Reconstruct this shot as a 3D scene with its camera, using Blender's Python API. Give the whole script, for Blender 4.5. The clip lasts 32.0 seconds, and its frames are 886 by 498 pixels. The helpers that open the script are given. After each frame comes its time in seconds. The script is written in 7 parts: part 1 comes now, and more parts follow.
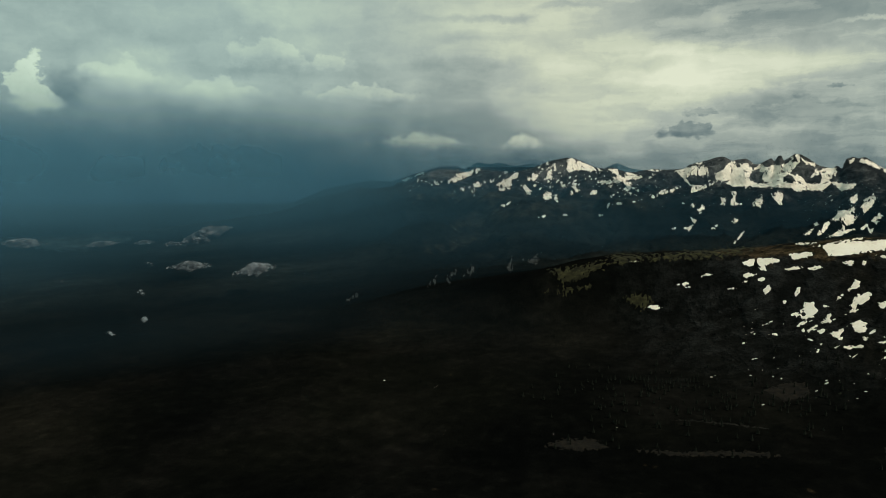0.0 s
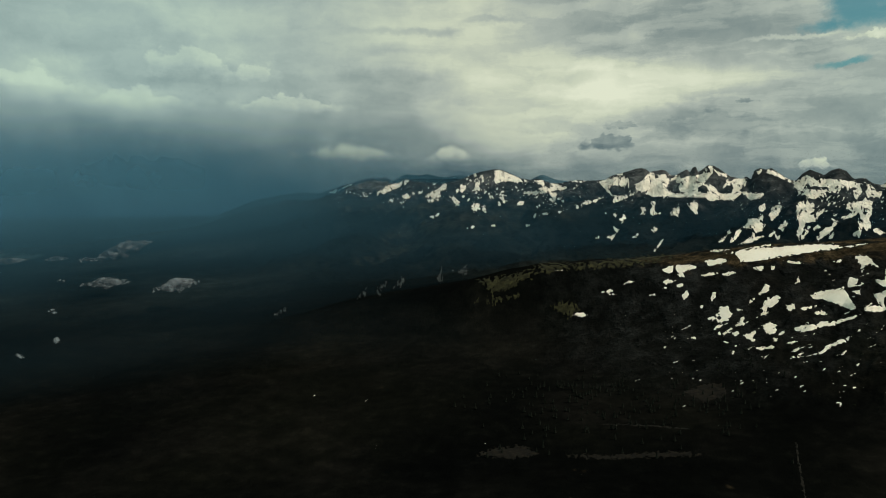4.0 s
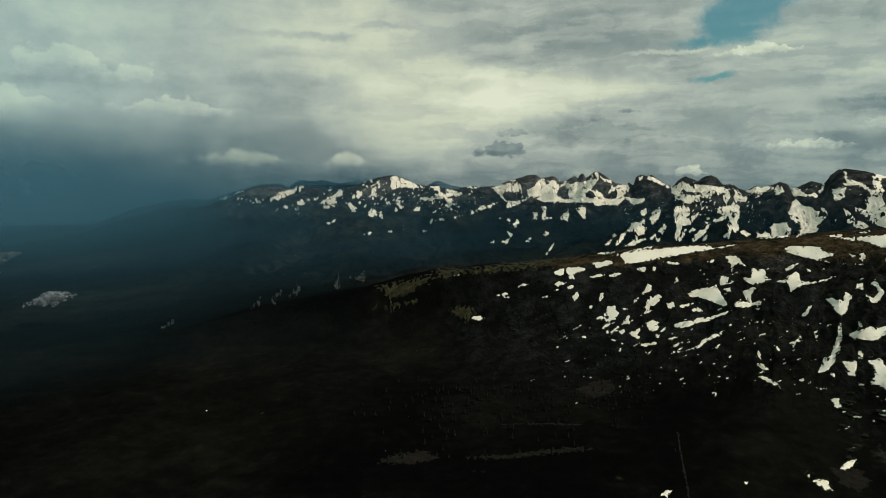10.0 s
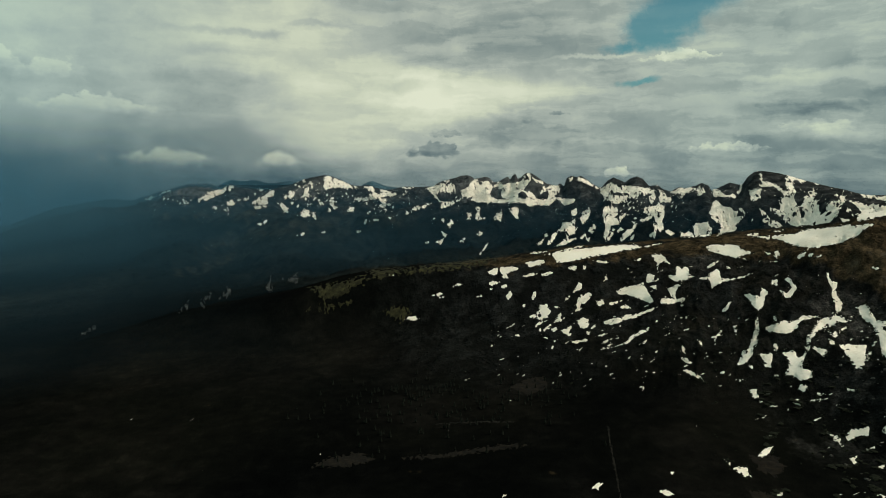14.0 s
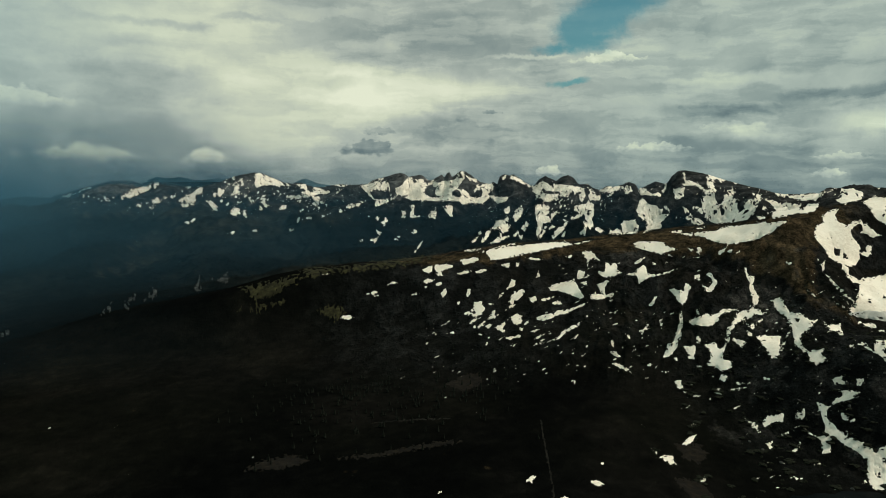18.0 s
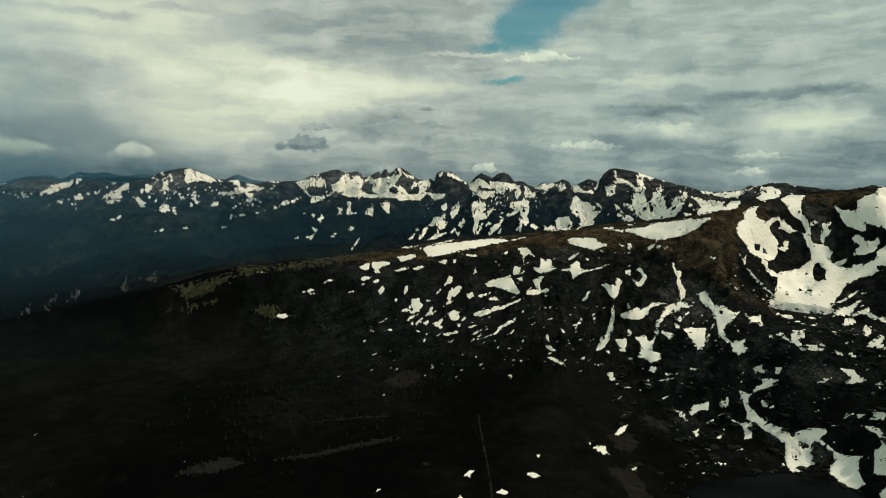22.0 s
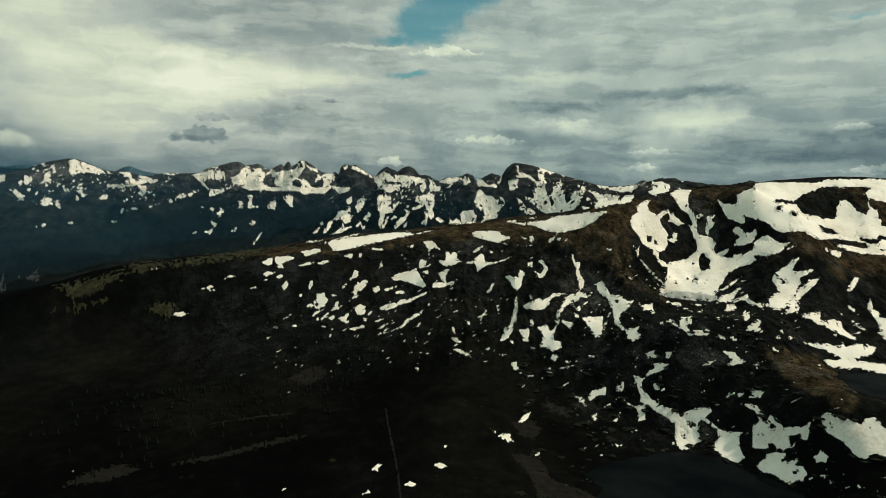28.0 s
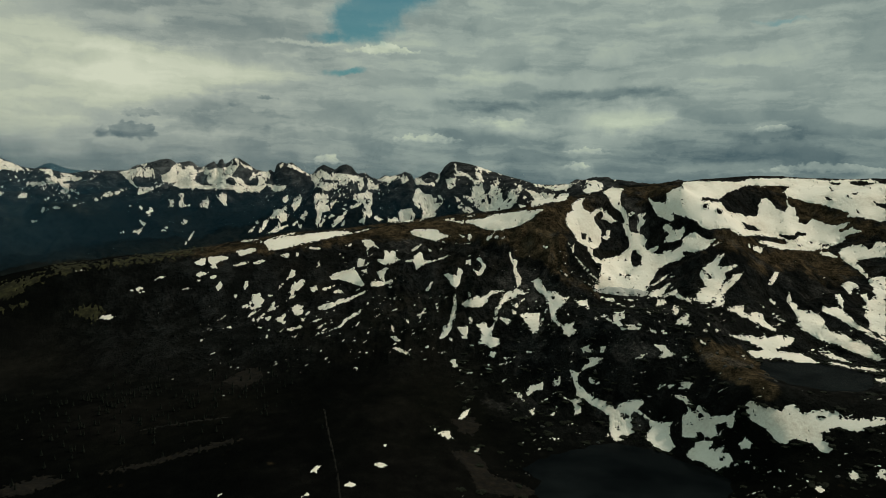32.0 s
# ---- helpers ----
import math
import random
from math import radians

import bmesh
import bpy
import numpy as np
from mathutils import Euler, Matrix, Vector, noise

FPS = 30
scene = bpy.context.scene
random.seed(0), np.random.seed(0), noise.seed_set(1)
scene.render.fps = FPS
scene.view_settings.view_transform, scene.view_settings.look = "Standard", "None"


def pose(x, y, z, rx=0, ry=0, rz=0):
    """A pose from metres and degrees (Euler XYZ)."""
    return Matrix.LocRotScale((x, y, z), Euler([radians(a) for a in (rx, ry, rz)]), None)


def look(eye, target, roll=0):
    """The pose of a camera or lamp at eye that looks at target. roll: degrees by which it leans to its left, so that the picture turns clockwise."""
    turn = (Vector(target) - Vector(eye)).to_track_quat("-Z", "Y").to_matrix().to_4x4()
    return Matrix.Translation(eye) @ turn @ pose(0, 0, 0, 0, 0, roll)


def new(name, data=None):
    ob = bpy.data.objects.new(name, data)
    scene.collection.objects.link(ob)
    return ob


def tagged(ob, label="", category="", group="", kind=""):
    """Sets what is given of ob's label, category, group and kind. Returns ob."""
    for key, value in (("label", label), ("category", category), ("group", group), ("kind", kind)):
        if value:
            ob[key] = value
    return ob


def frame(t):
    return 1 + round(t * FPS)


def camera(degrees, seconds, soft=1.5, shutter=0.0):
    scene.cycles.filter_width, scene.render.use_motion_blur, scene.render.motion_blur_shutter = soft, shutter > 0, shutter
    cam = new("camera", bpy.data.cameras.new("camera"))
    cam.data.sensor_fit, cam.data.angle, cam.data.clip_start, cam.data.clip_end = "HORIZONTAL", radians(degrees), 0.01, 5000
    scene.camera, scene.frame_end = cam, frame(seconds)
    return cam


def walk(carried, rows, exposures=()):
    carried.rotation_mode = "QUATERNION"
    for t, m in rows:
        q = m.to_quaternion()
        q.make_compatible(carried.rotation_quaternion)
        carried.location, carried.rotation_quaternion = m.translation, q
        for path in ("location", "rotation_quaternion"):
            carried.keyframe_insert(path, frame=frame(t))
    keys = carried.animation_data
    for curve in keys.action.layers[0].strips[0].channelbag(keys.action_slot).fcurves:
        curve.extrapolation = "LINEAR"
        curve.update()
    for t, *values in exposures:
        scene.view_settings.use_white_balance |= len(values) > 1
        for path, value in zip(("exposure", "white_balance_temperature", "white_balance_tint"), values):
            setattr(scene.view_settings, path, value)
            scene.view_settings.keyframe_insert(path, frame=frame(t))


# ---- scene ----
# A high lookout over a mountain valley: the camera hovers and pans slowly to the right.
EYE = 400.0
cam = camera(66.47, 32.0, soft=0.7)
TURNS = [
    (0, 18.88, -6.39, 0.10), (1, 17.36, -6.07, 0.04), (2, 15.88, -5.80, -0.02), (3, 14.38, -5.58, -0.06),
    (4, 12.88, -5.42, -0.11), (5, 11.37, -5.29, -0.14), (6, 9.87, -5.18, -0.17), (7, 8.41, -5.10, -0.19),
    (8, 6.97, -5.03, -0.20), (9, 5.55, -4.98, -0.19), (10, 4.16, -4.94, -0.18), (11, 2.77, -4.91, -0.16),
    (12, 1.39, -4.90, -0.14), (13, 0.0, -4.90, -0.11), (14, -1.39, -4.92, -0.08), (15, -2.78, -4.95, -0.04),
    (16, -4.17, -4.99, -0.01), (17, -5.56, -5.04, 0.04), (18, -6.93, -5.09, 0.08), (19, -8.28, -5.14, 0.13),
    (20, -9.62, -5.20, 0.18), (21, -10.94, -5.27, 0.23), (22, -12.24, -5.34, 0.28), (23, -13.55, -5.41, 0.33),
    (24, -14.86, -5.49, 0.38), (25, -16.19, -5.58, 0.43), (26, -17.52, -5.67, 0.48), (27, -18.87, -5.75, 0.53),
    (28, -20.21, -5.82, 0.58), (29, -21.53, -5.85, 0.63), (30, -22.82, -5.87, 0.68), (31, -24.10, -5.87, 0.71),
    (32, -25.42, -5.90, 0.71)]
walk(cam, [(t, pose(0.01 * t, -0.01 * t, EYE, 90 + pitch, -roll, yaw)) for t, yaw, pitch, roll in TURNS],
     exposures=[(0, 0.0), (14, -0.02), (20, 0.1), (26, 0.15), (29, 0.05), (32, -0.26)])

# ---- world: broken cloud, a bright gap ahead, rain over the lowland ----
world = bpy.data.worlds.new("world")
scene.world = world
world.use_nodes = True


class Nodes:
    """Short calls for building a node tree."""

    def __init__(self, tree):
        self.tree = tree

    def add(self, kind, *values, **settings):
        node = self.tree.nodes.new("ShaderNode" + kind)
        for key, value in settings.items():
            if key == "op":
                node.operation = value
            elif key == "blend":
                node.data_type, node.blend_type = "RGBA", value
            elif key == "interp":
                node.interpolation_type = value
            elif key == "attribute":
                node.attribute_name = value
        for k, value in enumerate(values):
            if value is None:
                continue
            if isinstance(value, bpy.types.NodeSocket):
                self.tree.links.new(value, node.inputs[k])
            else:
                node.inputs[k].default_value = value
        return node

    def math(self, op, a, b=0.0, c=0.0):
        return self.add("Math", a, b, c, op=op).outputs[0]

    def vec(self, op, a, b=(0, 0, 0)):
        node = self.add("VectorMath", a, b, op=op)
        return node.outputs["Value"] if op in ("LENGTH", "DOT_PRODUCT") else node.outputs[0]

    def ease(self, x, a, b, low=0.0, high=1.0):
        return self.add("MapRange", x, a, b, low, high, interp="SMOOTHSTEP").outputs[0]

    def noise(self, where, scale, detail=6.0, rough=0.55, colour=False, twist=0.0):
        node = self.add("TexNoise", where, None, scale, detail, rough)
        node.inputs["Distortion"].default_value = twist
        return node.outputs["Color" if colour else "Fac"]

    def ramp(self, x, stops):
        node = self.tree.nodes.new("ShaderNodeValToRGB")
        ends = node.color_ramp.elements
        while len(ends) < len(stops):
            ends.new(0.5)
        for end, (at, colour) in zip(ends, stops):
            end.position, end.color = at, (*colour, 1)
        self.tree.links.new(x, node.inputs[0])
        return node.outputs[0]

    def mix(self, f, a, b, blend="MIX"):
        node = self.tree.nodes.new("ShaderNodeMix")
        node.data_type, node.blend_type = "RGBA", blend
        for socket, value in ((node.inputs["Factor"], f), (node.inputs[6], a), (node.inputs[7], b)):
            if isinstance(value, bpy.types.NodeSocket):
                self.tree.links.new(value, socket)
            else:
                socket.default_value = value if isinstance(value, float) else (*value, 1)
        return node.outputs[2]


# soft tones in the cloud: bearing, height above the horizon, half width, half height, strength
TONES = [(-47.5, 6.2, 1.5, 1.7, -0.14), (-42.5, 8.2, 4.0, 1.7, 0.10), (-36.0, 6.5, 8.0, 1.3, 0.08),
         (3.0, 8.1, 7.5, 2.0, 0.26), (-4.5, 6.6, 9.0, 3.2, 0.22), (-12.0, 12.0, 9.0, 4.0, 0.17), (-30.0, 12.0, 12.0, 3.0, 0.06), (10.5, 8.3, 4.5, 0.9, 0.10), (10.0, 12.0, 7.0, 1.9, -0.07),
         (-15.4, 12.4, 4.4, 0.35, -0.10), (-9.0, 13.2, 3.2, 0.3, -0.10), (-16.5, 10.9, 3.2, 0.5, -0.06), (-17.0, 8.8, 4.4, 0.6, -0.06),
         (-1.5, 8.5, 1.8, 0.6, -0.15), (13.7, 10.8, 3.4, 0.18, 0.16), (29.3, 6.1, 4.6, 0.55, -0.15), (39.5, 7.0, 6.2, 0.45, -0.16), (51.0, 3.5, 3.6, 0.5, -0.13),
         (31.0, 4.4, 4.4, 0.6, 0.12), (40.5, 4.9, 4.2, 1.2, 0.25), (28.0, 8.6, 7.0, 0.5, 0.07), (-10.0, 0.5, 9.0, 1.0, -0.10), (-3.0, 3.2, 11.0, 1.6, 0.09), (12.0, 3.0, 12.0, 2.4, 0.05), (46.5, 1.9, 5.0, 0.5, -0.08)]
# heaped clouds with firm tops: bearing, height, half width, half height, tone of the top, of the base
HEAPS = [(-49.7, 5.4, 1.5, 2.2, 0.28, 0.24), (-20.8, 2.5, 4.0, 0.70, 0.30, 0.03), (-12.0, 2.35, 2.0, 0.75, 0.28, 0.03), (-26.0, 6.2, 5.2, 0.8, 0.14, -0.03),
         (-33.0, 8.8, 4.0, 1.5, 0.10, -0.02), (-37.0, 6.3, 4.6, 0.9, 0.10, -0.03), (-28.0, 8.6, 2.2, 0.8, 0.09, -0.01), (-44.0, 7.0, 4.0, 1.2, 0.10, -0.05),
         (9.0, 4.2, 7.0, 1.3, -0.07, -0.08), (14.0, 2.8, 9.0, 1.2, -0.03, -0.02), (0.8, 3.2, 2.2, 0.8, -0.18, -0.24), (1.6, 4.7, 1.8, 0.35, -0.10, -0.14),
         (10.9, 6.3, 0.8, 0.2, -0.12, -0.12), (20.4, 10.35, 2.8, 0.5, 0.26, 0.02), (15.6, 1.4, 1.3, 0.5, 0.24, 0.10), (23.9, 3.2, 3.2, 0.45, 0.18, -0.04),
         (37.2, 2.3, 2.0, 0.32, 0.14, -0.02), (36.4, 1.1, 1.2, 0.4, 0.20, 0.04), (51.2, 4.0, 1.8, 0.3, 0.16, 0.0), (55.0, 1.0, 4.6, 0.45, 0.18, 0.02), (30.0, 4.6, 3.2, 0.6, 0.10, -0.04)]
GAPS = [(18.9, 12.4, 3.3, 1.7, 1.0), (20.9, 15.0, 4.4, 2.0, 0.9), (15.9, 11.3, 1.8, 0.4, 0.7), (17.3, 8.6, 1.9, 0.3, 0.6), (-1.8, 15.6, 4.1, 0.5, 0.7), (51.2, 11.9, 1.9, 0.25, 0.35)]

n = Nodes(world.node_tree)
way = n.vec("NORMALIZE", n.add("TexCoord").outputs["Generated"])
axis = n.add("SeparateXYZ", way).outputs
DEG = 57.29578
bearing_n = n.math("MULTIPLY", n.math("ARCTAN2", axis[0], axis[1]), DEG)
height_n = n.math("MULTIPLY", n.math("ARCSINE", axis[2]), DEG)
spot = n.add("CombineXYZ", bearing_n, height_n, 0.0).outputs[0]
deck_z = n.math("ADD", n.math("MAXIMUM", axis[2], 0.0), 0.16)
deck = n.add("CombineXYZ", n.math("DIVIDE", axis[0], deck_z), n.math("DIVIDE", axis[1], deck_z), n.math("MULTIPLY", axis[2], 2.0)).outputs[0]
sway = n.vec("SUBTRACT", n.noise(way, 9.0, 7.0, 0.62, True), (0.5, 0.5, 0.5))
puff = n.vec("SUBTRACT", n.noise(way, 34.0, 5.0, 0.6, True), (0.5, 0.5, 0.5))
place = n.vec("ADD", spot, n.vec("ADD", n.vec("MULTIPLY", sway, (3.4, 1.2, 0)), n.vec("MULTIPLY", puff, (2.6, 1.3, 0))))


def blobs(rows, start):
    total = start
    for b, h, w, t, s in rows:
        far = n.vec("LENGTH", n.vec("MULTIPLY", n.vec("SUBTRACT", place, (b, h, 0)), (1 / w, 1 / t, 0)))
        total = n.math("MULTIPLY_ADD", n.ease(far, 1.4, 0.3), s, total)
    return total


rain = n.math("MULTIPLY", n.ease(n.math("MULTIPLY_ADD", n.noise(way, 5.0, 4.0), 10.0, bearing_n), -4.0, -32.0),
              n.ease(n.math("MULTIPLY_ADD", n.noise(way, 7.0, 6.0), 4.0, height_n), 6.0, -0.5))
light = n.math("MULTIPLY_ADD", n.ease(height_n, 0.5, 8.0), 0.145, 0.46)
light = n.math("MULTIPLY_ADD", rain, -0.40, light)
light = n.math("MULTIPLY_ADD", n.ease(height_n, 0.6, -3.5), -0.18, light)
light = n.math("MULTIPLY_ADD", n.math("SUBTRACT", n.noise(deck, 1.3, 6.0, 0.5), 0.5), 0.10, light)
billow = n.vec("MULTIPLY", n.vec("ADD", way, n.vec("MULTIPLY", sway, (0.10, 0.10, 0.05))), (1.0, 1.0, 1.5))
heap = n.noise(billow, 7.0, 7.0, 0.52, False, 0.15)
above = n.noise(n.vec("ADD", billow, (0.02, 0.0, 0.03)), 7.0, 7.0, 0.52, False, 0.15)
# tops catch the light, undersides are grey
light = n.math("MULTIPLY_ADD", n.math("SUBTRACT", heap, 0.5), 0.15, light)
light = n.math("MULTIPLY_ADD", n.math("SUBTRACT", heap, above), 0.36, light)
# drawn-out sheets, firmer on one edge
sheets = n.noise(n.vec("ADD", n.vec("MULTIPLY", spot, (0.09, 0.42, 0)), n.vec("MULTIPLY", sway, (0.8, 0.8, 0))), 1.6, 8.0, 0.58)
calm = n.ease(bearing_n, -24.0, 4.0, 0.25, 1.0)
light = n.math("MULTIPLY_ADD", n.math("MULTIPLY", n.math("SUBTRACT", n.ease(sheets, 0.42, 0.60), 0.5), calm), 0.10, light)
light = blobs(TONES, light)
for b, h, w, t, top, base in HEAPS:
    grain = n.vec("ADD", n.vec("MULTIPLY", spot, (0.8 / t, 1.0 / t, 0)), (b, h, 0))
    curl = n.vec("SUBTRACT", n.noise(grain, 1.0, 6.0, 0.6, True), (0.5, 0.5, 0.5))
    bulges = n.tree.nodes.new("ShaderNodeTexVoronoi")
    bulges.inputs["Scale"].default_value, bulges.inputs["Detail"].default_value = 0.8, 0.6
    n.tree.links.new(n.vec("ADD", grain, n.vec("MULTIPLY", curl, (1.2, 1.2, 0))), bulges.inputs["Vector"])
    from_middle = n.vec("MULTIPLY", n.vec("ADD", n.vec("SUBTRACT", spot, (b, h, 0)), n.vec("MULTIPLY", curl, (2.6 * t, 2.0 * t, 0))), (1 / w, 1 / t, 0))
    up = n.add("SeparateXYZ", from_middle).outputs[1]
    # flat-bottomed and domed
    from_middle = n.vec("MULTIPLY", from_middle, n.add("CombineXYZ", n.ease(up, -0.6, 1.0, 0.75, 1.7), n.ease(up, -0.2, 0.1, 1.7, 0.9), 0.0).outputs[0])
    edge = n.ease(up, -0.5, 0.4, 0.12, 0.74)
    body = n.add("MapRange", n.math("MULTIPLY_ADD", n.math("SUBTRACT", bulges.outputs["Distance"], 0.85), 0.8, n.vec("LENGTH", from_middle)), 1.08, edge, 0.0, 1.0, interp="SMOOTHSTEP").outputs[0]
    light = n.math("MULTIPLY_ADD", body, n.math("MULTIPLY", n.ease(up, -0.9, 0.6, base, top), n.ease(bulges.outputs["Distance"], 0.1, 0.75, 1.15, 0.85)), light)
cloud = n.ramp(light, [(0.0, (0.010, 0.035, 0.06)), (0.14, (0.022, 0.066, 0.098)), (0.3, (0.085, 0.135, 0.152)), (0.46, (0.212, 0.272, 0.265)),
                       (0.64, (0.40, 0.46, 0.41)), (0.8, (0.58, 0.64, 0.50)), (1.0, (0.74, 0.79, 0.62))])
sky = n.tree.nodes.new("ShaderNodeTexSky")
sky.sky_type, sky.sun_disc = "NISHITA", False
sky.sun_elevation, sky.sun_rotation = radians(44), radians(102)
blue = n.mix(1.0, n.vec("MULTIPLY", sky.outputs[0], (0.040, 0.068, 0.062)), (0.6, 1.0, 0.95), "MULTIPLY")
gap = n.math("MULTIPLY", n.ease(n.math("MULTIPLY", n.math("MULTIPLY_ADD", n.math("SUBTRACT", n.noise(billow, 9.0, 9.0, 0.62), 0.5), 3.0, 1.0), blobs(GAPS, 0.0)), 0.04, 1.05), 0.82)
wet_air = n.mix(n.ease(bearing_n, -8.0, -40.0), n.mix(n.ease(bearing_n, 6.0, 28.0), (1.0, 0.99, 0.98), (0.955, 1.0, 0.995)), (0.86, 1.0, 1.04))
bg = n.tree.nodes["Background"]
n.tree.links.new(n.mix(1.0, n.mix(gap, cloud, blue), wet_air, "MULTIPLY"), bg.inputs[0])
bg.inputs[1].default_value = 1.0

sun = new("sun", bpy.data.lights.new("sun", "SUN"))
sun.data.energy, sun.data.angle, sun.data.color = 2.7, radians(3), (1, 0.91, 0.77)
sun.matrix_world = look((math.sin(radians(102)) * 719, math.cos(radians(102)) * 719, 695), (0, 0, 0))

# ---- the lie of the land: sections by bearing (degrees right of north), distance and height ----
def lattice(ix, iy, seed):
    h = (ix * 374761393 + iy * 668265263 + seed * 974711) & 0x7FFFFFFF
    h = ((h ^ (h >> 13)) * 1274126177) & 0x7FFFFFFF
    return (h ^ (h >> 16)) & 0xFFFF


def perlin(x, y, seed=0):
    x0, y0 = np.floor(x).astype(np.int64), np.floor(y).astype(np.int64)
    fx, fy = x - x0, y - y0
    u, v = fx * fx * fx * (fx * (fx * 6 - 15) + 10), fy * fy * fy * (fy * (fy * 6 - 15) + 10)

    def corner(dx, dy):
        a = lattice(x0 + dx, y0 + dy, seed) * (2 * np.pi / 65536)
        return np.cos(a) * (fx - dx) + np.sin(a) * (fy - dy)

    low = corner(0, 0) * (1 - u) + corner(1, 0) * u
    top = corner(0, 1) * (1 - u) + corner(1, 1) * u
    return (low * (1 - v) + top * v) * 1.5


def fbm(x, y, size, octaves, seed=0, gain=0.5):
    total, amp = 0.0, 1.0
    for k in range(octaves):
        s = 2.03 ** k / size
        total, amp = total + amp * perlin(x * s + 17.3 * k, y * s - 9.1 * k, seed + k), amp * gain
    return total


def ridged(x, y, size, octaves, seed=0):
    total, amp = 0.0, 1.0
    for k in range(octaves):
        s = 2.1 ** k / size
        total, amp = total + amp * (1 - 2 * np.abs(perlin(x * s + 5.7 * k, y * s + 3.3 * k, seed + k))), amp * 0.5
    return total


def glide(xs, ys, x):
    """A smooth curve through the points that makes no bumps of its own."""
    xs, ys = np.asarray(xs, float), np.asarray(ys, float)
    h, d = np.diff(xs), np.diff(ys) / np.diff(xs)
    m = np.zeros_like(ys)
    same = d[:-1] * d[1:] > 0
    m[1:-1][same] = 2 * d[:-1][same] * d[1:][same] / (d[:-1] + d[1:])[same]
    m[0], m[-1] = d[0], d[-1]
    i = np.clip(np.searchsorted(xs, x) - 1, 0, len(h) - 1)
    s = np.clip((x - xs[i]) / h[i], 0, 1)
    return ((1 + 2 * s) * (1 - s) ** 2 * ys[i] + s * (1 - s) ** 2 * h[i] * m[i]
            + s * s * (3 - 2 * s) * ys[i + 1] - s * s * (1 - s) * h[i] * m[i + 1])


def step(a, b, x):
    s = np.clip((x - a) / (b - a), 0, 1)
    return s * s * (3 - 2 * s)


# lines of the land from near to far: bearing, distance, height
NEAR = [(-180, 260, 120), (180, 260, 120)]
FLOOR = [(-180, 700, 90), (-66, 760, 50), (-30, 760, 50), (0, 740, 68), (12, 720, 78), (25, 700, 76), (31, 690, 62),
         (41, 680, 57), (48, 720, 62), (52, 760, 78), (58, 780, 95), (70, 720, 120), (180, 700, 90)]
FOOT = [(-180, 1150, 90), (-66, 1150, 50), (-40, 1120, 50), (-20, 1100, 60), (0, 1080, 76), (10, 1050, 86), (18, 1010, 94),
        (25, 960, 90), (32, 930, 76), (41, 885, 66), (46, 905, 88), (52, 905, 140), (58.5, 905, 144), (70, 900, 160), (180, 1150, 90)]
SLOPE = [(-180, 1700, 90), (-66, 1750, 48), (-40, 1650, 52), (-20, 1450, 72), (-10, 1380, 92), (0, 1330, 112), (10, 1260, 130),
         (18, 1200, 140), (25, 1150, 150), (32, 1090, 160), (37, 1040, 168), (41, 1050, 190), (46, 1080, 194), (52, 1150, 152),
         (58.5, 1170, 152), (70, 1150, 180), (180, 1700, 90)]
CREST = [(-180, 2500, 110), (-66, 2600, 46), (-40, 2200, 60), (-30, 1800, 66), (-20, 1640, 112), (-14, 1580, 148), (-10, 1550, 180),
         (-4.5, 1530, 219), (3.3, 1540, 238), (12, 1560, 272), (16.6, 1580, 279), (21.4, 1600, 295), (26.2, 1620, 312),
         (31, 1620, 325), (33.7, 1590, 341), (35.6, 1560, 359), (37.6, 1580, 369), (40.1, 1800, 388), (44.4, 1950, 398),
         (47.4, 2050, 411), (51.3, 2200, 419), (54.7, 2250, 413), (58.5, 2250, 414), (70, 2100, 430), (100, 2000, 380), (180, 2500, 110)]
TROUGH = [(-180, 3200, 100), (-66, 3200, 46), (-30, 2500, 78), (-20, 2300, 92), (-10, 2100, 110), (0, 2050, 120), (20, 2120, 150),
          (28, 2100, 190), (33, 2050, 260), (36, 2000, 330), (40, 2100, 370), (52, 2500, 400), (70, 2400, 410), (180, 3200, 100)]
RISE = [(-180, 3900, 110), (-66, 3900, 46), (-40, 3500, 62), (-30, 3300, 100), (-20, 3250, 176), (-10, 3200, 225), (0, 3100, 236),
        (10, 2900, 250), (20, 2650, 240), (27, 2550, 246), (33, 2450, 285), (37, 2400, 352), (41, 2500, 370), (70, 2900, 390), (180, 3900, 110)]
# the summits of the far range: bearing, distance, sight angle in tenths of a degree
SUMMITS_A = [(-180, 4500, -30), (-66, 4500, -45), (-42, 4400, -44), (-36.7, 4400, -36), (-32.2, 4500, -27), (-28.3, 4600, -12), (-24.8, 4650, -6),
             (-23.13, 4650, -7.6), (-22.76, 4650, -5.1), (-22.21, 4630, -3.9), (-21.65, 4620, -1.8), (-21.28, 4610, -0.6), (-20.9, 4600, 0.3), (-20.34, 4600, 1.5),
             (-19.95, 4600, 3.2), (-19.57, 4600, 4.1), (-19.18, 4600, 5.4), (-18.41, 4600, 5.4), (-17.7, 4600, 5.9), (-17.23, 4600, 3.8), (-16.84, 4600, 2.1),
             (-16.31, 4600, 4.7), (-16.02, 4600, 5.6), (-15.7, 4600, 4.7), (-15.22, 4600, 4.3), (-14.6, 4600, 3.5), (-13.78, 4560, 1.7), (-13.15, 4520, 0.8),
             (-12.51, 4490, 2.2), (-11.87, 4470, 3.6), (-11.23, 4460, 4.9)]
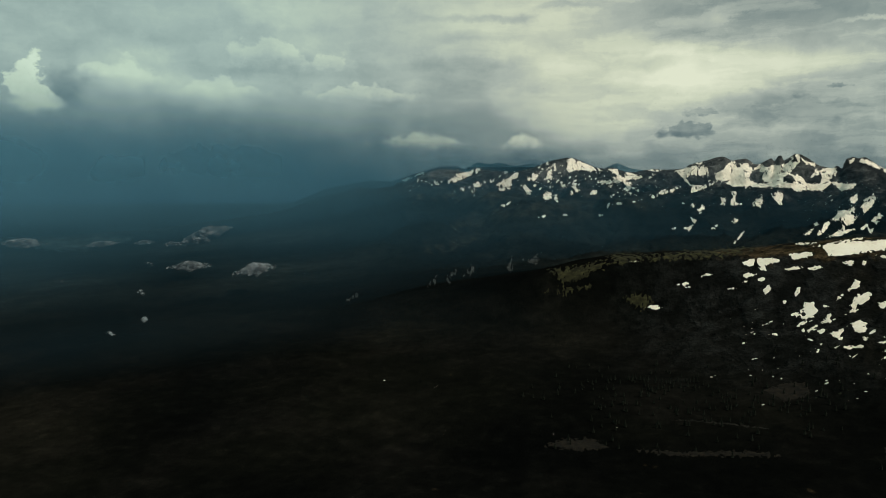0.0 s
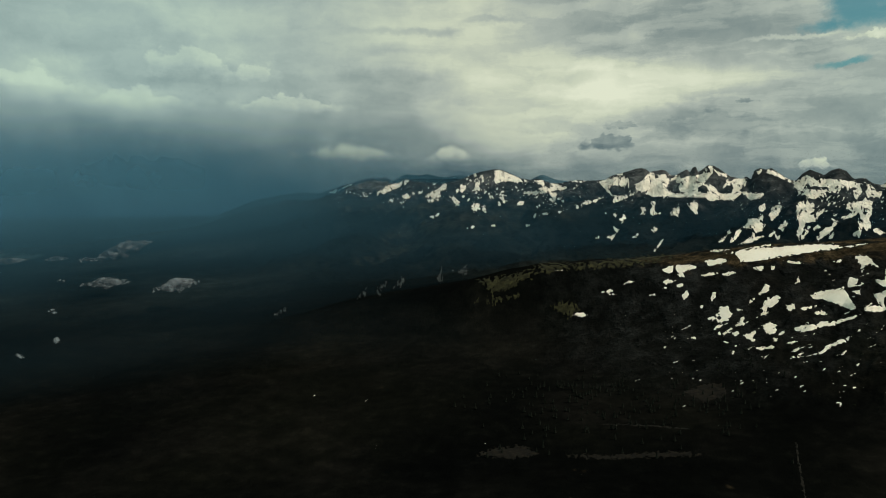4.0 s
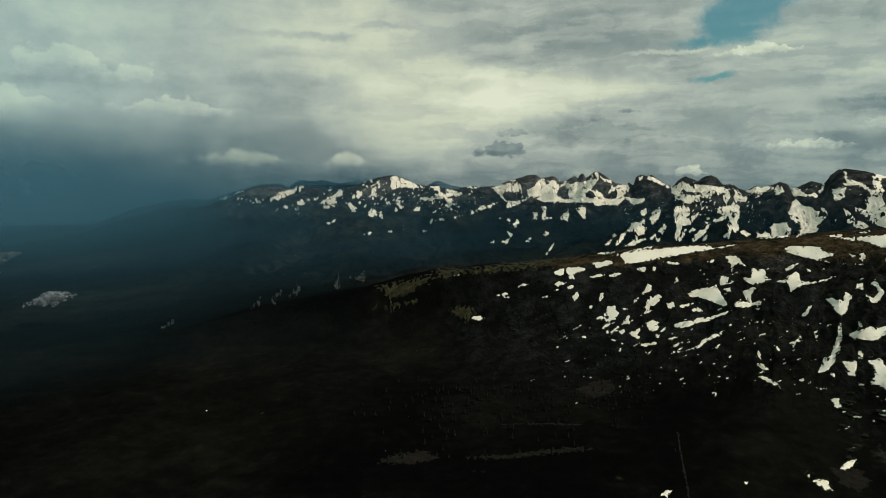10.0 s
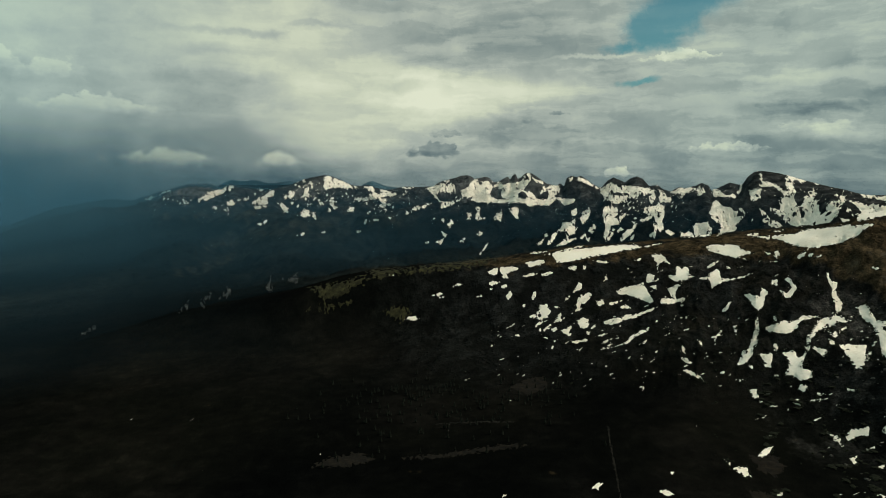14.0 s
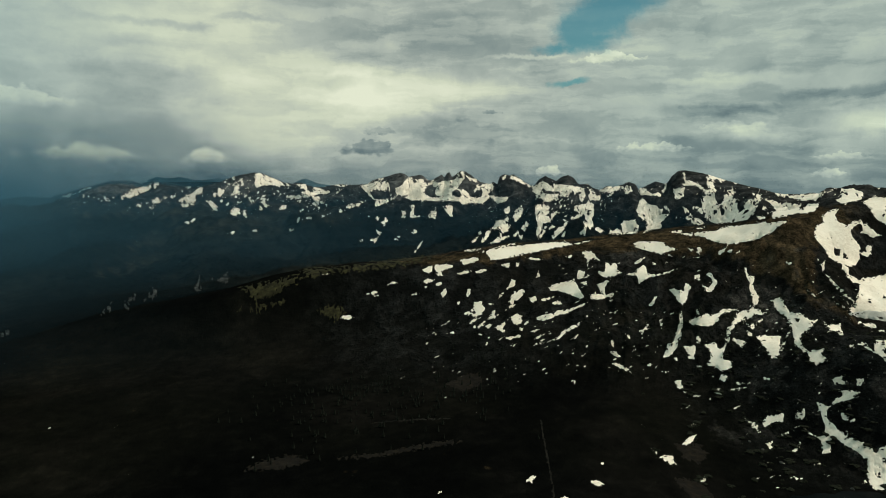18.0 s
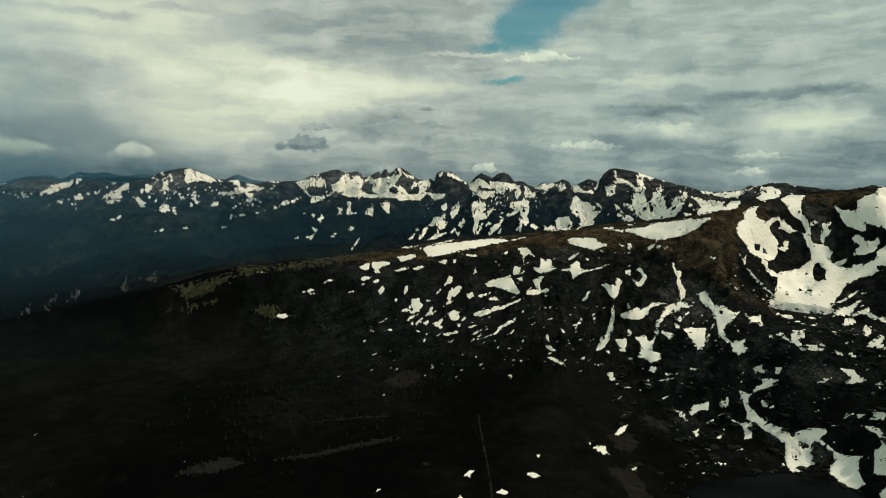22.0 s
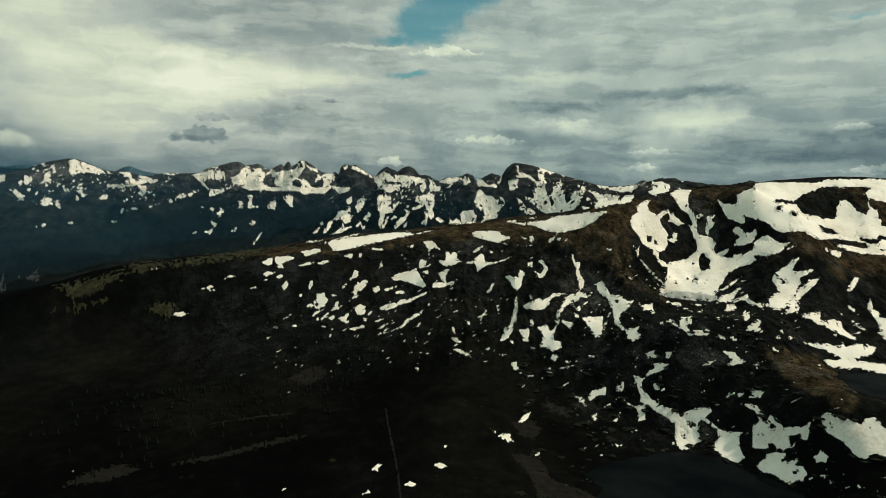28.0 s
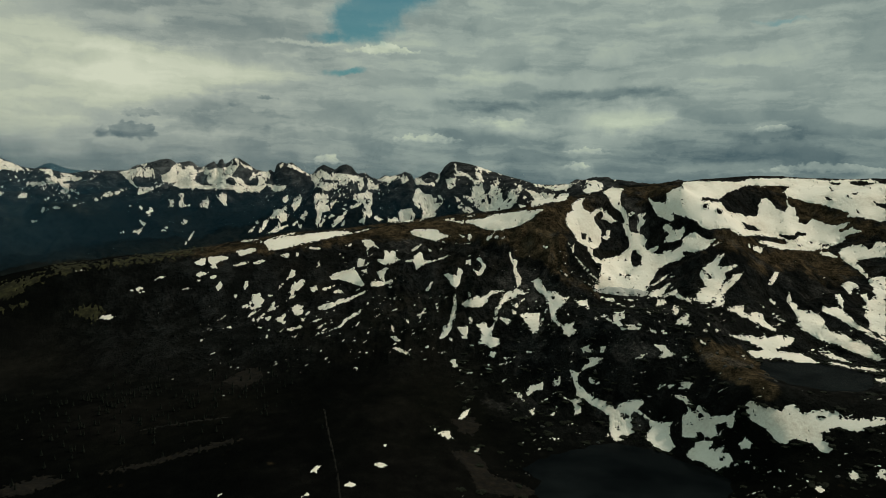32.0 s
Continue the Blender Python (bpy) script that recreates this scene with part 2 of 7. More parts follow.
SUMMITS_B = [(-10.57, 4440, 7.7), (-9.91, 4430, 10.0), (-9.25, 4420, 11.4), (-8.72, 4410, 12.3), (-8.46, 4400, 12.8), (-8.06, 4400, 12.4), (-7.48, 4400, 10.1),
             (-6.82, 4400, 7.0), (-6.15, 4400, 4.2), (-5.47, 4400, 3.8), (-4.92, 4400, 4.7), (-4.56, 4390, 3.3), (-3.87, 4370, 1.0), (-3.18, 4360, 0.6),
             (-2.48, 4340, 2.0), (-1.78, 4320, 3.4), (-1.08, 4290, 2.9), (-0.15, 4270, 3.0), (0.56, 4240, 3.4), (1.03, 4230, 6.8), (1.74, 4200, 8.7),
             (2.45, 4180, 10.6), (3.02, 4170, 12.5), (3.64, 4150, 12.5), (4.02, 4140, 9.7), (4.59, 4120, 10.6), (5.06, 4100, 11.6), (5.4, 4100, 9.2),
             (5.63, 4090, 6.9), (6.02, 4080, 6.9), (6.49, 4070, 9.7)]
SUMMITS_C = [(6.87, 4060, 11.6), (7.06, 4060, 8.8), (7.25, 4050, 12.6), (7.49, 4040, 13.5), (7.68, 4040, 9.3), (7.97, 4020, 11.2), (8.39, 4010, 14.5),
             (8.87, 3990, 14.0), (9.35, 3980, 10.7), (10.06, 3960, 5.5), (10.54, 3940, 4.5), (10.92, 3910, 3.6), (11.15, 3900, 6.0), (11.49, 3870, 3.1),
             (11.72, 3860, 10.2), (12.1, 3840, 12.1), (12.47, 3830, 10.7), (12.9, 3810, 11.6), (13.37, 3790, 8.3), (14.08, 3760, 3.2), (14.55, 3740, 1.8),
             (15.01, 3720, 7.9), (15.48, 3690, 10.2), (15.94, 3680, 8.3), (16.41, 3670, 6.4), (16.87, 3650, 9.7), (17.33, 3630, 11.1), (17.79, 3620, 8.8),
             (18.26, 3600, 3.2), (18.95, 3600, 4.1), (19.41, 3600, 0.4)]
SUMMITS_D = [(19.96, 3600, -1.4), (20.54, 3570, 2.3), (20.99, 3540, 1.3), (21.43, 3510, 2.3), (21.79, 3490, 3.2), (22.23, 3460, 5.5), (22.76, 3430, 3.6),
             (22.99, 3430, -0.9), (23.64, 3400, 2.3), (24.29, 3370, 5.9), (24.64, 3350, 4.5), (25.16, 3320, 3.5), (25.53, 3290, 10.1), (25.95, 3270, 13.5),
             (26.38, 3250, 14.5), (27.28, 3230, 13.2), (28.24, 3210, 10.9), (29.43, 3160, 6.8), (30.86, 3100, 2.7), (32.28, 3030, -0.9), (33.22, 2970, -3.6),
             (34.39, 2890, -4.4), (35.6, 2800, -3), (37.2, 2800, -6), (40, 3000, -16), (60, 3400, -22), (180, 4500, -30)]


def land(bearing, reach):
    """Heights over columns of bearing (n) and rows of distance (m): an m by n field, with each column's own row of distances (m by n)."""
    lines = [NEAR, FLOOR, FOOT, SLOPE, CREST, TROUGH, RISE]
    r_k, z_k = [np.zeros_like(bearing)], [np.full_like(bearing, 120.0)]
    for rows in lines:
        b, r, z = zip(*rows)
        r_k.append(glide(b, r, bearing))
        z_k.append(glide(b, z, bearing))
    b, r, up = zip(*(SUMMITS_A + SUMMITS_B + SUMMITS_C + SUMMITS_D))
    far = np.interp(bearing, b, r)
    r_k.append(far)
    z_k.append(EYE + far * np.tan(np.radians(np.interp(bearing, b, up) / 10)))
    r_k.append(far + 420)
    z_k.append(z_k[-1] - 130 - 0 * far)
    r_k.append(np.full_like(bearing, 9000.0))
    z_k.append(np.full_like(bearing, 60.0))
    r_k, z_k = np.array(r_k), np.array(z_k)
    z = np.empty((len(reach), len(bearing)))
    for j in range(len(bearing)):
        z[:, j] = glide(r_k[:, j], z_k[:, j], reach)
    a = np.radians(bearing)[None, :]
    x, y = reach[:, None] * np.sin(a), reach[:, None] * np.cos(a)
    rr = np.broadcast_to(reach[:, None], z.shape)
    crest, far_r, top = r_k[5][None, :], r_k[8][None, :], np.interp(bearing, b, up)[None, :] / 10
    return x, y, rr, z, crest, far_r, top


def bowl(z, x, y, at, radius, depth):
    """A hollow scooped out of the slope."""
    ax, ay = at[1] * math.sin(radians(at[0])), at[1] * math.cos(radians(at[0]))
    d = np.hypot(x - ax, y - ay) / radius
    return z - depth * (1 - step(0.35, 1, d))


def hill(z, x, y, at, along, across, turn, height):
    """A rounded knoll, its long axis turned from north."""
    ax, ay = at[1] * math.sin(radians(at[0])), at[1] * math.cos(radians(at[0]))
    c, s = math.cos(radians(turn)), math.sin(radians(turn))
    u, v = (x - ax) * s + (y - ay) * c, (x - ax) * c - (y - ay) * s
    return z + height * np.exp(-(u / along) ** 2 - (v / across) ** 2)


# the two lakes: water level, and the shore in metres east and north of the lookout
TARNS = [(62.0, [(419, 648), (454, 665), (501, 672), (543, 669), (575, 664), (596, 634), (607, 597), (614, 559), (616, 528), (599, 505),
                 (546, 480), (461, 486), (396, 509), (380, 554), (398, 591), (419, 612), (418, 628)]),
         (150.0, [(775, 624), (805, 642), (838, 625), (867, 604), (888, 577), (890, 547), (853, 514), (824, 501), (798, 502), (777, 516),
                  (759, 534), (750, 558), (756, 587)])]


def basin(z, x, y, level, shore):
    """Sinks the lake bed below its level and eases the banks down to it."""
    p = np.array(shore, float)
    low, high = p.min(0) - 90, p.max(0) + 90
    i, j = np.nonzero((x > low[0]) & (x < high[0]) & (y > low[1]) & (y < high[1]))
    px, py = x[i, j], y[i, j]
    gap_sq, odd = np.full(len(px), 1e9), np.zeros(len(px), bool)
    for (x0, y0), (x1, y1) in zip(p, np.roll(p, -1, 0)):
        ex, ey = x1 - x0, y1 - y0
        s = np.clip(((px - x0) * ex + (py - y0) * ey) / (ex * ex + ey * ey), 0, 1)
        gap_sq = np.minimum(gap_sq, (px - x0 - s * ex) ** 2 + (py - y0 - s * ey) ** 2)
        odd ^= ((y0 > py) != (y1 > py)) & (px < x0 + (py - y0) * ex / (ey if abs(ey) > 1e-9 else 1e-9))
    d = np.where(odd, -1, 1) * np.sqrt(gap_sq) + 5 * fbm(px, py, 30, 3, 77)
    bank = level + np.clip(d * 0.12, -4, 40)
    blend = 1 - step(0, 70, d)
    z[i, j] = z[i, j] * (1 - blend) + bank * blend
    return z


def relief(bearing, reach):
    x, y, r, z, crest, far_r, top = land(bearing, reach)
    b = np.broadcast_to(bearing[None, :], z.shape)
    # the cirque, its moraine, and the dome beside it
    z = bowl(z, x, y, (40.2, 1270), 250, 62)
    z = bowl(z, x, y, (53, 1680), 260, 40)
    z = hill(z, x, y, (49.5, 1380), 190, 110, 60, 52)
    z = hill(z, x, y, (44.5, 1500), 130, 60, 40, 34)
    z = hill(z, x, y, (34.5, 1330), 210, 80, 20, 40)
    z = hill(z, x, y, (47, 960), 90, 130, 70, 26)
    wx, wy = x + 60 * fbm(x, y, 300, 2, 91), y + 60 * fbm(x, y, 300, 2, 92)
    rough = ridged(wx, wy, 260, 6, 11)
    fine = fbm(x, y, 60, 5, 31, 0.55)
    gully = ridged(b * 26 + 0.02 * r + 14 * fbm(x, y, 160, 3, 52), r * 0.16, 60, 4, 71)
    massif = step(4, 26, b) * step(980, 1150, r) * (1 - step(0, 300, r - crest))
    front = massif * (0.12 + 0.88 * step(20, 260, crest - r))
    z = z + front * (11 * (rough - 0.3) + 5 * (1 - step(33, 38, b)) * (gully - 0.2)) + (0.4 + 0.6 * front) * 2.6 * fine + front * 4.5 * (ridged(x, y, 48, 3, 117) - 0.35)
    low = (1 - step(-0.1, 1.2, (r - crest) / 300))
    z = z + low * (1 - massif) * (5 * fbm(x, y, 240, 3, 15) + 2.5 * rough * step(8, 30, b))
    back = step(300, 900, r - crest) * step(-34, -18, b)
    near_top = step(30, 420, np.abs(far_r - r))
    z = z + back * (1 - near_top) * 5 * (ridged(x, y, 50, 4, 83) - 0.3)
    spurs = ridged(wx * 1.0, wy * 0.8, 520, 6, 41)
    z = z + back * ((1.5 + 50 * near_top) * (spurs - 0.35) + (1.5 + 6 * near_top) * fbm(x, y, 70, 4, 61))
    z = z + (1 - back) * step(2200, 3000, r) * 10 * fbm(x, y, 500, 4, 66)
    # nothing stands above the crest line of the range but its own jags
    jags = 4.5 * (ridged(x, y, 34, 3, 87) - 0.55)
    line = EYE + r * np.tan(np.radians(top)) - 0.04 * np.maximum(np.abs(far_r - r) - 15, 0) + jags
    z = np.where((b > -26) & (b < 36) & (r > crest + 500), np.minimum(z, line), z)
    for level, shore in TARNS:
        z = basin(z, x, y, level, shore)
    return x, y, z

# ---- materials ----
def surface(name, rough=0.95, gloss=0.15):
    m = bpy.data.materials.new(name)
    m.use_nodes = True
    t = Nodes(m.node_tree)
    p = m.node_tree.nodes["Principled BSDF"]
    p.inputs["Roughness"].default_value, p.inputs["Specular IOR Level"].default_value = rough, gloss
    return m, t, p, t.add("NewGeometry").outputs["Position"]


def bump(t, p, height, strength, distance):
    node = t.tree.nodes.new("ShaderNodeBump")
    node.inputs["Strength"].default_value, node.inputs["Distance"].default_value = strength, distance
    t.tree.links.new(height, node.inputs["Height"])
    t.tree.links.new(node.outputs[0], p.inputs["Normal"])


def heath_material():
    """Dwarf pine and heath near by, dark forest and bare rock far off, turf and scree where they lie."""
    m, t, p, at = surface("mountain_ground", 1.0, 0.0)
    wide, mid, fine = t.noise(at, 0.005, 5.0), t.noise(at, 0.045, 7.0, 0.68), t.noise(at, 0.3, 4.0, 0.7)
    pine = t.ramp(mid, [(0.32, (0.0028, 0.0032, 0.0029)), (0.55, (0.0042, 0.0047, 0.0041)), (0.74, (0.0074, 0.0078, 0.0066))])
    brown = t.ramp(mid, [(0.32, (0.0044, 0.0045, 0.0041)), (0.56, (0.0080, 0.0080, 0.0071)), (0.74, (0.0135, 0.0130, 0.0112))])
    colour = t.mix(t.ease(wide, 0.45, 0.68), pine, brown)
    broad = t.noise(at, 0.0028, 4.0, 0.5)
    colour = t.mix(1.0, colour, t.ramp(broad, [(0.36, (0.45, 0.47, 0.5)), (0.52, (0.8, 0.78, 0.74)), (0.68, (1.25, 1.18, 1.02))]), "MULTIPLY")
    # open stony grass on the mountainside
    stony = t.ramp(t.math("MULTIPLY_ADD", fine, 0.45, t.math("MULTIPLY", mid, 0.55)),
                   [(0.36, (0.0050, 0.0052, 0.0048)), (0.50, (0.0140, 0.0150, 0.0142)), (0.64, (0.036, 0.038, 0.036))])
    colour = t.mix(t.add("Attribute", attribute="stony").outputs["Fac"], colour, stony)
    turf = t.ramp(t.math("MULTIPLY_ADD", fine, 0.4, t.math("MULTIPLY", mid, 0.6)),
                  [(0.38, (0.009, 0.0075, 0.005)), (0.50, (0.040, 0.030, 0.0175)), (0.60, (0.095, 0.068, 0.039))])
    colour = t.mix(t.add("Attribute", attribute="turf").outputs["Fac"], colour, turf)
    stone = t.ramp(t.math("MULTIPLY_ADD", fine, 0.5, t.math("MULTIPLY", mid, 0.5)),
                   [(0.35, (0.005, 0.005, 0.005)), (0.52, (0.035, 0.034, 0.031)), (0.68, (0.13, 0.125, 0.11))])
    colour = t.mix(t.add("Attribute", attribute="scree").outputs["Fac"], colour, stone)
    # the far side of the valley
    rock_grain = t.noise(at, 0.018, 8.0, 0.68)
    x, y, z = t.add("SeparateXYZ", at).outputs
    band = t.add("CombineXYZ", t.math("MULTIPLY", x, 0.0011), t.math("MULTIPLY", y, 0.0011), t.math("MULTIPLY", t.math("MULTIPLY_ADD", x, -0.13, z), 0.010)).outputs[0]
    belts = t.math("MULTIPLY_ADD", t.noise(at, 0.02, 6.0, 0.65), 0.3, t.math("MULTIPLY", t.noise(band, 1.0, 6.0, 0.58), 0.7))
    wood = t.ramp(belts, [(0.36, (0.0026, 0.0040, 0.0042)), (0.50, (0.0052, 0.0078, 0.0080)), (0.60, (0.0115, 0.0145, 0.0135)), (0.72, (0.030, 0.034, 0.030))])
    rock = t.ramp(rock_grain, [(0.34, (0.008, 0.0095, 0.0105)), (0.54, (0.036, 0.038, 0.038)), (0.72, (0.125, 0.124, 0.118))])
    high = t.add("SeparateXYZ", at).outputs[2]
    distant = t.mix(t.ease(t.math("MULTIPLY_ADD", rock_grain, 160.0, high), 330.0, 500.0), wood, rock)
    pale = t.ramp(rock_grain, [(0.3, (0.020, 0.022, 0.023)), (0.7, (0.150, 0.150, 0.145))])
    distant = t.mix(t.add("Attribute", attribute="scree").outputs["Fac"], distant, pale)
    # lit bands of the far slopes, put in as a paler moor colour
    lit_moor = t.ramp(rock_grain, [(0.35, (0.009, 0.010, 0.008)), (0.65, (0.034, 0.035, 0.028))])
    distant = t.mix(t.math("MULTIPLY", t.add("Attribute", attribute="turf").outputs["Fac"], 0.8), distant, lit_moor)
    colour = t.mix(t.add("Attribute", attribute="wood").outputs["Fac"], colour, distant)
    t.tree.links.new(colour, p.inputs["Base Color"])
    rugged = t.math("MULTIPLY_ADD", t.math("MAXIMUM", t.add("Attribute", attribute="stony").outputs["Fac"], t.add("Attribute", attribute="wood").outputs["Fac"]), 0.8, 0.2)
    grain = t.math("MULTIPLY_ADD", fine, 0.35, t.math("MULTIPLY_ADD", rock_grain, 1.6, mid))
    bump(t, p, t.math("MULTIPLY", grain, rugged), 1.0, 11.0)
    return m


def snow_material():
    m, t, p, at = surface("old_snow", 0.7, 0.2)
    wide, fine = t.noise(at, 0.012, 5.0, 0.6), t.noise(at, 0.25, 5.0, 0.65)
    dirt = t.math("MULTIPLY_ADD", fine, 0.45, t.math("MULTIPLY", wide, 0.65))
    colour = t.ramp(dirt, [(0.35, (0.90, 0.845, 0.735)), (0.56, (0.84, 0.775, 0.65)), (0.68, (0.70, 0.62, 0.50)), (0.82, (0.48, 0.41, 0.32))])
    t.tree.links.new(colour, p.inputs["Base Color"])
    bump(t, p, t.math("MULTIPLY_ADD", fine, 0.25, wide), 0.5, 3.0)
    return m


def speckled(name, scale, stops, rough=0.95, depth=0.6):
    m, t, p, at = surface(name, rough, 0.1)
    fine = t.noise(at, scale, 6.0, 0.68)
    t.tree.links.new(t.ramp(fine, stops), p.inputs["Base Color"])
    bump(t, p, fine, 0.7, depth)
    return m


def water_material():
    m, t, p, at = surface("lake_water", 1.0, 0.0)
    wide, fine = t.noise(at, 0.02, 4.0), t.noise(at, 0.5, 4.0)
    t.tree.links.new(t.ramp(wide, [(0.3, (0.002, 0.003, 0.0035)), (0.7, (0.005, 0.007, 0.0075))]), p.inputs["Base Color"])
    gloss = t.add("BsdfGlossy", (0.5, 0.5, 0.48, 1), 0.22)
    fresnel = t.add("Fresnel", 1.33)
    ripple = t.tree.nodes.new("ShaderNodeBump")
    ripple.inputs["Strength"].default_value, ripple.inputs["Distance"].default_value = 0.15, 0.2
    t.tree.links.new(fine, ripple.inputs["Height"])
    t.tree.links.new(ripple.outputs[0], gloss.inputs["Normal"])
    mix = t.tree.nodes.new("ShaderNodeMixShader")
    t.tree.links.new(t.math("MULTIPLY", fresnel.outputs[0], t.ease(wide, 0.3, 0.7, 0.10, 0.26)), mix.inputs[0])
    t.tree.links.new(p.outputs[0], mix.inputs[1])
    t.tree.links.new(gloss.outputs[0], mix.inputs[2])
    t.tree.links.new(mix.outputs[0], t.tree.nodes["Material Output"].inputs["Surface"])
    return m


HEATH, SNOW, WATER = heath_material(), snow_material(), water_material()
MEADOW = speckled("mountain_meadow", 0.07, [(0.36, (0.009, 0.009, 0.005)), (0.52, (0.023, 0.022, 0.010)), (0.70, (0.052, 0.049, 0.020))])
CLEARING = speckled("dry_clearing", 0.14, [(0.38, (0.0032, 0.0028, 0.002)), (0.55, (0.008, 0.0063, 0.004)), (0.7, (0.018, 0.0135, 0.008))])
CRAG = speckled("pale_crag", 0.05, [(0.42, (0.006, 0.008, 0.008)), (0.56, (0.036, 0.038, 0.036)), (0.7, (0.13, 0.13, 0.125))], depth=4.0)
DIRT = speckled("trodden_earth", 0.12, [(0.38, (0.003, 0.003, 0.002)), (0.6, (0.012, 0.0105, 0.008))], depth=0.3)
FIELDS = speckled("pale_fields", 0.012, [(0.35, (0.02, 0.03, 0.03)), (0.65, (0.09, 0.10, 0.09))], depth=0.3)
ICE = speckled("lake_ice", 0.05, [(0.3, (0.34, 0.34, 0.31)), (0.7, (0.55, 0.53, 0.46))], rough=0.5, depth=0.4)

# ---- ground ----
FAN = np.concatenate([np.arange(-180, -60, 4.0), np.arange(-60, 66, 0.1), np.arange(66, 181, 4.0)])
REACH = np.concatenate([np.linspace(0, 600, 12)[:-1], 600 * np.exp(np.linspace(0, math.log(4920 / 600), 650)), [5400, 6500, 9000]])
GX, GY, GZ = relief(FAN, REACH)
GB = np.broadcast_to(FAN[None, :], GX.shape)
GR = np.broadcast_to(REACH[:, None], GX.shape)
DIP = np.degrees(np.arctan2(GZ - EYE, np.maximum(GR, 1)))
OPEN = DIP >= np.maximum.accumulate(np.where(GR > 300, DIP, -90), axis=0) - 0.3
LONG = np.log(np.maximum(GR, 1)) * DEG


FIRST_ROW, FIRST_COL, LAST_COL = int(np.searchsorted(REACH, 600 - 1e-6)), int(np.searchsorted(FAN, -60.05)), int(np.searchsorted(FAN, 65.95))
LAST_ROW = int(np.searchsorted(REACH, 4921))
FIELD = (slice(FIRST_ROW, LAST_ROW), slice(FIRST_COL, LAST_COL))


def double(a):
    """The field at twice the density."""
    b = np.empty((2 * a.shape[0] - 1, 2 * a.shape[1] - 1), np.float32)
    b[::2, ::2] = a
    b[1::2, ::2] = (b[:-2:2, ::2] + b[2::2, ::2]) / 2
    b[:, 1::2] = (b[:, :-2:2] + b[:, 2::2]) / 2
    return b


FINE = np.stack([double(a[FIELD]) for a in (GX, GY, GZ)], -1)
FB, FR, FDIP = double(GB[FIELD]), double(GR[FIELD]), double(DIP[FIELD])
FOPEN = double(OPEN[FIELD].astype(float)) > 0.4
FLONG = np.log(FR) * DEG
FLINE = FB[0]


def outline(field, points):
    """Raises the field to the signed distance, in degrees, from an outline of (bearing, dip) in tenths of a degree, seen from the lookout."""
    p = np.array(points) / 10
    low, high = p.min(0) - 0.5, p.max(0) + 0.5
    c0, c1 = np.searchsorted(FLINE, low[0]), np.searchsorted(FLINE, high[0])
    dips = FDIP[:, c0:c1]
    i, j = np.nonzero(FOPEN[:, c0:c1] & (dips > low[1]) & (dips < high[1]))
    j = j + c0
    b, d = FB[i, j], FDIP[i, j]
    gap_sq, odd = np.full(len(b), 9.0), np.zeros(len(b), bool)
    for (x0, y0), (x1, y1) in zip(p, np.roll(p, -1, 0)):
        ex, ey = x1 - x0, y1 - y0
        s = np.clip(((b - x0) * ex + (d - y0) * ey) / max(ex * ex + ey * ey, 1e-9), 0, 1)
        gap_sq = np.minimum(gap_sq, (b - x0 - s * ex) ** 2 + (d - y0 - s * ey) ** 2)
        odd ^= ((y0 > d) != (y1 > d)) & (b < x0 + (d - y0) * ex / (ey if abs(ey) > 1e-9 else 1e-9))
    field[i, j] = np.maximum(field[i, j], np.where(odd, 1, -1) * np.sqrt(gap_sq))


COVER = {key: np.full(FB.shape, -1.0, np.float32) for key in ("snow", "bare", "meadow", "turf", "scree", "crag", "trail", "clearing", "ice", "field")}


def snow_at(*points):
    outline(COVER["snow"], points)


def bare_at(*points):
    outline(COVER["bare"], points)


def meadow_at(*points):
    outline(COVER["meadow"], points)


def turf_at(*points):
    outline(COVER["turf"], points)


def scree_at(*points):
    outline(COVER["scree"], points)


def crag_at(*points):
    outline(COVER["crag"], points)


def trail_at(*points):
    outline(COVER["trail"], points)


def clearing_at(*points):
    outline(COVER["clearing"], points)


def ice_at(*points):
    outline(COVER["ice"], points)


def field_at(*points):
    outline(COVER["field"], points)


# outlines of snow, meadows, turf, scree, crags and the trail, sighted from the lookout
snow_at((-19.6, -108.0), (-13.1, -109.8), (-6.3, -107.8), (-9.0, -105.9), (-14.9, -106.3))
snow_at((22.3, -81.3), (30.2, -79.4), (26.1, -78.4))
snow_at((4.2, -88.6), (16.8, -87.6), (11.6, -86.0))
snow_at((10.2, -91.2), (16.3, -89.8), (13.5, -89.2))
snow_at((42.4, -89.8), (49.2, -89.2), (46.3, -88.1))
snow_at((-34.5, -71.9), (-26.2, -71.1), (-30.7, -70.4))
snow_at((283.7, -225.5), (289.2, -224.4), (289.1, -221.8))
snow_at((64.4, -250.9), (67.6, -249.2), (71.3, -247.6), (66.8, -248.3))
snow_at((171.0, -250.6), (177.8, -252.1), (181.3, -250.2), (175.4, -247.8))
snow_at((142.5, -238.4), (147.3, -239.1), (151.1, -234.2), (146.3, -234.8))
snow_at((196.0, -235.2), (202.5, -238.0), (208.9, -236.4), (202.5, -233.6))
snow_at((134.6, -256.8), (142.3, -256.1), (138.9, -253.8))
meadow_at((-49.0, -68.2), (-44.5, -73.5), (-37.5, -73.7), (-23.4, -69.2), (0.2, -68.7), (28.9, -65.1), (58.7, -58.5), (48.1, -58.0), (24.1, -60.8), (-4.5, -64.8), (-28.1, -66.8), (-37.4, -65.7))
meadow_at((-97.8, -80.6), (-92.6, -85.9), (-86.0, -90.7), (-74.6, -88.9), (-65.4, -82.3), (-46.8, -73.0), (-56.0, -72.7), (-74.4, -76.9), (-88.0, -79.6))
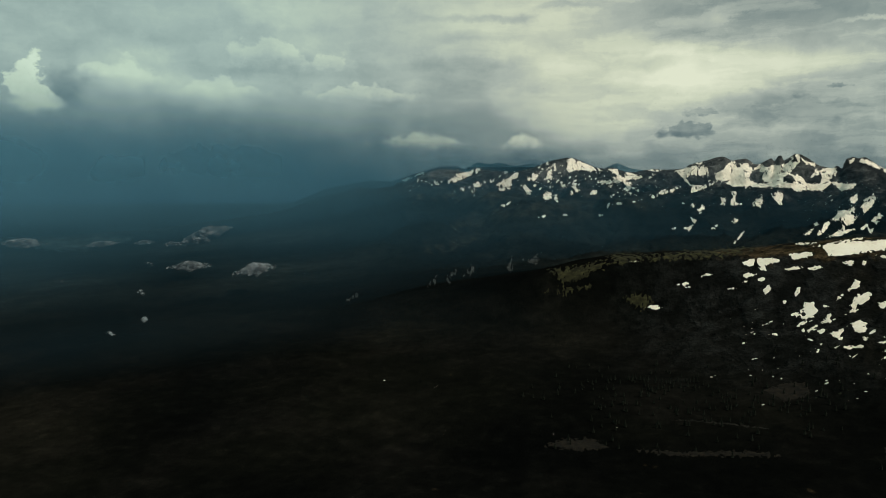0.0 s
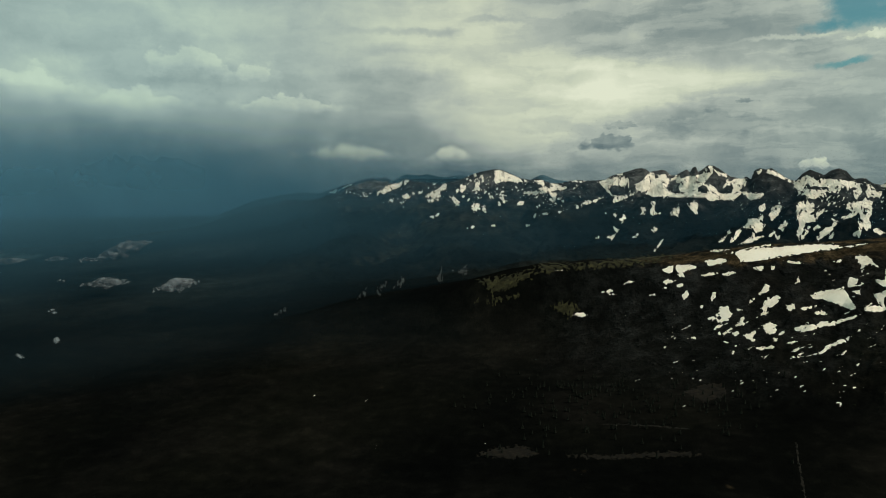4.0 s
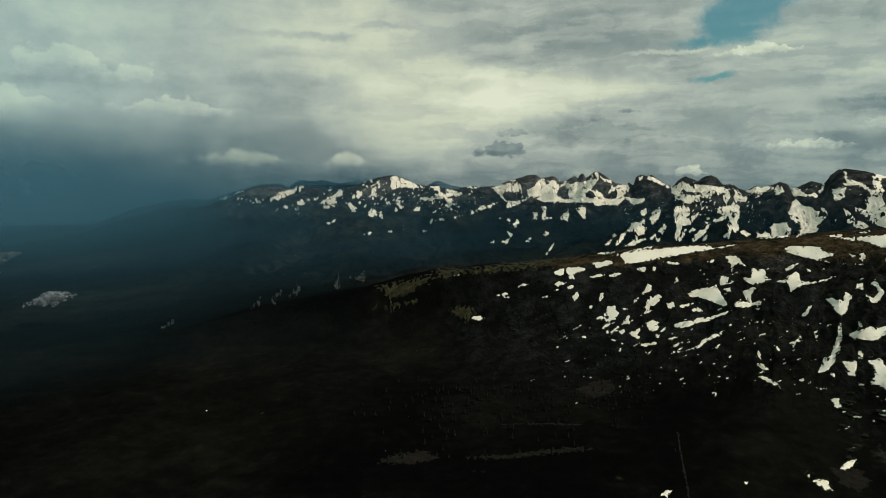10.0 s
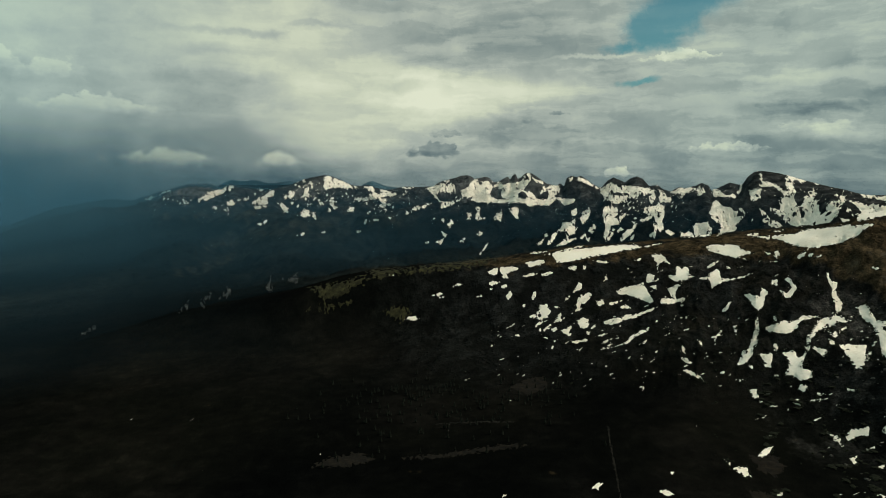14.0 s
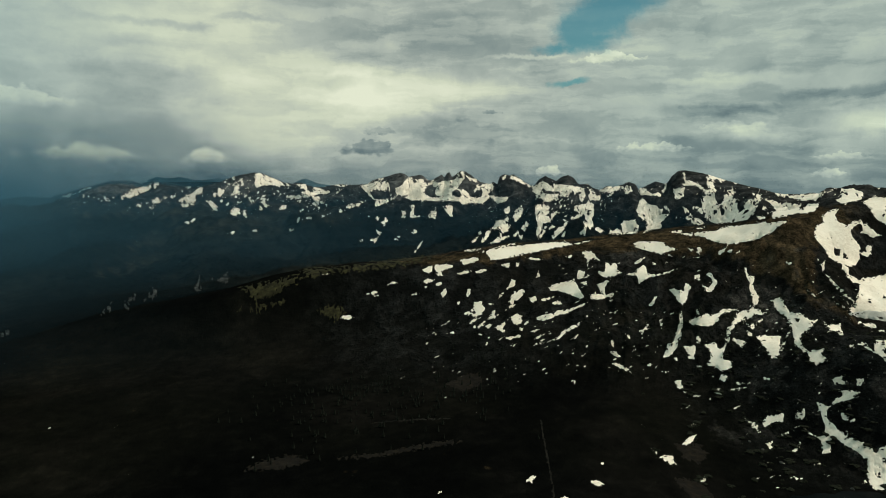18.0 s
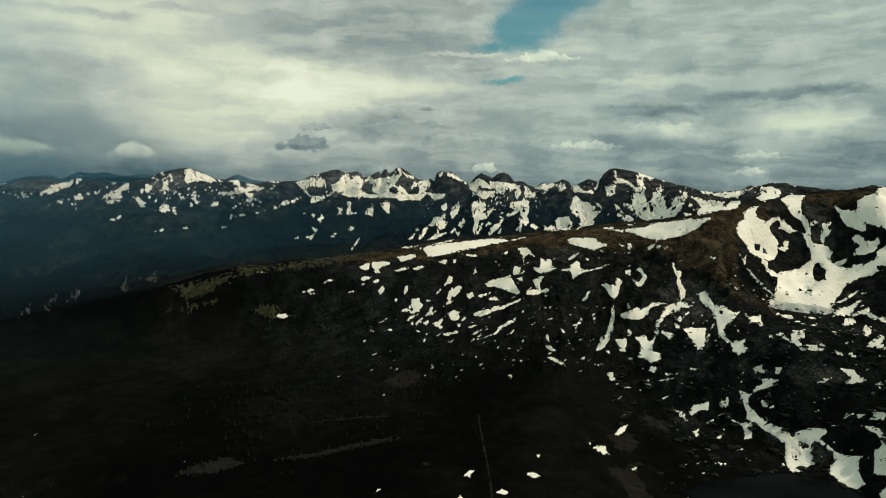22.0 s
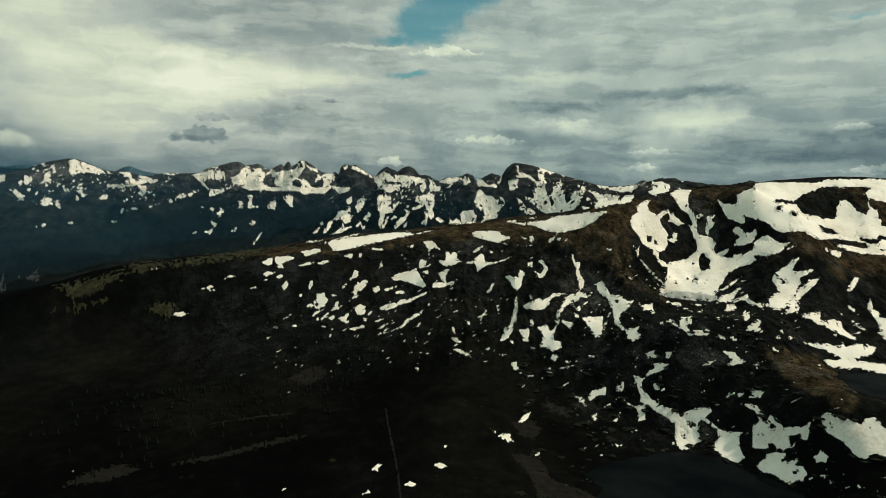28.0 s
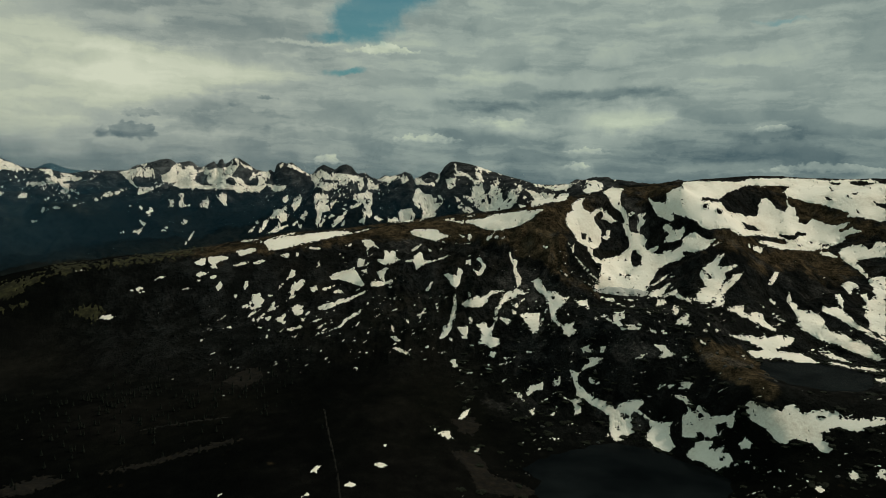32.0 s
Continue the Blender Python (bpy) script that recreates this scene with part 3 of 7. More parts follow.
meadow_at((-100.0, -98.3), (-86.2, -99.0), (-64.7, -93.0), (-79.3, -93.8), (-88.4, -95.7))
meadow_at((-38.0, -101.3), (-31.0, -106.7), (-19.2, -109.4), (-13.5, -104.3), (-19.1, -99.0), (-30.9, -98.7))
turf_at((32.7, -61.3), (75.4, -56.0), (129.3, -45.6), (185.2, -40.9), (252.0, -32.2), (309.2, -27.1), (355.8, -15.0), (376.4, -11.3), (383.8, -27.5), (356.8, -46.9), (357.5, -70.5), (386.1, -92.7), (362.6, -84.4), (338.7, -71.1), (309.8, -52.8), (261.8, -51.2), (213.8, -49.3), (166.4, -54.2), (120.0, -60.9), (66.5, -64.5))
turf_at((483.7, -35.7), (508.2, -45.6), (542.7, -48.7), (561.2, -53.0), (576.2, -66.2), (558.8, -71.8), (528.5, -61.5), (509.4, -67.2), (496.8, -54.9), (467.7, -47.5))
turf_at((489.9, -0.5), (521.1, -0.1), (555.4, -18.1), (586.5, -27.1), (587.2, -37.1), (563.8, -38.4), (534.1, -29.4), (521.7, -10.7))
turf_at((401.0, -6.3), (427.3, -2.3), (446.7, -4.7), (436.4, -12.5), (423.4, -12.8), (414.8, -17.5))
turf_at((463.0, -123.7), (492.5, -125.2), (513.6, -139.9), (526.6, -159.1), (502.5, -158.3), (472.6, -144.8))
# three lit bands on the far slopes, drawn as paler ground
turf_at((-201.9, -65.2), (-182.7, -59.9), (-162.8, -53.9), (-148.6, -50.5), (-162.9, -56.9), (-182.8, -63.3))
turf_at((-178.0, -39.9), (-145.9, -30.7), (-103.8, -23.7), (-64.2, -21.8), (-4.6, -18.4), (-4.7, -24.5), (-59.9, -28.8), (-95.4, -31.6), (-125.4, -36.9), (-154.4, -43.7), (-178.3, -46.3))
turf_at((-228.8, -16.4), (-199.7, -12.6), (-169.3, -12.9), (-137.2, -15.8), (-103.7, -21.5), (-137.5, -23.3), (-177.3, -19.7), (-214.7, -19.9))
scree_at((394.7, -138.3), (406.5, -146.5), (424.6, -145.0), (435.5, -139.6), (428.4, -131.2), (410.4, -131.7))
scree_at((300.9, -84.0), (310.8, -95.6), (330.2, -106.8), (346.6, -99.2), (353.3, -87.1), (329.4, -76.1), (315.0, -71.7))
scree_at((405.8, -184.6), (413.3, -199.2), (422.7, -204.7), (429.0, -193.2), (421.8, -185.2))
scree_at((209.1, -54.1), (223.5, -63.6), (242.7, -58.7), (233.0, -49.2))
scree_at((401.1, -8.6), (414.8, -17.5), (424.3, -35.6), (425.1, -53.9), (415.9, -45.1), (406.1, -22.3))
scree_at((-110.2, 1.8), (-85.9, 11.0), (-85.3, 0.9), (-95.1, -2.7), (-110.4, -5.0))
scree_at((-205.2, 1.5), (-178.2, 5.9), (-170.4, 1.6), (-178.6, -4.9), (-201.7, -4.8))
scree_at((24.5, 11.5), (72.1, 11.6), (105.4, 4.5), (72.1, -5.0), (29.2, -5.0))
crag_at((-202.1, -95.4), (-198.3, -90.9), (-193.3, -84.3), (-195.9, -91.1), (-198.5, -95.6))
crag_at((-187.0, -90.8), (-181.9, -84.5), (-176.3, -79.6), (-178.6, -85.6), (-183.7, -91.0))
crag_at((-170.3, -86.1), (-166.0, -81.0), (-162.5, -75.9), (-161.0, -81.8), (-165.3, -86.0))
crag_at((-133.9, -82.2), (-131.9, -72.8), (-130.1, -70.1), (-129.1, -82.0))
crag_at((-115.2, -73.9), (-109.7, -66.7), (-106.6, -70.0), (-109.9, -77.7))
crag_at((-122.7, -74.9), (-121.3, -71.3), (-120.1, -77.3))
crag_at((-268.8, -105.6), (-258.2, -97.3), (-262.1, -103.9))
crag_at((-201.0, -65.4), (-186.6, -63.1), (-171.6, -54.7), (-184.5, -59.8))
trail_at((153.4, -190.5), (155.7, -202.2), (158.0, -213.3), (159.9, -220.0), (162.3, -230.9), (164.7, -241.8), (165.6, -250.3), (167.0, -260.5), (169.0, -260.6), (167.1, -250.4), (166.6, -241.9), (163.7, -231.0), (161.4, -220.0), (159.5, -213.4), (156.7, -202.2), (154.8, -190.5))
trail_at((-1.0, -195.3), (28.2, -192.6), (57.7, -191.6), (77.4, -192.1), (57.7, -192.5), (28.2, -193.5))
clearing_at((91.3, -156.2), (82.2, -160.0), (72.3, -163.7), (86.5, -170.1), (100.2, -164.8), (103.1, -159.1), (95.9, -153.8))
clearing_at((-99.3, -223.8), (-70.3, -225.4), (-45.3, -221.0), (-60.6, -215.3), (-84.3, -217.9), (-93.7, -221.4))
clearing_at((-22.1, -220.9), (7.3, -221.5), (36.9, -217.5), (87.1, -210.1), (76.3, -208.5), (36.9, -214.5), (7.3, -218.4))
clearing_at((264.4, -225.9), (279.5, -238.7), (289.8, -255.5), (329.6, -258.6), (344.1, -253.4), (314.4, -245.9), (299.5, -242.3), (294.3, -233.9), (289.2, -227.5), (274.3, -224.8))
clearing_at((264.0, -200.1), (271.6, -210.3), (284.0, -212.2), (289.8, -205.3), (283.7, -198.8))
clearing_at((80.9, -159.1), (85.9, -169.6), (95.6, -167.1), (101.4, -158.7), (90.7, -155.3))
ice_at((380.5, -90.2), (395.0, -86.2), (413.1, -87.1), (427.5, -89.0), (425.4, -92.8), (404.4, -93.1), (388.4, -92.1))
field_at((-503.6, -49.8), (-487.5, -49.3), (-450.0, -49.7), (-435.9, -51.1), (-454.1, -53.8), (-469.5, -56.9), (-487.9, -56.4), (-502.1, -53.5))


snow_at((105.7, -54.0), (107.6, -51.7), (117.2, -49.8), (131.5, -47.8), (144.0, -46.3), (160.3, -44.3), (173.3, -44.2), (178.1, -45.6), (189.1, -43.1), (193.9, -42.6), (185.3, -44.6), (178.1, -46.1), (169.9, -48.1), (146.0, -53.0), (131.6, -56.4), (122.0, -58.8), (110.0, -59.8), (108.6, -56.9))
snow_at((99.5, -53.6), (106.2, -52.1), (118.6, -47.8), (131.5, -45.4), (130.1, -46.9), (113.8, -50.2), (102.9, -53.6))
snow_at((87.2, -52.6), (93.4, -51.2), (101.5, -50.7), (93.4, -53.1))
snow_at((83.4, -60.6), (93.4, -58.3), (99.1, -58.3), (99.5, -60.7), (93.3, -62.6), (87.2, -64.4), (85.3, -61.6))
snow_at((51.9, -68.3), (57.1, -65.5), (60.3, -65.1), (60.3, -69.4), (57.9, -71.2), (54.2, -70.2))
snow_at((62.7, -64.7), (71.1, -63.8), (79.1, -65.3), (71.1, -68.5), (65.0, -70.8), (62.6, -68.4))
snow_at((63.5, -71.8), (68.7, -70.4), (69.2, -73.7), (64.9, -73.2))
snow_at((80.5, -72.0), (87.1, -69.7), (96.6, -68.8), (91.9, -70.6), (83.8, -72.9))
snow_at((97.1, -70.2), (104.3, -67.4), (107.1, -68.3), (100.4, -71.2))
snow_at((118.1, -64.6), (123.4, -62.2), (126.8, -63.1), (125.3, -66.5), (122.0, -65.5))
snow_at((131.6, -61.7), (134.0, -62.6), (133.0, -65.5), (131.6, -65.0))
snow_at((140.2, -57.8), (147.4, -57.8), (154.2, -59.2), (147.4, -59.7))
snow_at((51.8, -78.6), (57.0, -75.9), (62.6, -77.4), (55.5, -80.1))
snow_at((61.6, -82.1), (66.3, -78.9), (69.6, -79.4), (66.3, -82.2))
snow_at((52.2, -83.8), (56.9, -82.0), (55.5, -83.9))
snow_at((68.1, -88.3), (70.5, -85.1), (73.3, -85.6), (71.9, -89.3), (69.5, -91.6), (68.1, -90.7))
snow_at((89.4, -89.6), (90.9, -85.3), (92.8, -84.9), (92.3, -89.6), (89.9, -92.0))
snow_at((123.0, -85.1), (127.8, -76.0), (130.6, -77.0), (130.7, -81.8), (125.4, -84.1))
snow_at((116.2, -92.2), (120.5, -86.5), (121.5, -87.5), (119.6, -90.3))
snow_at((125.9, -95.1), (130.2, -86.5), (137.4, -84.1), (138.4, -85.6), (137.4, -89.9), (132.6, -93.7), (127.8, -96.5))
snow_at((123.4, -101.7), (128.3, -97.5), (132.6, -97.0), (126.8, -100.3))
snow_at((93.1, -107.6), (94.1, -101.5), (97.0, -95.8), (102.8, -94.5), (103.7, -99.2), (106.1, -100.7), (103.7, -104.4), (97.9, -108.6))
bare_at((93.2, -103.8), (97.0, -102.9), (98.4, -104.4), (95.5, -105.7))
snow_at((86.5, -106.1), (91.7, -102.9), (93.2, -106.2), (88.4, -106.1))
snow_at((92.2, -113.7), (94.6, -110.9), (99.4, -108.6), (97.9, -111.0), (94.6, -113.7))
snow_at((108.5, -109.2), (112.4, -103.1), (114.8, -102.2), (113.8, -106.4), (118.6, -105.5), (113.8, -108.8), (109.9, -109.7))
snow_at((98.9, -116.2), (106.1, -111.1), (104.2, -113.9), (100.3, -117.1))
snow_at((126.8, -107.9), (133.1, -104.6), (136.5, -106.5), (136.5, -112.7), (131.7, -114.1), (129.3, -112.7))
snow_at((106.1, -114.8), (112.3, -114.0), (110.9, -116.3), (106.6, -117.7))
snow_at((113.8, -116.3), (123.5, -111.7), (121.0, -117.3), (123.5, -120.7), (118.6, -119.7))
snow_at((123.0, -124.4), (128.3, -124.5), (135.1, -122.1), (137.5, -123.1), (130.3, -125.4), (125.4, -126.8))
snow_at((137.5, -113.6), (142.8, -110.3), (141.4, -114.1))
snow_at((134.1, -116.5), (139.0, -116.0), (138.0, -118.4), (135.1, -118.8))
snow_at((142.8, -91.3), (147.6, -89.8), (149.5, -92.7), (144.7, -95.6))
snow_at((152.4, -92.7), (160.6, -90.2), (164.0, -89.7), (155.8, -94.1))
snow_at((161.7, -95.0), (167.0, -93.1), (171.3, -95.9), (164.1, -96.4))
snow_at((149.1, -108.4), (151.1, -106.5), (157.4, -104.6), (164.1, -104.0), (167.0, -101.6), (173.8, -100.6), (180.1, -98.2), (188.8, -94.7), (188.3, -96.6), (181.6, -99.6), (173.8, -103.5), (167.1, -105.4), (160.8, -108.3), (151.1, -110.3))
snow_at((169.2, -122.0), (170.6, -118.7), (178.8, -113.9), (187.5, -109.5), (183.7, -113.8), (174.0, -119.6), (169.7, -123.4), (160.9, -126.8), (147.8, -130.6), (149.7, -129.2), (159.5, -127.3))
snow_at((177.9, -125.2), (184.2, -120.4), (182.8, -123.3))
snow_at((142.9, -119.8), (150.2, -117.4), (147.7, -119.8))
snow_at((147.8, -125.4), (152.6, -122.1), (156.0, -121.2), (151.2, -125.4))
snow_at((158.7, -82.6), (164.0, -79.7), (171.7, -77.3), (179.8, -75.3), (184.7, -82.4), (188.2, -89.5), (186.3, -90.9), (181.5, -90.0), (176.6, -87.2), (170.3, -85.4), (160.6, -84.5))
snow_at((182.2, -70.4), (184.6, -66.1), (188.0, -68.5), (188.5, -74.2), (183.2, -74.3))
snow_at((185.8, -51.3), (189.2, -51.7), (194.0, -51.7), (200.3, -58.7), (195.5, -57.4), (192.6, -58.8), (190.8, -63.2), (190.2, -58.4))
snow_at((199.0, -67.8), (205.2, -67.7), (205.1, -60.6), (208.5, -62.0), (214.7, -60.4), (214.8, -65.7), (218.2, -68.5), (212.0, -71.4), (205.3, -73.0), (200.5, -70.2))
snow_at((199.2, -78.8), (205.4, -75.4), (210.1, -73.9), (205.4, -80.1), (205.5, -86.8), (202.6, -85.0))
snow_at((193.0, -87.0), (197.8, -86.9), (207.5, -86.8), (215.1, -83.8), (212.3, -87.2), (202.7, -90.7), (194.5, -90.8))
snow_at((186.1, -78.0), (190.5, -75.6), (190.5, -79.4))
snow_at((172.9, -56.7), (178.2, -54.7), (177.7, -57.6))
snow_at((148.5, -76.0), (150.4, -68.8), (151.3, -72.1))
snow_at((213.0, -100.9), (216.3, -98.9), (214.4, -102.3))
snow_at((190.8, -105.1), (192.7, -104.2), (191.3, -106.6))
snow_at((210.9, -123.6), (212.9, -123.6), (213.9, -129.2), (211.5, -128.3))
snow_at((62.1, -122.4), (64.0, -122.0), (63.1, -123.8))
snow_at((76.4, -121.4), (78.8, -120.0), (79.2, -121.9))
snow_at((55.0, -130.1), (57.3, -129.2), (55.9, -131.0))
snow_at((81.8, -95.2), (83.7, -96.1), (82.7, -98.5))
snow_at((108.5, -96.4), (112.4, -96.9), (110.0, -97.9))
snow_at((99.3, -122.8), (104.6, -122.4), (102.7, -123.7))
snow_at((107.5, -125.2), (110.9, -123.8), (109.4, -125.7))
snow_at((104.6, -129.9), (108.0, -129.4), (107.5, -131.8))
snow_at((190.2, -129.3), (193.1, -128.3), (191.6, -130.2))
snow_at((95.0, -117.0), (96.9, -115.2), (97.9, -117.1))
snow_at((117.2, -126.7), (121.0, -124.4), (118.6, -127.7))
snow_at((127.8, -131.5), (132.7, -129.7), (129.8, -132.5))
snow_at((227.3, -45.0), (230.6, -42.5), (249.9, -42.2), (254.2, -46.8), (261.2, -47.6), (251.0, -51.6), (257.2, -53.4), (246.3, -51.7), (235.4, -49.1), (229.7, -47.3))
snow_at((290.4, -50.7), (294.0, -46.8), (298.4, -44.4), (297.2, -47.2), (293.6, -50.6))
snow_at((297.2, -49.1), (301.7, -46.6), (300.9, -49.4))
snow_at((303.1, -49.4), (307.6, -47.4), (305.0, -50.2))
snow_at((268.7, -47.0), (272.8, -47.4), (271.0, -48.8))
snow_at((275.7, -50.1), (277.4, -45.4), (279.8, -47.2), (278.0, -51.0))
snow_at((273.5, -54.4), (281.3, -52.3), (277.6, -54.3))
snow_at((228.5, -60.2), (232.2, -56.8), (236.5, -55.3), (233.2, -59.1), (230.0, -61.1))
snow_at((240.8, -58.5), (245.6, -60.3), (244.2, -61.3))
snow_at((249.8, -59.2), (254.0, -58.7), (251.2, -60.1))
snow_at((222.0, -69.8), (229.1, -67.8), (233.8, -62.4), (237.1, -62.4), (238.6, -68.5), (245.3, -69.3), (251.4, -67.2), (260.7, -63.7), (256.1, -67.1), (246.7, -69.7), (239.7, -71.8), (232.6, -76.7), (231.1, -71.0))
snow_at((255.9, -80.8), (260.1, -79.7), (263.4, -81.1), (267.2, -80.9), (268.0, -74.8), (272.7, -77.0), (270.5, -81.8), (269.7, -88.8), (267.0, -91.7), (262.7, -90.0), (259.8, -83.5))
snow_at((274.3, -68.9), (278.5, -67.4), (279.0, -71.1), (275.8, -71.2))
snow_at((283.5, -67.2), (287.6, -65.7), (292.0, -74.0), (288.1, -81.1), (284.4, -80.8), (281.0, -75.8), (285.7, -77.5), (288.8, -73.1), (286.4, -69.5))
snow_at((310.7, -60.7), (312.5, -60.7), (314.5, -67.1), (319.0, -67.3), (317.4, -71.6), (318.4, -76.6), (323.1, -82.8), (321.1, -88.9), (317.9, -88.1), (317.2, -81.3), (314.8, -76.8), (315.6, -72.1))
snow_at((270.6, -105.2), (277.1, -101.2), (283.5, -98.6), (290.9, -98.2), (297.2, -93.3), (309.0, -92.7), (303.2, -95.3), (295.0, -98.0), (294.3, -102.7), (288.4, -107.6), (281.4, -108.0), (274.4, -107.4))
snow_at((299.9, -108.4), (302.2, -106.9), (304.7, -100.3), (309.1, -95.0), (318.0, -91.4), (324.3, -91.9), (325.8, -94.2), (329.3, -94.4), (323.6, -96.1), (320.0, -95.8), (317.0, -99.7), (312.5, -100.9), (308.0, -103.4), (305.0, -109.1))
snow_at((313.4, -101.7), (317.1, -104.3), (323.8, -103.0), (318.6, -106.9), (314.9, -105.3))
snow_at((300.0, -109.8), (303.6, -109.2), (302.4, -114.3), (309.8, -116.2), (314.4, -117.7), (311.8, -122.5), (307.1, -118.6), (300.6, -114.4))
snow_at((314.1, -109.0), (317.3, -108.9), (319.7, -112.8), (316.1, -113.0))
snow_at((331.2, -84.7), (337.2, -80.3), (340.1, -86.5), (344.7, -93.1), (350.8, -92.7), (357.9, -96.7), (363.1, -96.4), (359.9, -101.6), (354.8, -106.0), (351.6, -111.1), (354.5, -118.5), (358.9, -119.5), (357.7, -121.9), (353.2, -120.0), (348.7, -116.7), (346.2, -107.0), (343.7, -99.9), (340.9, -95.6), (334.6, -91.8))
bare_at((347.9, -96.5), (350.1, -96.4), (349.8, -99.5))
snow_at((346.1, -104.3), (344.0, -109.0), (341.2, -116.4), (339.3, -122.9), (339.5, -118.3), (342.7, -109.1))
snow_at((321.9, -113.1), (325.0, -111.6), (338.4, -111.2), (338.8, -121.1), (337.2, -127.5), (332.8, -128.3), (328.1, -121.8), (325.2, -117.0))
snow_at((264.8, -98.4), (266.2, -97.4), (267.8, -105.3), (267.0, -110.0), (266.7, -117.9), (264.4, -120.4), (263.6, -125.5), (259.1, -132.7), (252.9, -134.8), (255.2, -129.2), (256.0, -124.5), (260.7, -121.9), (262.8, -113.4), (265.0, -105.4))
snow_at((267.8, -124.9), (273.0, -124.6), (277.7, -123.0), (277.8, -128.1), (276.5, -133.7), (272.8, -133.9), (270.8, -128.4))
snow_at((278.4, -117.4), (281.7, -117.2), (280.9, -121.9), (278.5, -121.1))
snow_at((284.2, -122.2), (291.1, -119.5), (296.3, -124.8), (300.3, -120.9), (300.2, -116.3), (302.9, -113.8), (300.8, -120.8), (298.7, -126.9), (298.9, -132.4), (304.4, -133.4), (305.5, -137.9), (297.8, -141.6), (293.0, -138.7), (286.0, -137.8), (289.1, -133.0), (288.0, -126.2))
snow_at((276.5, -96.5), (280.1, -94.0), (278.9, -98.8))
snow_at((240.2, -95.5), (244.7, -87.3), (247.1, -85.8), (244.9, -93.0))
snow_at((233.4, -115.0), (238.1, -112.5), (242.9, -112.3), (238.2, -114.4), (235.9, -118.2))
snow_at((239.1, -111.1), (239.4, -107.3), (240.5, -111.0))
snow_at((249.9, -108.3), (251.8, -108.3), (251.5, -112.5))
snow_at((223.4, -119.5), (226.3, -118.0), (226.3, -122.3))
snow_at((356.7, -120.6), (363.1, -117.9), (369.0, -116.0), (366.2, -120.7), (370.7, -124.8), (363.6, -129.4), (359.2, -127.1))
snow_at((366.1, -96.6), (369.6, -99.5), (377.2, -97.6), (378.2, -102.4), (374.1, -104.5), (369.8, -103.1))
snow_at((360.4, -51.5), (362.3, -55.0), (364.6, -60.8), (365.5, -51.8), (363.9, -55.0))
snow_at((338.5, -54.2), (344.6, -55.3), (342.1, -56.8))
snow_at((354.9, -74.8), (357.9, -75.6), (361.1, -79.9), (357.2, -77.9))
snow_at((356.8, -67.9), (359.0, -69.2), (357.7, -69.2))
snow_at((357.1, -33.6), (359.4, -25.9), (363.1, -24.4), (362.1, -19.1), (367.4, -15.4), (372.3, -13.5), (370.5, -20.2), (373.6, -24.6), (379.1, -26.2), (383.0, -22.2), (387.1, -22.1), (387.2, -23.8), (382.0, -26.6), (380.6, -31.1), (384.5, -37.6), (386.8, -41.5), (387.2, -50.8), (384.5, -54.9), (380.4, -55.6), (377.4, -54.4), (373.2, -53.2), (367.5, -49.4), (364.3, -42.8), (359.9, -38.4))
bare_at((370.6, -42.6), (374.4, -43.3), (374.6, -48.7), (371.7, -48.8))
bare_at((376.6, -45.5), (379.2, -47.6), (379.3, -50.7), (376.8, -49.9))
bare_at((367.3, -33.3), (369.5, -35.9), (368.1, -33.7))
snow_at((387.3, -25.1), (390.5, -23.7), (392.7, -27.2), (395.6, -30.2), (399.8, -32.7), (394.6, -34.6), (390.4, -31.7), (386.8, -31.8), (388.3, -28.7))
snow_at((386.2, -46.4), (391.0, -44.0), (391.2, -40.5), (394.1, -40.4), (394.3, -46.1), (391.6, -48.0), (387.5, -47.7))
snow_at((386.5, -8.4), (394.5, -5.2), (404.5, -6.0), (401.5, -9.5), (401.6, -19.5), (405.4, -23.4), (406.7, -25.9), (412.5, -24.5), (412.6, -26.6), (407.6, -28.9), (409.0, -33.3), (405.9, -35.5), (404.5, -30.4), (402.7, -26.0), (397.3, -21.8), (393.8, -17.1), (390.8, -12.7))
snow_at((403.1, -34.3), (408.3, -35.0), (410.2, -41.9), (407.5, -44.2))
snow_at((416.2, -42.5), (415.5, -36.5), (416.4, -30.8), (414.2, -25.7), (418.1, -26.5), (422.3, -24.6), (418.7, -29.9), (421.4, -30.7), (420.9, -35.0), (417.8, -36.8), (417.7, -42.0))
edge_a = [(407.5, -42.9), (409.8, -41.1), (416.1, -41.7), (420.1, -43.6), (423.0, -47.0), (422.1, -52.2), (418.9, -50.6), (421.4, -53.5), (424.6, -55.1), (429.5, -53.1), (433.2, -50.3), (432.2, -53.8), (427.5, -57.9), (435.2, -58.3), (437.3, -55.2), (443.7, -54.8), (450.2, -50.7), (451.3, -44.7), (455.2, -41.2), (459.8, -39.3), (464.4, -42.8), (470.6, -45.3), (476.8, -43.3), (471.5, -48.6), (468.1, -52.5), (459.3, -55.6), (454.1, -54.6), (450.5, -56.9), (454.3, -58.8), (448.6, -62.1), (440.5, -65.2), (433.8, -69.5), (431.4, -74.4), (426.8, -82.9), (423.6, -89.2), (414.6, -91.2), (402.5, -90.0), (394.2, -88.0), (384.3, -89.1), (380.9, -87.1), (385.8, -85.0), (386.3, -78.4), (388.5, -71.6), (387.1, -66.3), (389.8, -63.5), (397.1, -62.3)]
edge_b = [(402.3, -60.6), (406.1, -56.5), (410.0, -53.7), (409.8, -49.8)]
snow_at(*edge_a, *edge_b)
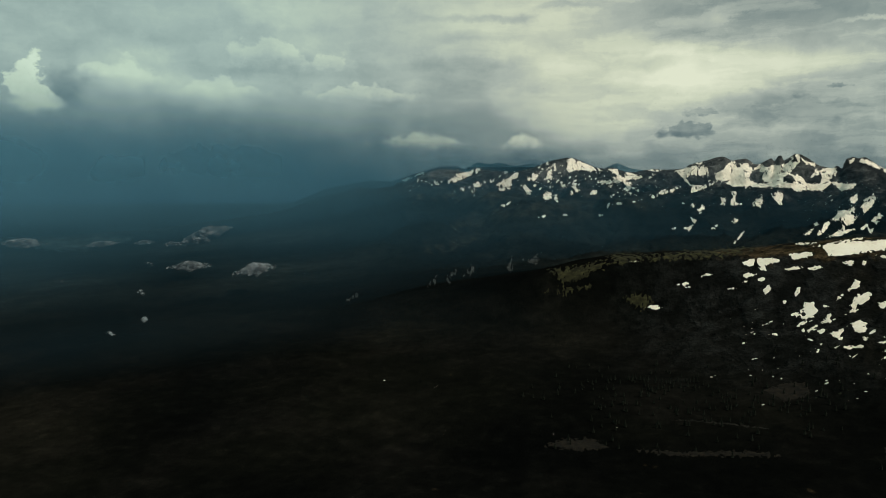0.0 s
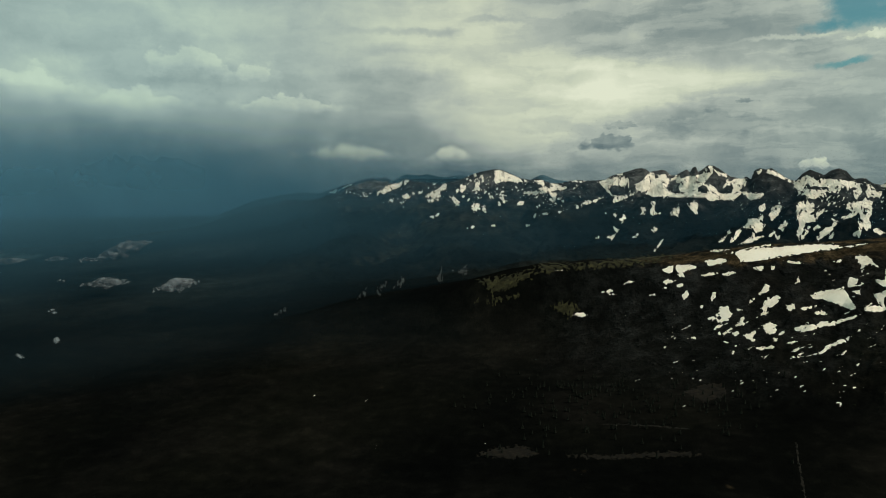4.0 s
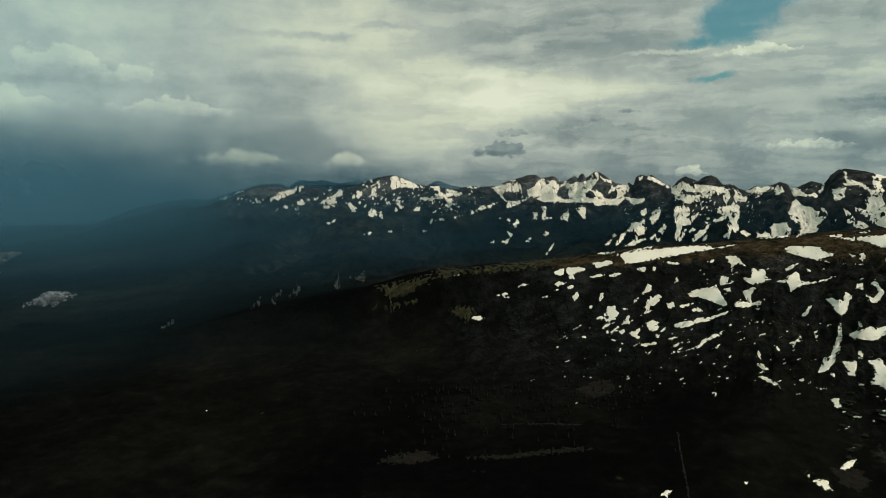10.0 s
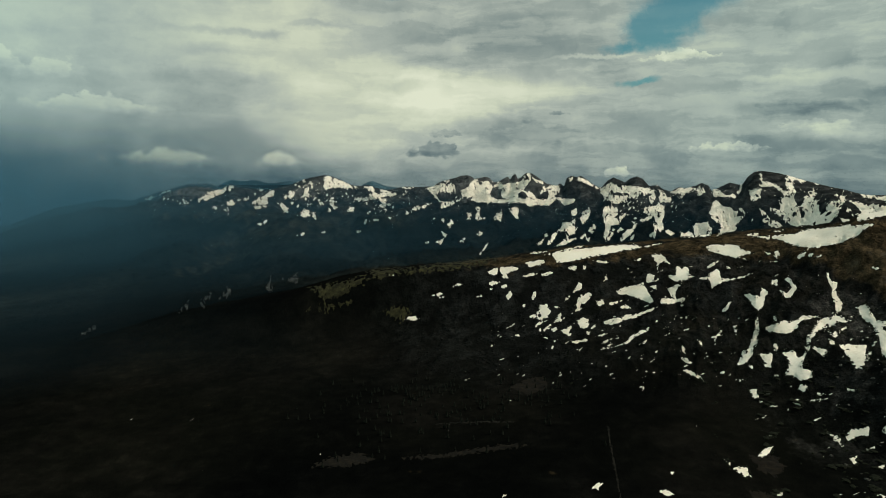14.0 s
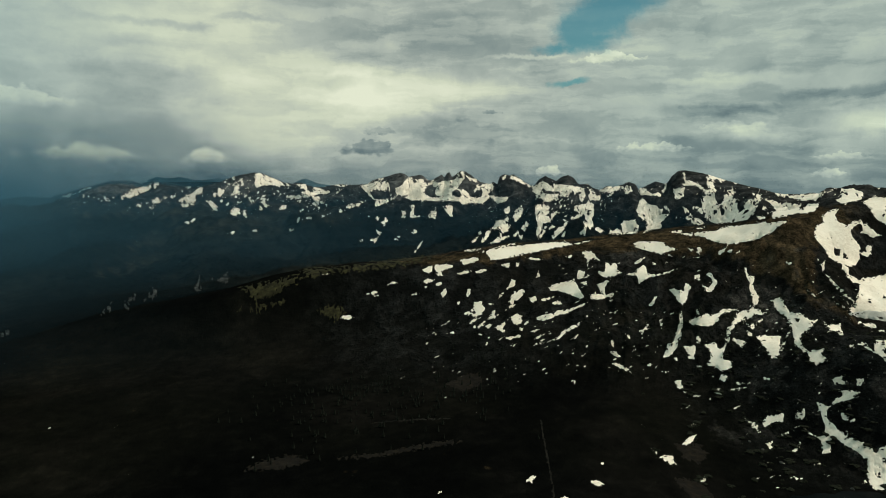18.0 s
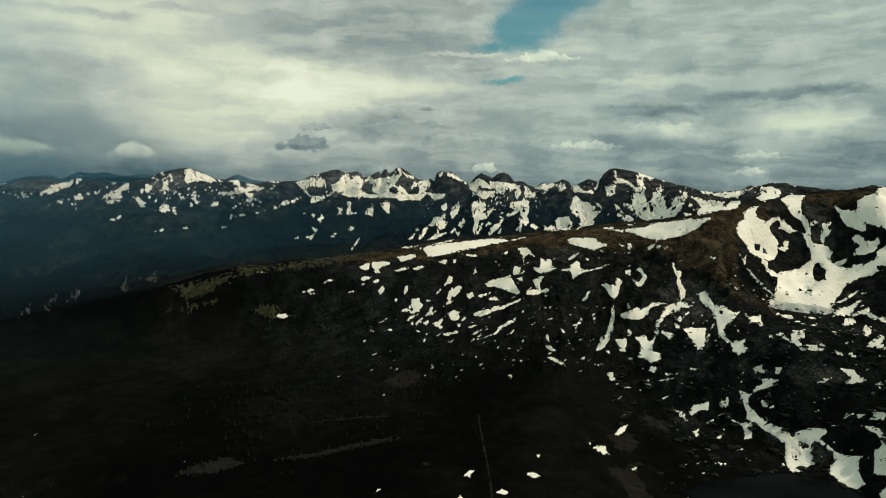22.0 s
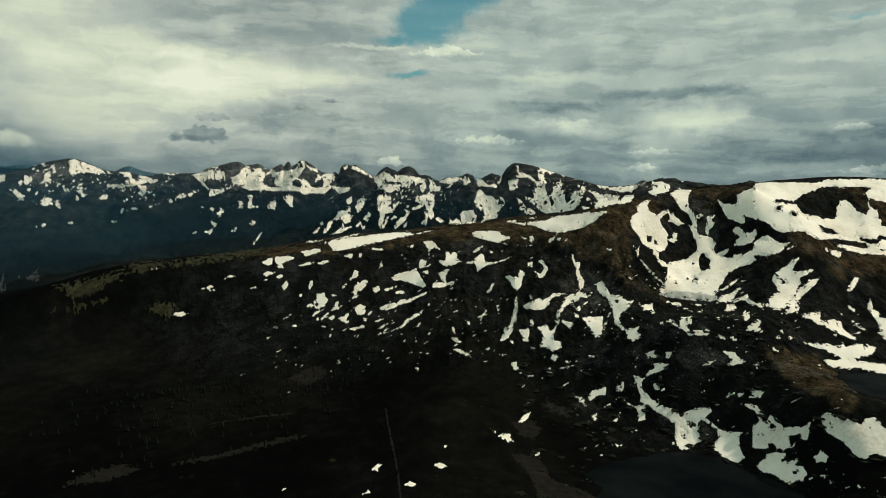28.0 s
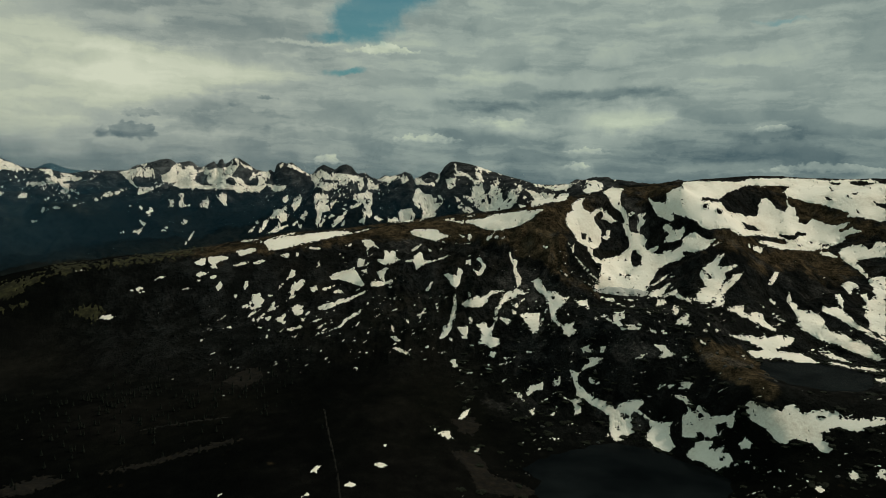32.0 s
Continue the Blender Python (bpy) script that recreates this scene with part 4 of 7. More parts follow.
bare_at((411.7, -57.1), (414.8, -55.6), (417.7, -58.9), (419.8, -61.0), (419.3, -67.5), (415.5, -69.9), (412.3, -67.9), (411.2, -62.3))
bare_at((407.8, -75.2), (411.0, -75.0), (410.7, -76.7), (407.9, -76.9))
snow_at((376.1, -54.4), (380.4, -55.6), (381.5, -62.2), (387.0, -65.0), (387.5, -68.1), (384.2, -67.4), (379.4, -62.3))
snow_at((366.8, -62.5), (370.3, -65.9), (376.9, -72.3), (382.2, -77.7), (386.5, -81.9), (382.2, -79.5), (375.8, -74.5), (370.5, -69.0))
snow_at((377.2, -78.0), (386.7, -86.3), (381.6, -83.1))
snow_at((372.3, -81.5), (382.6, -87.0), (377.5, -85.6))
snow_at((423.3, -13.4), (429.2, -16.7), (435.3, -16.2), (437.8, -14.8), (436.8, -9.8), (441.1, -5.9), (450.9, -2.5), (451.8, 0.5), (469.7, 1.0), (488.0, 0.8), (493.1, 1.2), (490.6, -3.2), (480.7, -8.2), (475.7, -11.5), (470.5, -12.5), (466.8, -10.5), (458.7, -12.7), (468.1, -14.6), (477.7, -15.5), (478.9, -19.2), (482.6, -23.1), (494.2, -23.9), (495.5, -39.9), (489.4, -39.0), (484.7, -35.6), (468.3, -36.4), (462.0, -32.1), (458.2, -29.3), (449.7, -27.6), (442.0, -23.6), (441.0, -25.7), (445.0, -30.7), (439.8, -30.9), (430.9, -27.3), (426.8, -21.1))
bare_at((464.7, -16.7), (468.3, -16.6), (468.1, -19.9), (464.9, -20.0))
bare_at((475.2, -20.5), (478.0, -21.6), (477.1, -23.7), (475.3, -23.0))
bare_at((449.1, -16.3), (450.6, -17.5), (449.1, -17.5))
snow_at((435.1, -35.7), (437.7, -33.5), (441.5, -35.5), (443.9, -38.3), (449.1, -38.1), (451.2, -35.0), (452.1, -37.9), (450.5, -43.5), (448.1, -45.7), (443.3, -48.1), (436.9, -48.0), (438.6, -43.6), (440.3, -41.4), (436.4, -38.6))
snow_at((472.7, -50.6), (480.5, -46.0), (475.0, -48.0))
snow_at((464.9, -71.4), (467.2, -67.5), (474.3, -61.6), (477.6, -57.2), (481.7, -55.7), (480.2, -59.9), (478.1, -65.4), (481.6, -65.9), (492.5, -63.0), (487.6, -67.5), (483.3, -70.3), (484.5, -73.0), (481.5, -81.4), (477.4, -90.0), (474.1, -94.5), (469.1, -95.8), (463.6, -94.7), (462.9, -88.6), (466.3, -84.1), (469.8, -81.3), (466.2, -75.8))
bare_at((469.6, -71.4), (472.0, -70.8), (474.8, -75.9), (469.8, -75.1))
snow_at((497.3, -69.1), (491.7, -77.6), (486.2, -83.8), (482.0, -89.5), (484.8, -90.5), (483.4, -96.3), (474.3, -98.5), (476.2, -94.2), (477.4, -89.2), (482.1, -80.6), (489.6, -71.8))
snow_at((425.3, -92.9), (429.0, -88.3), (437.7, -84.6), (442.4, -80.8), (440.4, -86.0), (438.0, -90.5), (448.0, -85.8), (449.2, -88.6), (453.1, -91.6), (463.1, -91.5), (462.5, -93.6), (457.0, -94.6), (450.6, -93.5), (445.6, -90.2), (438.1, -93.0))
snow_at((426.1, -85.1), (437.3, -76.9), (443.5, -72.2), (441.0, -75.4), (429.9, -83.9))
snow_at((432.0, -100.8), (434.4, -95.1), (437.0, -94.4), (439.0, -95.9), (442.1, -96.5), (438.4, -99.3))
snow_at((388.4, -95.5), (392.6, -97.8), (400.1, -99.4), (400.8, -97.1), (394.6, -95.4))
snow_at((400.1, -100.2), (407.1, -102.2), (410.3, -102.4), (402.9, -99.6))
snow_at((406.8, -96.2), (417.6, -96.1), (412.1, -97.5))
snow_at((411.9, -102.7), (416.2, -99.7), (415.9, -102.3))
snow_at((399.3, -109.0), (400.4, -106.8), (408.1, -105.6), (408.3, -110.8), (404.8, -114.2), (406.6, -117.0), (414.6, -116.2), (423.9, -119.1), (406.8, -121.3), (405.0, -118.5), (399.6, -116.0))
bare_at((404.5, -107.7), (406.2, -109.7), (404.2, -109.9))
snow_at((389.9, -111.2), (391.9, -109.3), (396.6, -112.8), (399.6, -115.5), (395.5, -115.1))
snow_at((382.9, -113.1), (387.8, -110.9), (385.9, -113.7))
snow_at((425.2, -105.8), (426.2, -102.7), (430.4, -107.4))
snow_at((418.6, -115.8), (420.9, -113.9), (422.6, -116.7))
snow_at((445.4, -100.4), (447.1, -98.5), (449.9, -101.1), (454.3, -99.4), (451.1, -102.3), (449.1, -106.3), (446.4, -105.7))
snow_at((447.5, -112.7), (451.5, -108.5), (456.4, -103.8), (458.3, -104.0), (458.5, -107.7), (456.8, -110.0), (461.7, -113.2), (451.7, -113.5))
snow_at((429.0, -119.4), (432.5, -119.0), (434.6, -121.8), (430.7, -121.4))
snow_at((435.8, -121.6), (439.5, -119.9), (442.3, -121.3))
snow_at((455.8, -119.3), (459.5, -118.4), (458.4, -120.2))
snow_at((469.3, -116.8), (471.7, -114.8), (472.9, -117.1))
snow_at((471.8, -111.1), (474.3, -110.0), (474.4, -112.4))
snow_at((478.2, -116.4), (479.2, -113.9), (481.7, -114.8), (480.1, -117.0))
snow_at((465.3, -123.4), (469.7, -124.9), (473.5, -127.2), (469.8, -126.5))
snow_at((488.9, -118.2), (495.2, -118.2), (499.8, -115.5), (500.4, -120.2), (495.3, -120.1))
snow_at((485.2, -97.3), (490.4, -96.3), (493.8, -95.1), (498.4, -93.8), (499.3, -102.9), (494.1, -101.5), (491.9, -99.4))
snow_at((433.2, -131.2), (440.9, -130.3), (445.0, -135.2), (449.2, -135.9), (448.2, -138.1), (440.7, -140.8), (435.6, -141.0), (440.5, -137.0), (437.3, -134.9))
snow_at((418.4, -143.6), (421.8, -140.2), (427.7, -138.6), (422.4, -143.1))
snow_at((454.7, -139.3), (458.6, -136.2), (459.5, -138.6))
snow_at((454.7, -139.7), (460.8, -141.7), (457.8, -141.3))
snow_at((373.4, -138.2), (380.9, -134.8), (378.5, -137.3), (384.9, -139.2), (384.2, -141.0), (375.6, -140.2))
snow_at((389.6, -140.5), (390.2, -136.1), (394.3, -134.8), (392.5, -140.2))
snow_at((378.0, -145.6), (387.2, -144.2), (392.3, -144.9), (385.9, -151.7), (379.2, -153.7), (373.4, -157.4), (371.5, -162.0), (372.1, -167.1), (367.2, -163.3), (364.7, -156.2), (372.1, -157.6), (377.4, -151.8), (384.5, -147.5))
edge_a = [(366.6, -159.0), (371.8, -160.2), (372.1, -166.2), (378.4, -172.0), (384.5, -176.8), (394.3, -178.5), (401.6, -181.7), (403.8, -184.7), (408.1, -179.9), (418.8, -175.1), (426.1, -175.2), (426.2, -178.1), (422.0, -182.1), (424.6, -184.5), (430.3, -187.7), (432.9, -190.6), (440.8, -191.3), (450.0, -189.7), (447.5, -193.3), (449.1, -201.0), (453.0, -208.2), (447.5, -212.8), (439.6, -211.5), (433.4, -207.4), (428.4, -204.3), (432.8, -196.7), (431.7, -192.0), (424.7, -187.0), (419.3, -184.5), (416.7, -187.8), (418.8, -197.0), (420.2, -200.8), (413.5, -204.7), (409.6, -208.6), (404.2, -208.7), (400.7, -205.1), (399.4, -195.8), (399.1, -190.4), (394.8, -187.3), (384.8, -183.1), (378.2, -178.8), (375.3, -180.9), (375.7, -189.8), (370.6, -191.3), (368.9, -183.0), (363.2, -180.2)]
edge_b = [(355.5, -175.0), (365.3, -180.0), (373.1, -179.5), (370.5, -169.9)]
snow_at(*edge_a, *edge_b)
bare_at((408.5, -188.2), (414.2, -186.6), (415.6, -190.1), (410.8, -192.8))
bare_at((404.5, -198.4), (408.5, -196.5), (407.1, -200.8))
snow_at((327.8, -175.6), (333.0, -170.7), (340.6, -168.7), (343.1, -165.3), (343.0, -173.7), (337.7, -174.2), (330.2, -179.8))
snow_at((318.8, -178.6), (324.2, -175.9), (325.7, -181.1), (328.2, -186.1), (324.4, -182.1))
snow_at((316.4, -174.4), (318.3, -177.3), (316.0, -177.1))
snow_at((351.6, -166.7), (357.2, -163.9), (357.4, -169.1), (352.2, -170.6))
snow_at((341.6, -182.6), (346.9, -181.1), (342.5, -183.8))
snow_at((331.6, -191.4), (336.0, -188.8), (337.0, -191.7), (335.3, -194.5))
snow_at((350.5, -193.7), (355.1, -185.9), (356.0, -186.6), (353.2, -193.4))
snow_at((365.4, -200.4), (367.5, -198.1), (370.1, -199.0))
snow_at((380.8, -160.1), (386.4, -162.4), (385.3, -166.0), (382.3, -165.1))
snow_at((437.0, -166.2), (439.1, -161.7), (443.0, -161.6))
snow_at((452.7, -164.1), (455.9, -161.6), (453.0, -156.7), (460.6, -157.6), (464.3, -157.8), (460.9, -162.8))
snow_at((444.9, -162.1), (450.2, -160.5), (446.6, -164.7))
snow_at((448.8, -168.8), (456.3, -168.4), (461.4, -170.8), (464.9, -174.2), (460.6, -177.8), (458.9, -173.3))
snow_at((348.2, -211.9), (359.2, -210.9), (354.9, -212.7))
snow_at((210.6, -133.0), (215.4, -132.4), (219.4, -136.1), (217.9, -137.5), (213.1, -135.3))
snow_at((212.2, -141.4), (218.0, -142.2), (224.4, -145.2), (229.3, -149.7), (223.0, -147.6), (216.1, -144.6))
snow_at((251.8, -145.5), (258.9, -145.7), (254.6, -146.8))
snow_at((261.9, -152.9), (267.6, -151.6), (269.2, -157.5), (265.4, -158.6))
snow_at((240.2, -142.3), (243.5, -139.9), (244.5, -141.2))
snow_at((297.0, -145.3), (300.1, -143.7), (303.5, -146.2), (299.4, -149.2), (297.5, -147.6))
snow_at((308.1, -148.6), (315.0, -149.0), (310.9, -150.2))
snow_at((302.8, -155.8), (308.3, -153.1), (315.6, -152.1), (309.7, -154.4))
snow_at((292.2, -157.0), (295.9, -156.7), (298.8, -159.7), (294.6, -159.1))
snow_at((327.5, -143.1), (335.1, -142.5), (330.7, -144.2))
snow_at((305.6, -170.4), (312.4, -165.4), (311.9, -166.3))
snow_at((276.6, -184.6), (283.6, -181.4), (279.4, -184.4))
snow_at((270.3, -199.7), (273.5, -195.0), (280.6, -191.4), (277.4, -197.4), (272.3, -201.8))
snow_at((253.4, -211.8), (254.8, -210.0), (262.9, -209.0), (263.5, -212.5), (266.0, -215.4), (261.2, -215.7))
snow_at((246.0, -206.1), (250.9, -208.0), (249.9, -209.4))
snow_at((205.2, -220.7), (208.6, -219.7), (207.2, -221.5))
snow_at((275.9, -162.1), (281.1, -162.2), (278.3, -163.3))
snow_at((261.0, -134.5), (263.3, -133.4), (264.9, -138.0))
snow_at((278.1, -138.7), (282.8, -139.3), (280.0, -140.4))
snow_at((373.8, -0.2), (380.8, 0.3), (387.1, -2.3), (386.5, -6.7), (382.5, -8.5), (374.3, -11.2), (370.0, -7.8), (374.1, -6.4))
snow_at((353.0, -3.5), (363.5, -2.0), (359.4, -5.7), (353.1, -7.1))
snow_at((353.3, -11.1), (359.6, -10.1), (357.7, -15.5), (353.5, -17.0))
edge_a = [(448.5, -0.3), (459.7, 0.1), (474.9, -0.4), (491.0, 0.5), (497.5, 3.2), (506.7, 3.6), (523.3, 3.8), (540.7, 3.4), (548.1, 2.4), (562.3, 3.2), (576.2, 3.4), (585.4, 0.2), (587.1, -25.7), (582.7, -26.3), (573.3, -23.6), (564.0, -23.6), (564.5, -21.2), (556.6, -18.1), (550.4, -16.2), (544.3, -14.6), (536.8, -13.8), (529.2, -11.2), (523.4, -9.2), (520.8, -7.1), (523.7, -3.5), (525.5, -2.1), (518.5, -1.5), (505.7, -2.1), (496.5, -1.8), (491.2, -3.4), (490.0, -4.8), (482.0, -7.2), (480.2, -10.1), (475.5, -12.9), (471.4, -12.5), (469.9, -11.1), (459.6, -13.2), (467.3, -14.1), (474.3, -16.1), (478.4, -16.0), (479.9, -18.9), (483.5, -22.5), (492.4, -24.4), (496.4, -25.7), (503.0, -25.2), (504.2, -23.3)]
edge_b = [(504.5, -16.8), (506.2, -12.4), (508.8, -11.7), (514.2, -15.1), (517.0, -19.3), (522.9, -21.3), (524.6, -17.7), (523.6, -12.7), (525.8, -16.9), (529.6, -17.5), (530.5, -22.4), (527.4, -23.9), (532.5, -24.5), (531.5, -29.5), (537.8, -29.9), (541.3, -26.2), (546.3, -27.4), (550.0, -29.4), (554.9, -30.5), (560.8, -28.9), (565.4, -27.3), (563.3, -30.2), (559.9, -33.1), (558.9, -35.9), (566.9, -31.4), (573.4, -33.8), (566.0, -36.2), (560.3, -39.2), (563.9, -39.7), (559.3, -43.4), (551.2, -47.4), (543.9, -49.2), (531.5, -50.0), (518.7, -49.3), (508.1, -46.3), (505.4, -44.2), (514.5, -44.5), (523.7, -46.2), (526.1, -44.6), (523.4, -41.9), (514.3, -40.9), (506.4, -39.8), (507.7, -39.1), (495.9, -41.1), (491.8, -39.8), (487.6, -36.6)]
edge_c = [(482.1, -35.0), (468.4, -36.8), (462.7, -34.3), (463.3, -32.0), (458.3, -29.2), (449.7, -26.5)]
snow_at(*edge_a, *edge_b, *edge_c)
bare_at((492.7, -30.2), (495.4, -30.9), (500.8, -32.8), (507.6, -36.2), (503.7, -37.1), (497.6, -35.6))
bare_at((466.1, -17.1), (468.9, -17.8), (468.7, -20.4), (466.2, -20.0))
bare_at((475.9, -21.3), (479.0, -21.9), (478.5, -24.1), (476.1, -23.8))
bare_at((519.4, -38.5), (529.6, -38.7), (531.9, -35.8), (539.5, -37.5), (533.4, -39.3), (529.8, -42.7), (524.7, -41.8), (520.7, -39.9))
bare_at((547.0, -8.7), (551.3, -10.0), (555.0, -11.9), (551.4, -12.4))
bare_at((550.5, 1.7), (558.9, 1.2), (556.7, -0.9), (551.8, -0.0))
bare_at((550.7, -1.7), (554.0, -5.1), (552.2, -5.8))
bare_at((563.0, 1.9), (571.6, 2.7), (576.3, 0.7), (583.1, 0.8), (571.9, -1.4), (563.7, 0.1))
bare_at((564.7, -6.2), (569.3, -6.1), (568.8, -7.9), (565.3, -7.6))
bare_at((578.3, -11.3), (586.3, -13.7), (586.6, -17.3), (579.6, -13.9))
bare_at((568.4, -18.4), (571.3, -19.6), (570.9, -21.0))
bare_at((530.0, -45.8), (537.5, -45.4), (536.4, -47.2))
bare_at((546.1, -44.2), (559.3, -43.4), (548.7, -46.4))
bare_at((537.3, -42.6), (546.0, -42.8), (541.1, -43.8))
bare_at((511.0, -15.2), (512.9, -15.1), (511.7, -17.3))
snow_at((497.6, -46.8), (502.9, -48.0), (509.9, -49.5), (507.9, -53.5), (503.1, -51.6))
snow_at((545.8, -50.2), (553.7, -50.0), (560.0, -53.7), (555.2, -53.4), (549.0, -52.4))
snow_at((560.3, -49.6), (560.8, -46.8), (567.7, -44.3), (574.6, -43.2), (578.3, -46.4), (580.5, -45.5), (582.5, -41.4), (588.1, -40.4), (588.9, -51.7), (583.2, -51.4), (574.2, -54.1), (570.9, -57.1), (575.7, -60.1), (579.6, -65.9), (581.0, -69.8), (576.0, -64.8), (568.7, -59.3), (563.7, -56.2), (561.2, -53.7))
snow_at((514.4, -77.2), (516.1, -72.4), (518.4, -67.2), (521.6, -66.6), (520.0, -72.2), (517.7, -77.2))
snow_at((515.0, -87.6), (520.4, -90.0), (519.9, -92.5), (517.2, -91.0))
snow_at((510.0, -92.4), (513.5, -95.0), (511.5, -95.1))
snow_at((486.1, -98.4), (494.7, -94.4), (498.8, -94.8), (492.9, -98.3), (493.7, -100.4), (488.2, -100.1))
snow_at((493.1, -101.9), (497.7, -99.3), (500.5, -100.5), (508.4, -99.0), (511.1, -99.5), (514.0, -104.2), (516.8, -107.5), (522.2, -109.8), (521.7, -112.3), (517.0, -111.1), (511.7, -109.5), (506.2, -106.4), (500.7, -104.1))
snow_at((489.3, -119.4), (498.7, -117.3), (504.1, -116.8), (509.5, -118.3), (513.4, -116.5), (513.9, -114.3), (516.1, -118.3), (521.2, -114.9), (526.4, -114.3), (530.4, -116.7), (527.6, -112.8), (526.2, -111.9), (530.2, -113.9), (535.4, -115.8), (534.4, -119.0), (530.7, -122.3), (525.6, -123.6), (523.2, -126.0), (524.5, -126.6), (533.5, -126.1), (541.2, -126.5), (548.9, -129.7), (552.7, -131.2), (549.2, -133.5), (539.1, -133.8), (532.6, -132.5), (524.8, -131.5), (521.0, -133.3), (513.1, -133.6), (506.4, -133.7), (502.1, -129.2), (504.7, -128.2), (510.1, -128.3), (513.3, -126.5), (507.1, -123.6), (501.7, -122.0), (494.8, -120.3))
snow_at((518.7, -98.8), (522.9, -99.8), (528.3, -104.2), (524.4, -103.9))
snow_at((528.1, -88.6), (528.9, -81.4), (530.3, -83.4), (530.6, -89.1), (534.5, -90.1), (536.0, -94.2), (540.5, -94.5), (545.5, -94.6), (549.3, -96.3), (551.9, -98.1), (553.9, -100.7), (554.7, -104.1), (558.7, -108.4), (563.5, -107.8), (568.4, -109.3), (572.1, -111.5), (579.2, -112.6), (584.1, -115.9), (585.4, -118.4), (593.8, -123.1), (589.3, -124.9), (579.9, -123.2), (572.7, -120.9), (569.0, -119.4), (562.8, -116.8), (553.0, -116.0), (546.6, -112.0), (540.1, -109.2), (534.8, -104.9), (537.3, -104.6), (535.7, -99.9), (532.2, -93.9))
snow_at((551.0, -94.1), (552.5, -89.0), (555.1, -90.9), (562.3, -89.4), (567.4, -94.3), (571.0, -96.0), (573.7, -99.7), (579.7, -102.4), (583.3, -104.6), (588.1, -108.0), (592.8, -110.0), (593.0, -112.6), (587.1, -110.1), (578.8, -105.9), (572.7, -103.3), (566.5, -99.9), (561.6, -97.7), (556.6, -94.9))
snow_at((559.3, -80.7), (562.9, -80.4), (565.3, -85.0), (565.3, -90.5), (562.7, -87.3), (560.1, -84.1))
snow_at((563.0, -73.5), (567.0, -70.4), (573.0, -71.9), (574.4, -75.9), (570.8, -74.8), (569.4, -79.8), (566.3, -77.3))
snow_at((579.2, -68.6), (581.9, -65.7), (589.8, -65.0), (592.8, -110.0), (588.1, -106.7), (582.1, -103.4), (583.0, -99.3), (579.1, -94.4), (579.4, -88.9), (575.8, -88.0), (580.3, -86.1), (577.1, -81.7), (572.8, -78.1), (579.3, -78.8), (580.7, -82.7), (584.5, -78.9), (582.4, -73.7), (579.9, -70.6))
snow_at((551.0, -123.2), (553.4, -121.5), (559.6, -122.7), (564.6, -125.4), (573.2, -128.2), (568.5, -128.9), (561.1, -128.0), (554.9, -126.1))
snow_at((557.1, -131.3), (560.0, -129.5), (567.4, -130.5), (573.4, -130.9), (580.4, -130.5), (594.3, -130.3), (594.4, -131.6), (585.3, -133.7), (575.9, -132.6), (565.1, -132.2))
snow_at((586.2, -137.6), (594.7, -136.2), (594.9, -139.4), (590.3, -139.5))
snow_at((544.8, -124.0), (550.5, -125.6), (547.4, -125.7))
edge_a = [(503.1, -171.1), (504.9, -167.4), (508.9, -165.8), (512.4, -167.7), (521.8, -169.1), (529.8, -170.6), (531.5, -166.9), (535.3, -164.6), (539.8, -164.9), (542.7, -169.8), (547.6, -168.3), (550.1, -166.6), (555.0, -165.7), (556.2, -164.8), (567.2, -164.3), (568.7, -168.6), (572.4, -168.6), (582.9, -166.6), (589.9, -165.9), (593.0, -160.8), (589.4, -159.5), (582.6, -162.1), (574.3, -162.3), (577.7, -159.1), (583.4, -156.4), (596.1, -155.7), (597.0, -168.7), (587.9, -170.9), (580.1, -176.4), (574.0, -175.6), (564.4, -176.7), (559.6, -179.0), (557.3, -182.0), (558.3, -186.5), (562.7, -188.3), (566.0, -190.9), (562.0, -195.0), (556.9, -194.1), (553.6, -192.0), (552.8, -189.5), (545.2, -189.6), (542.6, -188.8), (537.5, -189.0), (535.1, -192.8), (530.0, -193.7), (525.8, -191.1)]
edge_b = [(523.0, -188.1), (517.4, -183.6), (511.9, -181.7), (505.6, -177.8), (504.6, -173.7)]
snow_at(*edge_a, *edge_b)
bare_at((554.0, -169.9), (556.7, -168.8), (556.0, -171.6), (554.4, -172.3))
snow_at((457.3, -185.0), (462.8, -179.3), (467.1, -179.5), (469.7, -174.2), (474.9, -177.1), (478.7, -181.6), (482.1, -180.4), (485.7, -180.6), (493.9, -178.1), (497.1, -174.1), (496.8, -180.4), (495.8, -186.2), (491.7, -188.2), (490.1, -184.9), (483.2, -187.3), (484.2, -192.8), (486.5, -194.5), (479.6, -197.6), (475.3, -197.6), (472.2, -193.8), (468.7, -195.7), (469.7, -201.1), (481.1, -200.2), (482.0, -202.2), (477.2, -206.4), (486.3, -204.3), (489.7, -201.7), (490.5, -204.4), (487.2, -206.9), (494.2, -207.2), (497.3, -212.2), (492.7, -217.0), (486.5, -219.4), (487.3, -222.0), (482.3, -220.1), (476.4, -217.6), (472.7, -216.0), (464.7, -215.8), (461.6, -212.1), (467.1, -205.7), (469.0, -201.2), (466.8, -200.1), (458.1, -199.9))
bare_at((468.7, -180.8), (473.6, -180.1), (473.4, -183.7), (469.6, -184.2))
bare_at((486.7, -210.5), (490.5, -210.6), (490.1, -213.1), (486.8, -213.2))
snow_at((500.6, -198.6), (504.0, -196.7), (505.1, -193.1), (506.6, -195.6), (510.1, -196.4), (509.0, -200.7), (504.9, -201.6), (502.2, -202.5))
